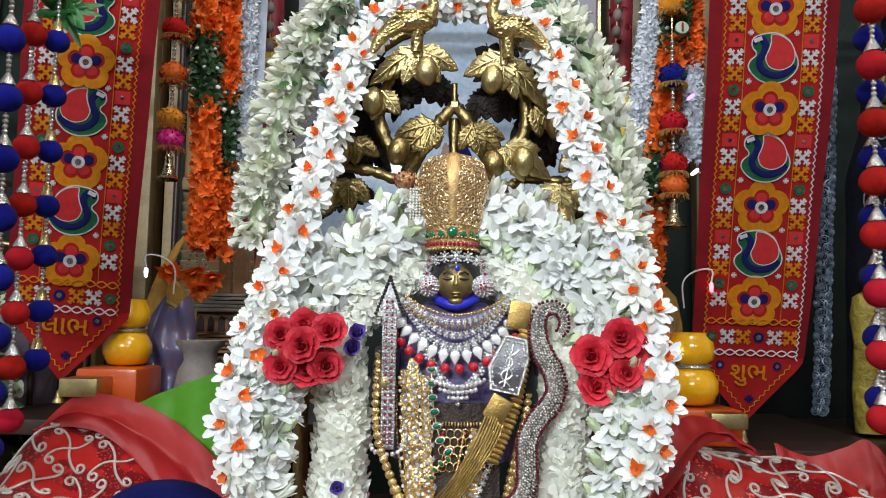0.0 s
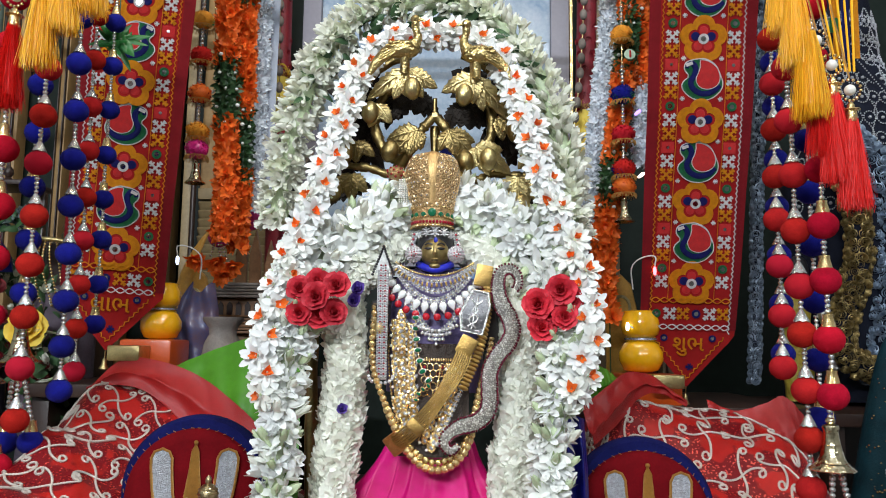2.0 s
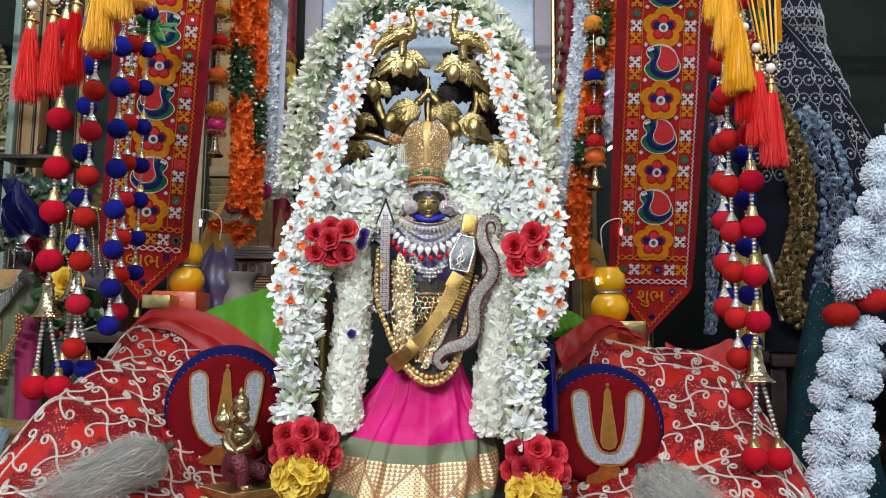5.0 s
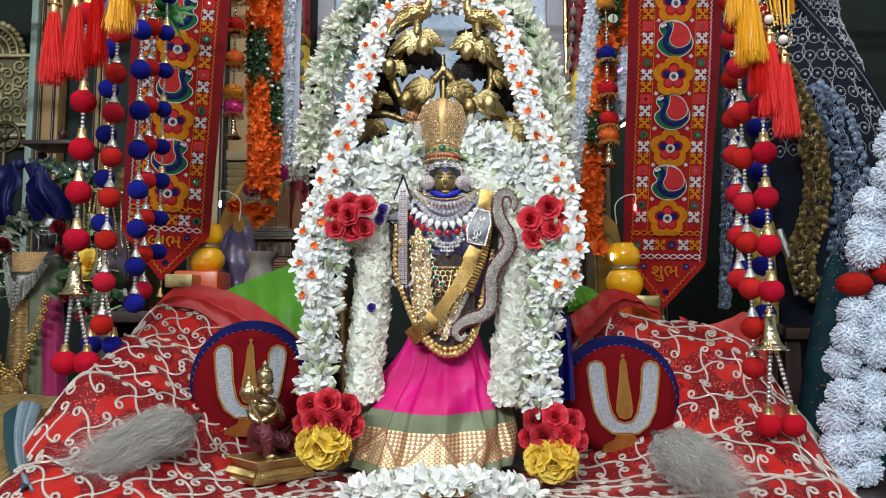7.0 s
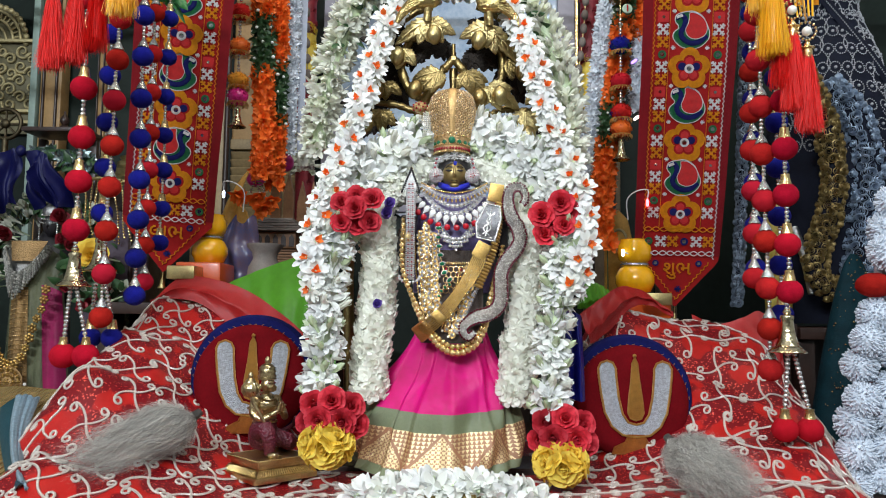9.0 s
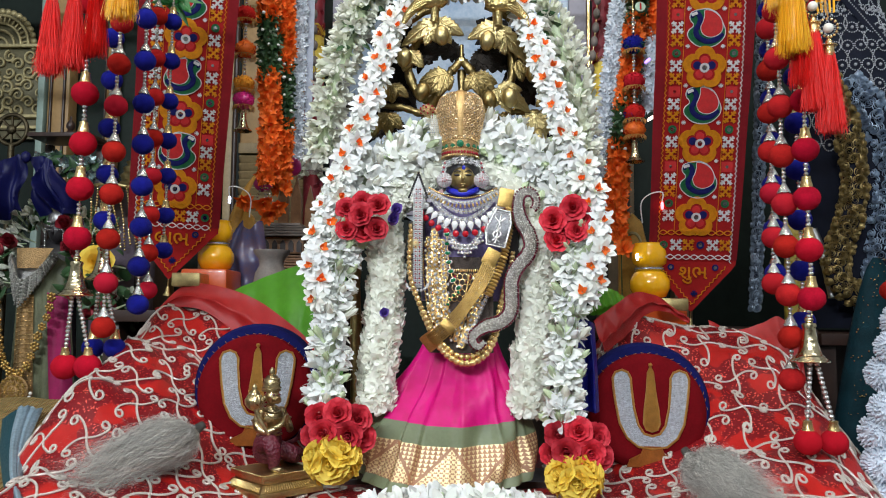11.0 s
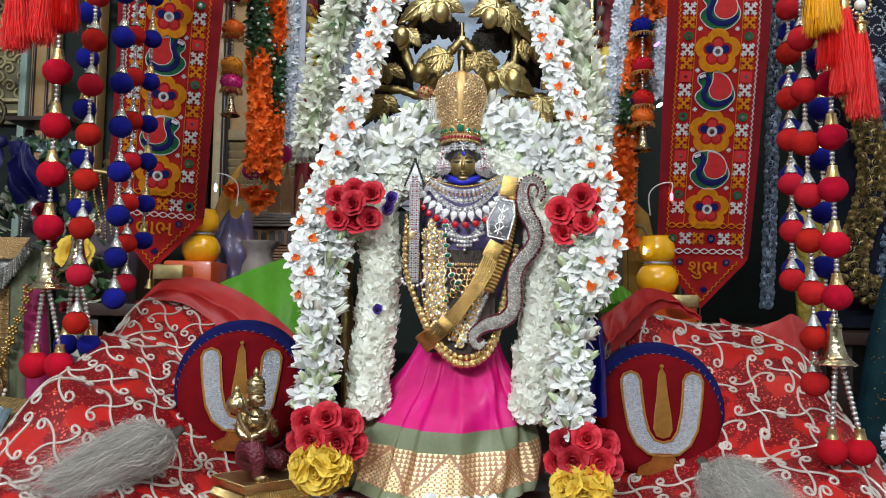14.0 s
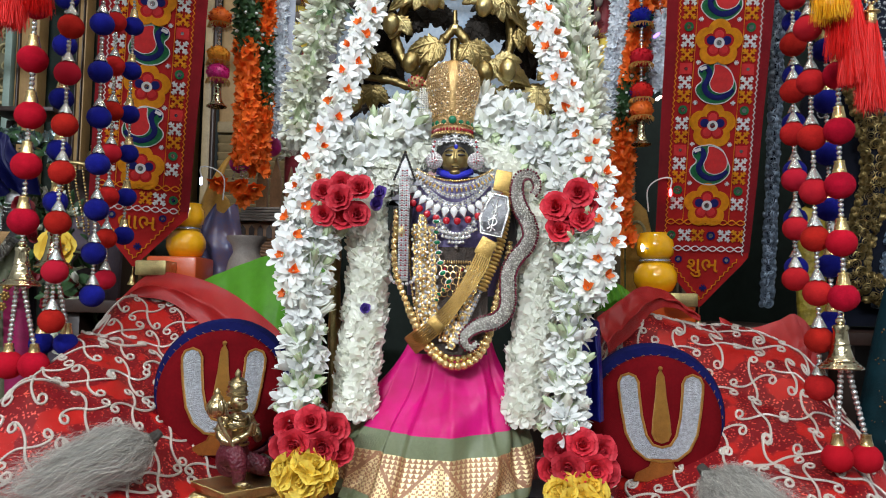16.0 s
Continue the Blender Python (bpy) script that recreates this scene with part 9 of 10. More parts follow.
part("cloth", Geo().grid(6, 30, lambda u, v: teal_at(u * 0.40, v)), TEAL, teal)
PALE_BLUE = mat("pale_blue_stripe", (0.30, 0.42, 0.50), 0.45, var=0.3, scale=160, bump=0.6, bscale=500, kind="weave")
part("stripe", Geo().grid(8, 30, lambda u, v: Vector(teal_at(0.40 + 0.60 * u, v))), TEAL, teal)
g = Geo()
for k in range(58):
    for c in (0.55, 0.85):
        mid = Vector(teal_at(c, min(1.0, (k + 1.4) / 59)))
        for e in (-0.15, 0.15):
            g.tube([Vector(teal_at(c + e, k / 59)) + Vector((0, 0, 0.001)), (Vector(teal_at(c + e * 0.5, (k + 0.7) / 59)) + Vector((0, 0, 0.003))), mid + Vector((0, 0, 0.0015))], 0.0019, 5)
part("plait", g, PALE_BLUE, teal, "pale blue plaited stripe")


# ---- dressed figure and ribbon garlands, east ----
NAVY_SILK = mat("navy_silk", (0.006, 0.008, 0.018), 0.8, spec=0.2, var=0.3, scale=30, bump=0.2, bscale=900, kind="weave")
figure = thing("draped_gown", "dark navy gown with silver bead scrolls on a stand", "gown", (0.87, 1.47, 1.18))


def gown(a, z):
    w = lerp_table(2.05 - z, ((0.0, 0.052), (0.14, 0.068), (0.30, 0.112), (0.45, 0.150), (0.62, 0.160), (0.9, 0.165)))
    x0 = 0.862 + 0.02 * smoothstep((1.9 - z) / 0.5)
    return Vector((x0 + w * math.cos(a), 1.50 - 0.75 * w * math.sin(a), z))


part("gown", Geo().grid(40, 40, lambda u, v: gown(u * math.pi * 2, 2.05 - 0.86 * v) + Vector((0, 0.004 * math.sin(u * 60) * v, 0))), NAVY_SILK, figure)
part("sash", Geo().tube(smooth_path([gown(2.3, 1.93) + Vector((0, -0.004, 0)), gown(1.5, 1.84) + Vector((0, -0.004, 0)), gown(0.9, 1.74) + Vector((0.004, -0.004, 0)), gown(0.4, 1.66) + Vector((0.006, -0.004, 0))], 20), 0.011, 8, flat=0.3), NAVY_SILK, figure, "studded dark sash")
BEAD_GREY = mat("grey_pearl_bead", (0.42, 0.43, 0.46), 0.25, 0.3, var=0.2, scale=200, bump=0.0, coat=0.4)
rr = Rnd(51)
row = 0
z = 1.955
while z > 1.55:
    for i in range(11):
        a0 = 0.30 + 0.235 * i + 0.117 * (row % 2) + rr.uniform(-0.02, 0.02)
        w = (gown(0.0, z) - gown(math.pi, z)).length / 2
        g = Geo()
        s = 1 if (i + row) % 2 else -1
        for k in range(24):
            t = k / 23
            if t < 0.6:
                th0 = t / 0.6 * 5.6
                dx, dz = s * 0.0115 * math.cos(th0), 0.0125 * math.sin(th0)
            else:
                q = (t - 0.6) / 0.4
                dx, dz = s * (0.0115 * math.cos(5.6) + 0.007 * math.sin(q * 3.1)), 0.0125 * math.sin(5.6) + 0.036 * q
            g.ball(gown(a0 + dx / w, z + dz) + Vector((0, -0.0015, 0)), 0.0017, 5, 4)
        g.ball(gown(a0, z) + Vector((0, -0.002, 0)), 0.0036, 8, 6)
        part("beaded_scroll", g, BEAD_GREY, figure)["kind"] = "stuff"
    z -= 0.043
    row += 1
g = Geo()
for k in range(60):
    g.ball(smooth_path([gown(2.3, 1.93) + Vector((0, -0.008, 0)), gown(1.5, 1.84) + Vector((0, -0.008, 0)), gown(0.9, 1.74) + Vector((0.004, -0.008, 0)), gown(0.4, 1.66) + Vector((0.006, -0.008, 0))], 60)[k], 0.0018, 6, 4)
part("sash_studs", g, BEAD_GREY, figure)

GOLD_RIBBON = mat("gold_ribbon", (0.36, 0.26, 0.10), 0.34, 0.6, var=0.35, scale=90, bump=0.3, bscale=600, rand=0.3)
BLUE_RIBBON = mat("steel_blue_ribbon", (0.32, 0.41, 0.54), 0.36, 0.4, var=0.25, scale=90, bump=0.3, bscale=600, rand=0.25)
GREY_RIBBON = mat("slate_ribbon", (0.21, 0.26, 0.33), 0.38, 0.4, var=0.25, scale=90, bump=0.3, bscale=600, rand=0.3)
def ribbon_rose(seed, m, size):
    """A rose coiled from one strip of ribbon, its rim rolled outward."""
    rr = Rnd(seed)
    n = 34
    ph = rr.uniform(0, 6)

    def fn(u, v):
        a = ph + u * 16.5
        r = (0.0008 + 0.0082 * u ** 0.8) * (1 + 0.10 * math.sin(a * 1.7 + ph)) * size
        rad = r * (0.72, 1.0, 1.16)[int(round(v * 2))]
        z = ((-0.0060, 0.0032, 0.0022)[int(round(v * 2))] - 0.0050 * u * u) * size
        return (rad * math.cos(a), rad * math.sin(a), z)

    return Geo().grid(n, 3, fn).mesh("ribbon_rose", m)


GOLD_RR = [ribbon_rose(400 + i, GOLD_RIBBON, 0.98) for i in range(3)]
BLUE_RR = [ribbon_rose(410 + i, BLUE_RIBBON, 1.08) for i in range(3)]
GREY_RR = [ribbon_rose(420 + i, GREY_RIBBON, 0.95) for i in range(3)]


def ribbon_garland(label, pts, radius, meshes, core, seed, step=0.0135, per=11):
    th = thing("ribbon_garland", label, "garland", pts[-1], group="ribbon rose garlands")
    # core is near-black to paint the shade in the gaps between roses
    cord_core(th, pts, radius * 0.78, NAVY_SILK)
    cluster(th, "ribbon_rose", meshes, [Vector(p) for p in pts], radius, step, per, seed, lean=0.0, scale=(0.95, 1.15))


ribbon_garland("thick garland of old gold ribbon roses", [(0.72, 1.38, 1.76), (0.745, 1.36, 1.70), (0.778, 1.35, 1.60), (0.790, 1.345, 1.50), (0.782, 1.345, 1.42), (0.757, 1.345, 1.35), (0.748, 1.345, 1.30), (0.775, 1.345, 1.262), (0.82, 1.35, 1.25)], 0.027, GOLD_RR, GOLD_RIBBON, 301)
ribbon_garland("thick garland of steel blue ribbon roses", [(0.81, 1.40, 1.69), (0.852, 1.39, 1.635), (0.880, 1.385, 1.55), (0.876, 1.385, 1.46), (0.862, 1.385, 1.37), (0.852, 1.385, 1.29), (0.83, 1.385, 1.225)], 0.034, BLUE_RR, BLUE_RIBBON, 302)
ribbon_garland("garland of gold ribbon roses behind the blue one", [(0.91, 1.42, 1.60), (0.935, 1.42, 1.55), (0.935, 1.42, 1.49)], 0.024, GOLD_RR, GOLD_RIBBON, 303)
ribbon_garland("garland of steel blue ribbon roses behind", [(0.925, 1.41, 1.49), (0.93, 1.41, 1.44), (0.92, 1.41, 1.39)], 0.026, BLUE_RR, BLUE_RIBBON, 304)
ribbon_garland("hanging strand of slate blue ribbon roses", [(0.640, 1.38, 2.10), (0.630, 1.38, 1.75), (0.618, 1.38, 1.50), (0.604, 1.38, 1.23)], 0.0115, GREY_RR, GREY_RIBBON, 305, 0.0125, 6)

g = Geo()
g.lathe([(0.026, 1.19), (0.029, 1.26), (0.024, 1.33), (0.029, 1.38), (0.024, 1.41), (0.008, 1.42)], 18, Matrix.Translation((0.705, 1.42, 0)), 1, 0.7)
g.ball((0.705, 1.41, 1.438), (0.020, 0.02, 0.026), 14, 10, 0)
g.tube([(0.735, 1.41, 1.39), (0.748, 1.39, 1.33), (0.752, 1.37, 1.25)], [0.010, 0.010, 0.008], 8, 2)
solo("statue", g, [BLACK_STONE, mat("yellow_robe_cloth", (0.34, 0.25, 0.03), 0.5, var=0.5, scale=40, bump=0.8, bscale=60, bdist=0.01), DARK_SILVER], "small dark statue in a yellow robe behind the garlands", "statue")

th = thing("teal_gown", "dark teal cloth with gold flecks draped over a stand", "cloth", (0.69, 1.08, 0.95))
part("cloth", Geo().grid(36, 24, lambda u, v: (lambda a, w: (0.70 + w * math.cos(a), 1.10 - 0.6 * w * math.sin(a) + 0.004 * math.sin(u * 70) * v, 1.31 - 0.36 * v))(u * math.pi * 2, 0.006 + 0.085 * v ** 0.7)), mat("gold_flecked_teal", (0.004, 0.028, 0.038), 0.7, spec=0.15, var=0.3, scale=40, bump=0.4, bscale=400), th)
rr = Rnd(61)
flecks = Geo()
for i in range(160):
    v, a = rr.random(), rr.uniform(0.5, 2.9)
    w = 0.006 + 0.085 * v ** 0.7
    flecks.ball((0.70 + w * math.cos(a), 1.094 - 0.6 * w * math.sin(a), 1.31 - 0.36 * v), rr.uniform(0.0008, 0.0017), 6, 4)
part("gold_fleck", flecks, GOLD, th)["kind"] = "stuff"


# ---- column of white yarn balls ----
def yarn_ball(seed, r=0.0265):
    rr = Rnd(seed)
    g = Geo().ball((0, 0, 0), r * 0.80, 12, 8)
    n = 310
    for k in range(n):
        zq = 1 - 2 * (k + 0.5) / n
        a = k * 2.39996
        o = (Vector((math.sqrt(1 - zq * zq) * math.cos(a), math.sqrt(1 - zq * zq) * math.sin(a), zq)) + Vector((rr.uniform(-0.06, 0.06), rr.uniform(-0.06, 0.06), rr.uniform(-0.06, 0.06)))).normalized()
        e = (o + Vector((rr.uniform(-0.12, 0.12), rr.uniform(-0.12, 0.12), rr.uniform(-0.16, 0.08)))).normalized()
        g.tube([o * r * 0.72, e * r * rr.uniform(0.93, 1.06)], [0.0015, 0.0013], 4)
    return g.mesh("yarn_ball", WHITE_YARN)


YARN = [yarn_ball(i) for i in range(3)]
COLUMN = ((0.0, 1.16), (0.30, 0.94), (0.44, 0.80), (0.54, 0.728), (0.67, 0.682), (0.80, 0.652), (0.92, 0.628), (1.08, 0.612))
col = thing("yarn_ball_column", "column of fluffy white yarn balls with one red band", "hanging ornament", (0.64, 0.92, 0.96))
part("core", Geo().tube(smooth_path([(x, 0.945, 2.02 - d) for d, x in COLUMN[:-1]], 24), 0.012, 8), WHITE_YARN, col)
RED_YARN = felt_ball(0.0262, POM_RED)
rr = Rnd(71)
z = 1.99
while z > 0.95:
    base = lerp_table(2.02 - z, COLUMN)
    red = 1.245 < z < 1.288
    for dx in (-0.022, 0.023):
        q = Vector((base + dx + rr.uniform(-0.004, 0.004), 0.912 + rr.uniform(-0.012, 0.012), z + (0.018 if dx > 0 else 0) + rr.uniform(-0.005, 0.005)))
        if red:
            place("red_yarn_ball", RED_YARN, col, Matrix.Translation(q) @ Matrix.Diagonal((1.0, 0.9, 0.72, 1)))
        else:
            place("yarn_ball", rr.choice(YARN), col, Matrix.Translation(q) @ Matrix.Rotation(rr.uniform(0, 6), 4, (rr.random(), rr.random(), 1)) @ Matrix.Scale(rr.uniform(0.90, 1.10), 4))
    z -= 0.041
th = thing("steel_vessel", "brushed steel cylinder lying beside the yarn balls", "vessel", (0.72, 0.98, 1.13))
part("barrel", Geo().lathe([(0.018, 0), (0.019, 0.003), (0.019, 0.010), (0.0175, 0.013), (0.017, 0.09), (0.010, 0.092)], 24, Matrix.Translation((0.690, 0.97, 1.155)) @ Matrix.Rotation(radians(68), 4, "Y")), DARK_SILVER, th)

# woven ribbon and cords among the east tassels
th = thing("woven_ribbon", "narrow woven ribbon in orange, violet and green with yellow cords", "ribbon", (0.492, 0.80, 1.62))
for k, (dx, m) in enumerate(((0.0, T_ORANGE), (0.010, T_BLUE), (0.020, T_ORANGE))):
    part("stripe", Geo().grid(3, 24, lambda u, v: (0.476 + dx + 0.009 * u + 0.004 * v, 0.80 - 0.0015 * k + 0.003 * math.sin(v * 6), 2.02 - 0.40 * v)), m, th)
for k in range(7):
    part("green_square", Geo().box((0.4805, 0.797, 1.66 + 0.05 * k), (0.010, 0.003, 0.018), b=0.001), T_GREEN, th)
for k in range(5):
    part("yellow_cord", Geo().tube(smooth_path([(0.462 + 0.011 * k, 0.795, 2.02), (0.460 + 0.010 * k, 0.79, 1.75), (0.475 + 0.005 * k, 0.785, 1.60)], 12), 0.0014, 6), YELLOW_SILK, th)
sp = thing("leaf_sprig", "sprig of green artificial leaves among the ball strings", "leaves", (-0.455, 1.05, 1.70))
rr = Rnd(81)
SPRIG_LEAF = [leaf_mesh(200 + i, 0.034, 0.010, [mat("bright_leaf", (0.02, 0.16, 0.03), 0.4, var=0.3, scale=60, rand=0.2)]) for i in range(2)]
for i in range(26):
    place("leaf", rr.choice(SPRIG_LEAF), sp, frame_to((rr.uniform(0, 1), rr.uniform(-1, 0), rr.uniform(-0.5, 0.6)), rr.uniform(0, 6), (-0.462 + rr.uniform(-0.012, 0.012), 1.05, 1.730 + rr.uniform(-0.015, 0.015)), rr.uniform(0.8, 1.1)))
part("stem", Geo().tube([(-0.462, 1.05, 1.725), (-0.462, 1.06, 2.0), (-0.462, 1.24, 2.12)], 0.0012, 5), LEAF, sp)

# ---- kneeling figure and fly whisks on the cloth ----
BX, BY = -0.220, 0.818
BZ = cloth_z(BX, BY) + 0.004
ped = thing("brass_pedestal", "stepped square brass pedestal on the cloth", "pedestal", (BX, BY, BZ))
pm = Matrix.Translation((BX, BY, BZ)) @ Matrix.Rotation(radians(45), 4, "Z") @ Matrix.Diagonal((0.92, 0.92, 1.0, 1))
PED_BRASS = mat("pedestal_brass", (0.56, 0.43, 0.20), 0.32, 1.0, var=0.3, scale=50, bump=0.25, bscale=400, rvar=0.12)


def frustum(w0, w1, z0, z1):
    a, b = w0 / 2, w1 / 2
    vs = [(-a, -a, z0), (a, -a, z0), (a, a, z0), (-a, a, z0), (-b, -b, z1), (b, -b, z1), (b, b, z1), (-b, b, z1)]
    return Geo().add(vs, [(3, 2, 1, 0), (4, 5, 6, 7), (0, 1, 5, 4), (1, 2, 6, 5), (2, 3, 7, 6), (3, 0, 4, 7)])


place("plinth", Geo().box((0, 0, 0.004), (0.100, 0.100, 0.008), b=0.0015).mesh("plinth", PED_BRASS), ped, pm)
place("sloping_band", frustum(0.095, 0.080, 0.008, 0.016).mesh("sloping_band", PED_BRASS, False), ped, pm)
place("neck", Geo().box((0, 0, 0.0185), (0.077, 0.077, 0.005), b=0.001).mesh("neck", PED_BRASS), ped, pm)
place("top_slab", Geo().box((0, 0, 0.0245), (0.086, 0.086, 0.007), b=0.0015).mesh("top_slab", PED_BRASS), ped, pm)
g = Geo()
for k in range(4):
    m = Matrix.Rotation(k * math.pi / 2, 4, "Z")
    for i in range(30):
        g.ball(m @ Vector((-0.0415 + 0.083 * i / 29, -0.0430, 0.0275)), 0.0011, 6, 4)
    for i in range(22):
        x = -0.040 + 0.080 * i / 21
        g.tube([m @ Vector((x, -0.0470, 0.0090)), m @ Vector((x * 0.87, -0.0408, 0.0152))], [0.0010, 0.0008], 5)
place("beading", g.mesh("beading", PED_BRASS), ped, pm, "fine beading and fluting")["kind"] = "stuff"

FX, FY = BX - 0.008, BY + 0.004
pf = Matrix.Translation((FX, FY, BZ)) @ Matrix.Rotation(radians(50), 4, "Z")
g = Geo()
K = lambda x, y, z: pf @ Vector((1.10 * x, 1.10 * y, 0.028 + z))


def hoop(cx, cy, z, rx, ry, r, tilt=0.0, mi=0):
    g.tube([K(cx + rx * math.cos(a), cy + ry * math.sin(a), z + tilt * math.sin(a)) for a in [2 * math.pi * i / 20 for i in range(20)]], r, 6, mi, closed=True)


g.tube(smooth_path([K(0.006, 0.012, 0.012), K(0.002, 0.004, 0.030), K(0.0, 0.0, 0.046)], 8), [0.017, 0.0185, 0.0195, 0.0195, 0.0185, 0.017, 0.0155, 0.014], 14, 1)
g.tube(smooth_path([K(-0.010, 0.0, 0.030), K(-0.014, -0.022, 0.036), K(-0.012, -0.027, 0.020), K(-0.010, -0.024, 0.004)], 10), [0.012, 0.0125, 0.012, 0.0115, 0.011, 0.0105, 0.0095, 0.0085, 0.0075, 0.0065], 10, 1)
g.tube(smooth_path([K(0.012, 0.0, 0.022), K(0.024, -0.016, 0.016), K(0.034, -0.004, 0.010), K(0.036, 0.020, 0.008)], 10), [0.012, 0.012, 0.0115, 0.011, 0.0105, 0.010, 0.0095, 0.009, 0.008, 0.006], 10, 1)
g.ball(K(-0.010, -0.031, 0.003), (0.009, 0.0075, 0.0042), 10, 6, 0)
for k in range(3):
    g.tube([K(-0.014 + 0.004 * k, -0.036, 0.003), K(-0.014 + 0.004 * k, -0.042, 0.002)], [0.0018, 0.0013], 6, 0)
g.ball(K(0.036, 0.026, 0.005), (0.007, 0.008, 0.004), 10, 6, 0)
g.tube(smooth_path([K(0.0, 0.0, 0.042), K(0.0, -0.001, 0.056), K(-0.001, -0.003, 0.070), K(-0.001, -0.003, 0.078)], 10), [0.0125, 0.0118, 0.0115, 0.0122, 0.0135, 0.0146, 0.0146, 0.0125, 0.0085, 0.006], 14, 0)
g.ball(K(-0.001, -0.006, 0.091), (0.0092, 0.0092, 0.0112), 16, 12, 0)
g.tube([K(-0.001, -0.012, 0.088), K(-0.001, -0.018, 0.0865)], [0.0062, 0.0046], 10, 0)
g.lathe([(0.0108, 0), (0.0118, 0.004), (0.0106, 0.008), (0.0110, 0.011), (0.0098, 0.016), (0.0068, 0.020), (0.0030, 0.022), (0.0038, 0.025), (0.0030, 0.028), (0.0008, 0.031)], 16, Matrix.Translation(K(-0.001, -0.004, 0.097)), 0)
for s in (-1, 1):
    g.tube(smooth_path([K(s * 0.0150, -0.002, 0.070), K(s * 0.0215, -0.006, 0.056), K(s * 0.0165, -0.018, 0.048), K(s * 0.0030, -0.029, 0.058)], 10), [0.0062, 0.0062, 0.0058, 0.0055, 0.0052, 0.0048, 0.0044, 0.004, 0.0038, 0.0034], 10, 0)
    g.ball(K(s * 0.0150, -0.002, 0.070), (0.0072, 0.0068, 0.0066), 10, 8, 0)
    g.tube([K(s * 0.0022, -0.029, 0.058), K(s * 0.0012, -0.033, 0.070)], [0.0036, 0.0016], 8, 0)
    g.ball(K(-0.001 + s * 0.0098, -0.004, 0.088), (0.0028, 0.0028, 0.0046), 8, 6, 0)
    g.ball(K(-0.001 + s * 0.0040, -0.0138, 0.0935), (0.0018, 0.0012, 0.0012), 8, 6, 1)
    hoop(s * 0.0195, -0.004, 0.062, 0.0068, 0.0066, 0.0012)
    hoop(s * 0.0085, -0.024, 0.054, 0.0045, 0.0052, 0.0011)
for z, r in ((0.0425, 0.0140), (0.047, 0.0128)):
    hoop(0, -0.001, z, r, r, 0.0014)
hoop(-0.001, -0.005, 0.0755, 0.0095, 0.0105, 0.0014, 0.004)
hoop(-0.001, -0.006, 0.0715, 0.0122, 0.0132, 0.0014, 0.008)
for z, r in ((0.0985, 0.0106), (0.102, 0.0108), (0.108, 0.0100), (0.113, 0.0090)):
    hoop(-0.001, -0.004, z, r, r, 0.0010)
g.tube([K(-0.016, -0.022, 0.044), K(-0.026, -0.014, 0.068), K(-0.028, -0.012, 0.078)], [0.0026, 0.0026, 0.0030], 8, 0)
g.ball(K(-0.029, -0.010, 0.087), (0.0112, 0.0112, 0.0108), 14, 10, 0)
for k in range(12):
    a = k * math.pi / 6
    g.tube([K(-0.029 + 0.0098 * math.cos(a) * q, -0.010 + 0.0098 * math.sin(a) * q, 0.087 + z) for q, z in ((0.6, -0.0085), (1.0, -0.003), (1.03, 0.002), (0.7, 0.008))], 0.0011, 5, 0)
g.lathe([(0.0075, 0), (0.0062, 0.003), (0.0030, 0.006), (0.0036, 0.009), (0.001, 0.013)], 12, Matrix.Translation(K(-0.029, -0.010, 0.096)), 0)
g.tube(smooth_path([K(0.010, 0.018, 0.010), K(0.034, 0.024, 0.018), K(0.046, 0.006, 0.030), K(0.040, -0.010, 0.044)], 10), 0.0032, 8, 1)
solo("statue", g, [mat("antique_brass", (0.50, 0.40, 0.22), 0.30, 1.0, var=0.45, scale=60, bump=0.3, kind="cells", bscale=260, rvar=0.12), mat("maroon_cloth", (0.11, 0.012, 0.024), 0.5, var=0.4, scale=80, bump=0.8, bscale=300, kind="cells")], "small kneeling brass statue with folded arms and a mace", "statue")


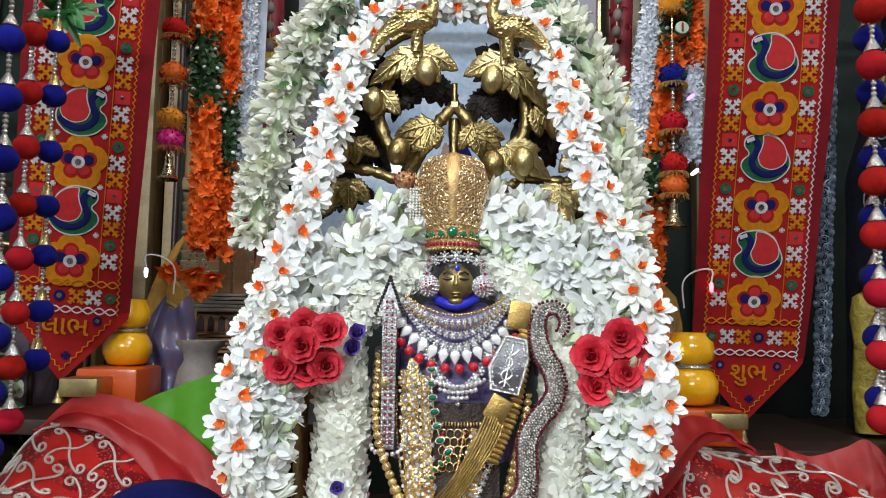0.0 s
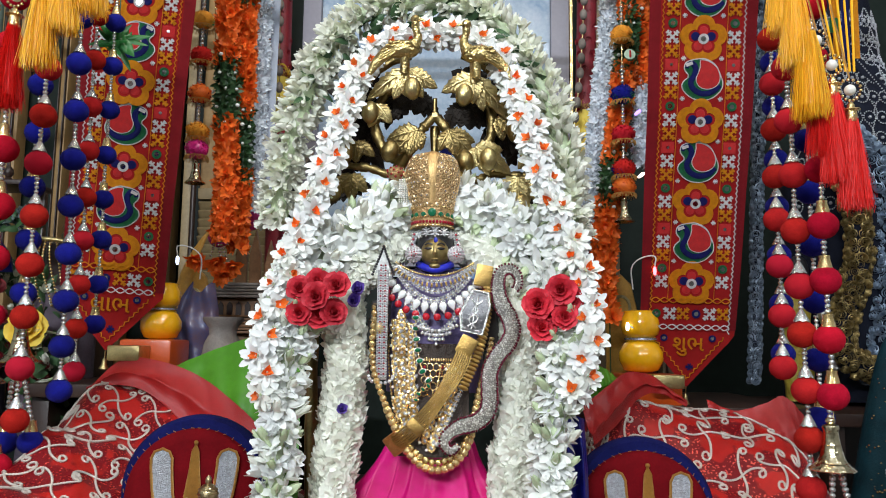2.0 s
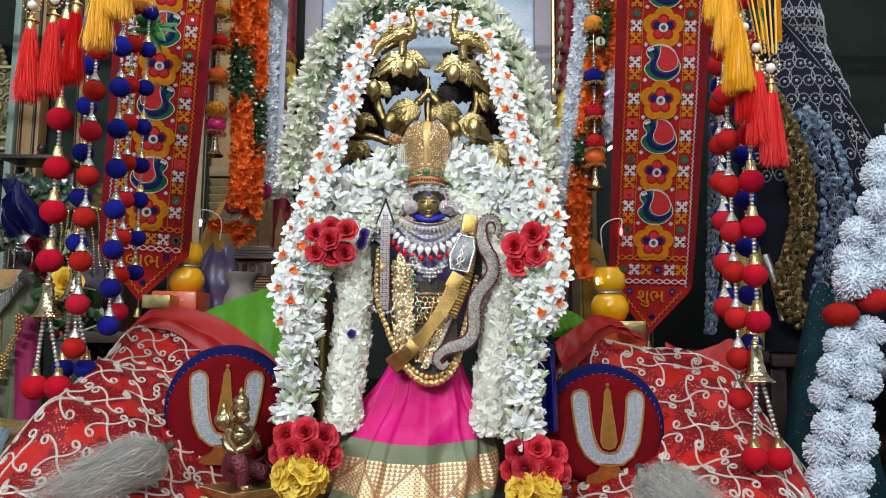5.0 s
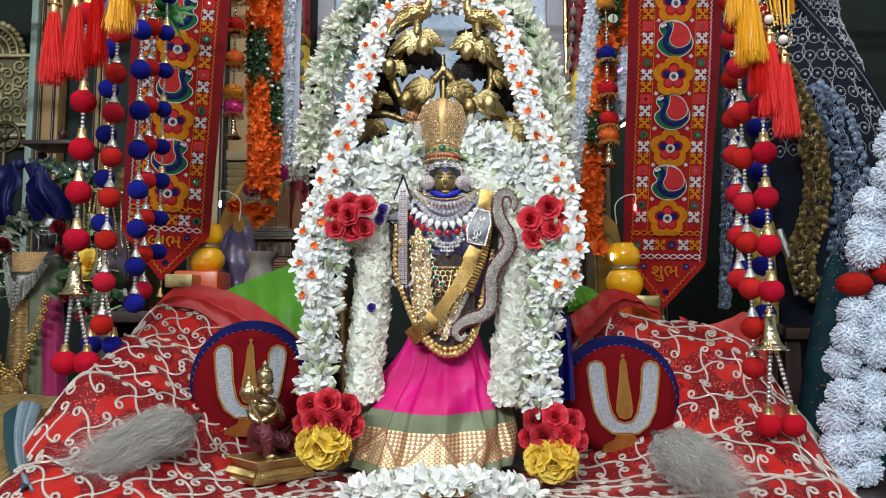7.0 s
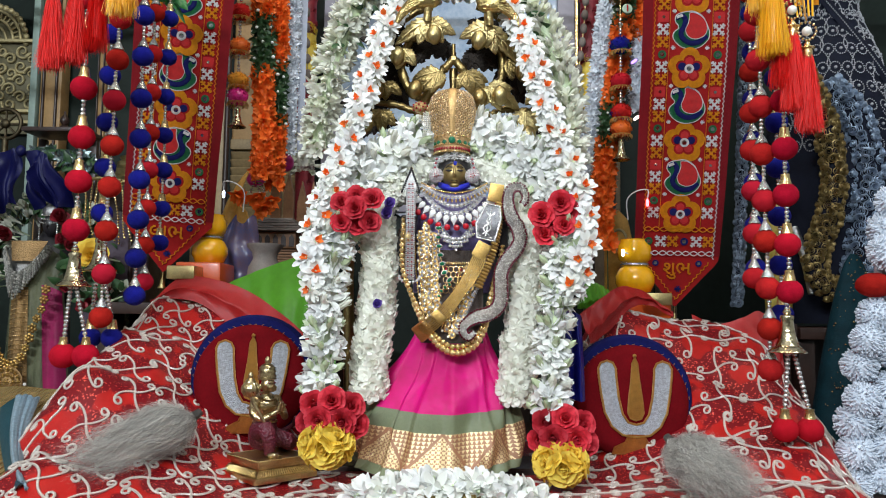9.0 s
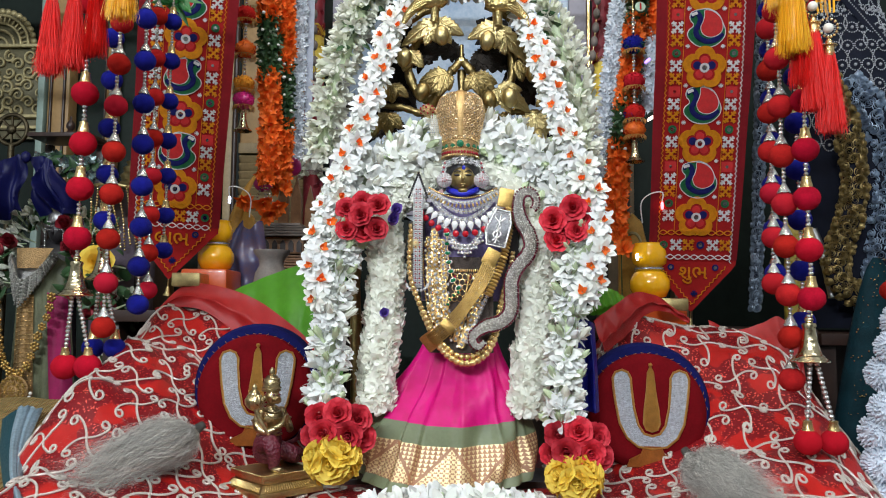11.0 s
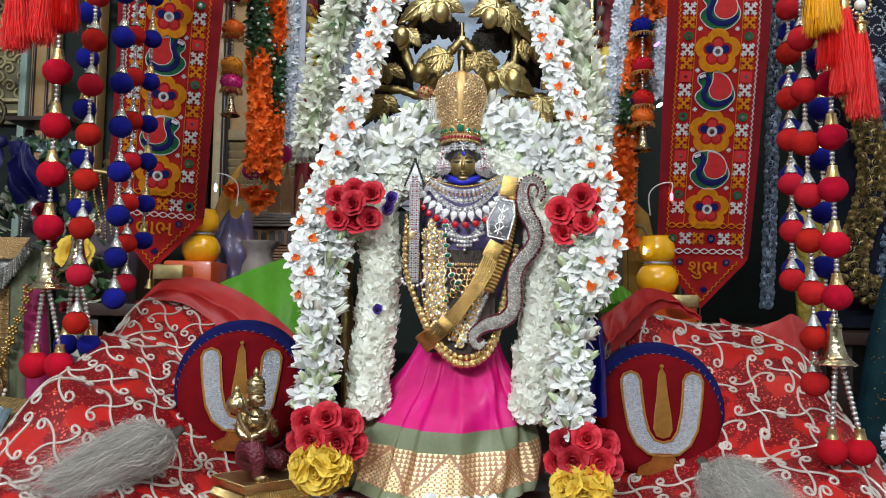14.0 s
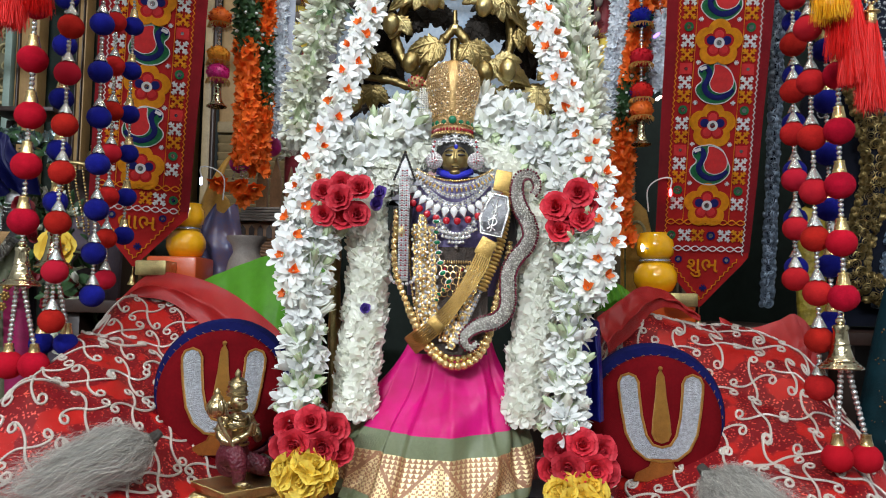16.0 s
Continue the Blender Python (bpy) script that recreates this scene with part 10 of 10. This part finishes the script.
def whisk(root, tip, spread, seed, label):
    """A tuft of long grey hair bound to a short handle."""
    rr = Rnd(seed)
    root, tip = Vector(root), Vector(tip)
    d = (tip - root)
    n = d.normalized()
    side = n.cross(Vector((0, 0, 1))).normalized()
    up = side.cross(n)
    th = thing("fly_whisk", label, "whisk", root, group="fly whisks")
    part("handle", Geo().tube([root - n * 0.016 + up * 0.003, root - n * 0.004, root + n * 0.010], [0.005, 0.007, 0.009], 12), mat("grey_binding", (0.10, 0.09, 0.08), 0.6, var=0.3, scale=200, bump=0.8, bscale=500, kind="weave"), th)
    g = Geo()
    for k in range(4800):
        a, q = rr.uniform(0, 2 * math.pi), math.sqrt(rr.random())
        ln = d.length * (0.30 + 0.64 * rr.random() ** 0.8) if rr.random() < 0.9 else d.length * rr.uniform(0.9, 1.2)
        f1, f2, f3 = rr.uniform(3, 10), rr.uniform(0, 6), rr.uniform(0.003, 0.013)
        h1, h3 = rr.uniform(9, 26), rr.uniform(0.001, 0.0085)
        wa, wb = rr.gauss(0, 0.022), rr.uniform(-0.014, 0.022)
        pts = []
        for i in range(10):
            t = i / 9
            body = 0.008 + spread * math.sin(min(t * 2.4, 1.0) * math.pi * 0.55) * (1 - 0.75 * max(0, t - 0.45) / 0.55)
            p = root + n * (ln * t) + side * (body * q * math.cos(a) + wa * t * t + f3 * t * math.sin(f1 * t + f2) + h3 * math.sin(h1 * t + f2)) + up * (body * 0.72 * q * math.sin(a) + wb * t * t + f3 * t * math.cos(f1 * 1.3 * t + f2) + h3 * math.cos(h1 * 0.8 * t + a))
            zc = cloth_z(p.x, p.y) + 0.002
            if p.z < zc:
                p.z = zc + rr.random() * 0.004
            pts.append(p)
        w = rr.uniform(0.00011, 0.00027)
        b = rr.uniform(0, math.pi)
        ww = (side * math.cos(b) + up * math.sin(b)) * w
        vs = []
        for i, p in enumerate(pts):
            vs += [p - ww * (1 - 0.7 * i / 9), p + ww * (1 - 0.7 * i / 9)]
        g.add(vs, [(2 * i, 2 * i + 1, 2 * i + 3, 2 * i + 2) for i in range(9)])
    hair = part("hair", g, HAIR, th, "long grey yak hair", smooth=False)
    hair["kind"] = "stuff"


whisk((-0.320, 0.800, 1.060), (-0.414, 0.690, 1.016), 0.034, 1, "grey hair fly whisk lying on the cloth by the cushion")
whisk((0.300, 0.768, 1.040), (0.354, 0.668, 0.996), 0.028, 2, "grey hair fly whisk lying on the cloth by the cushion")
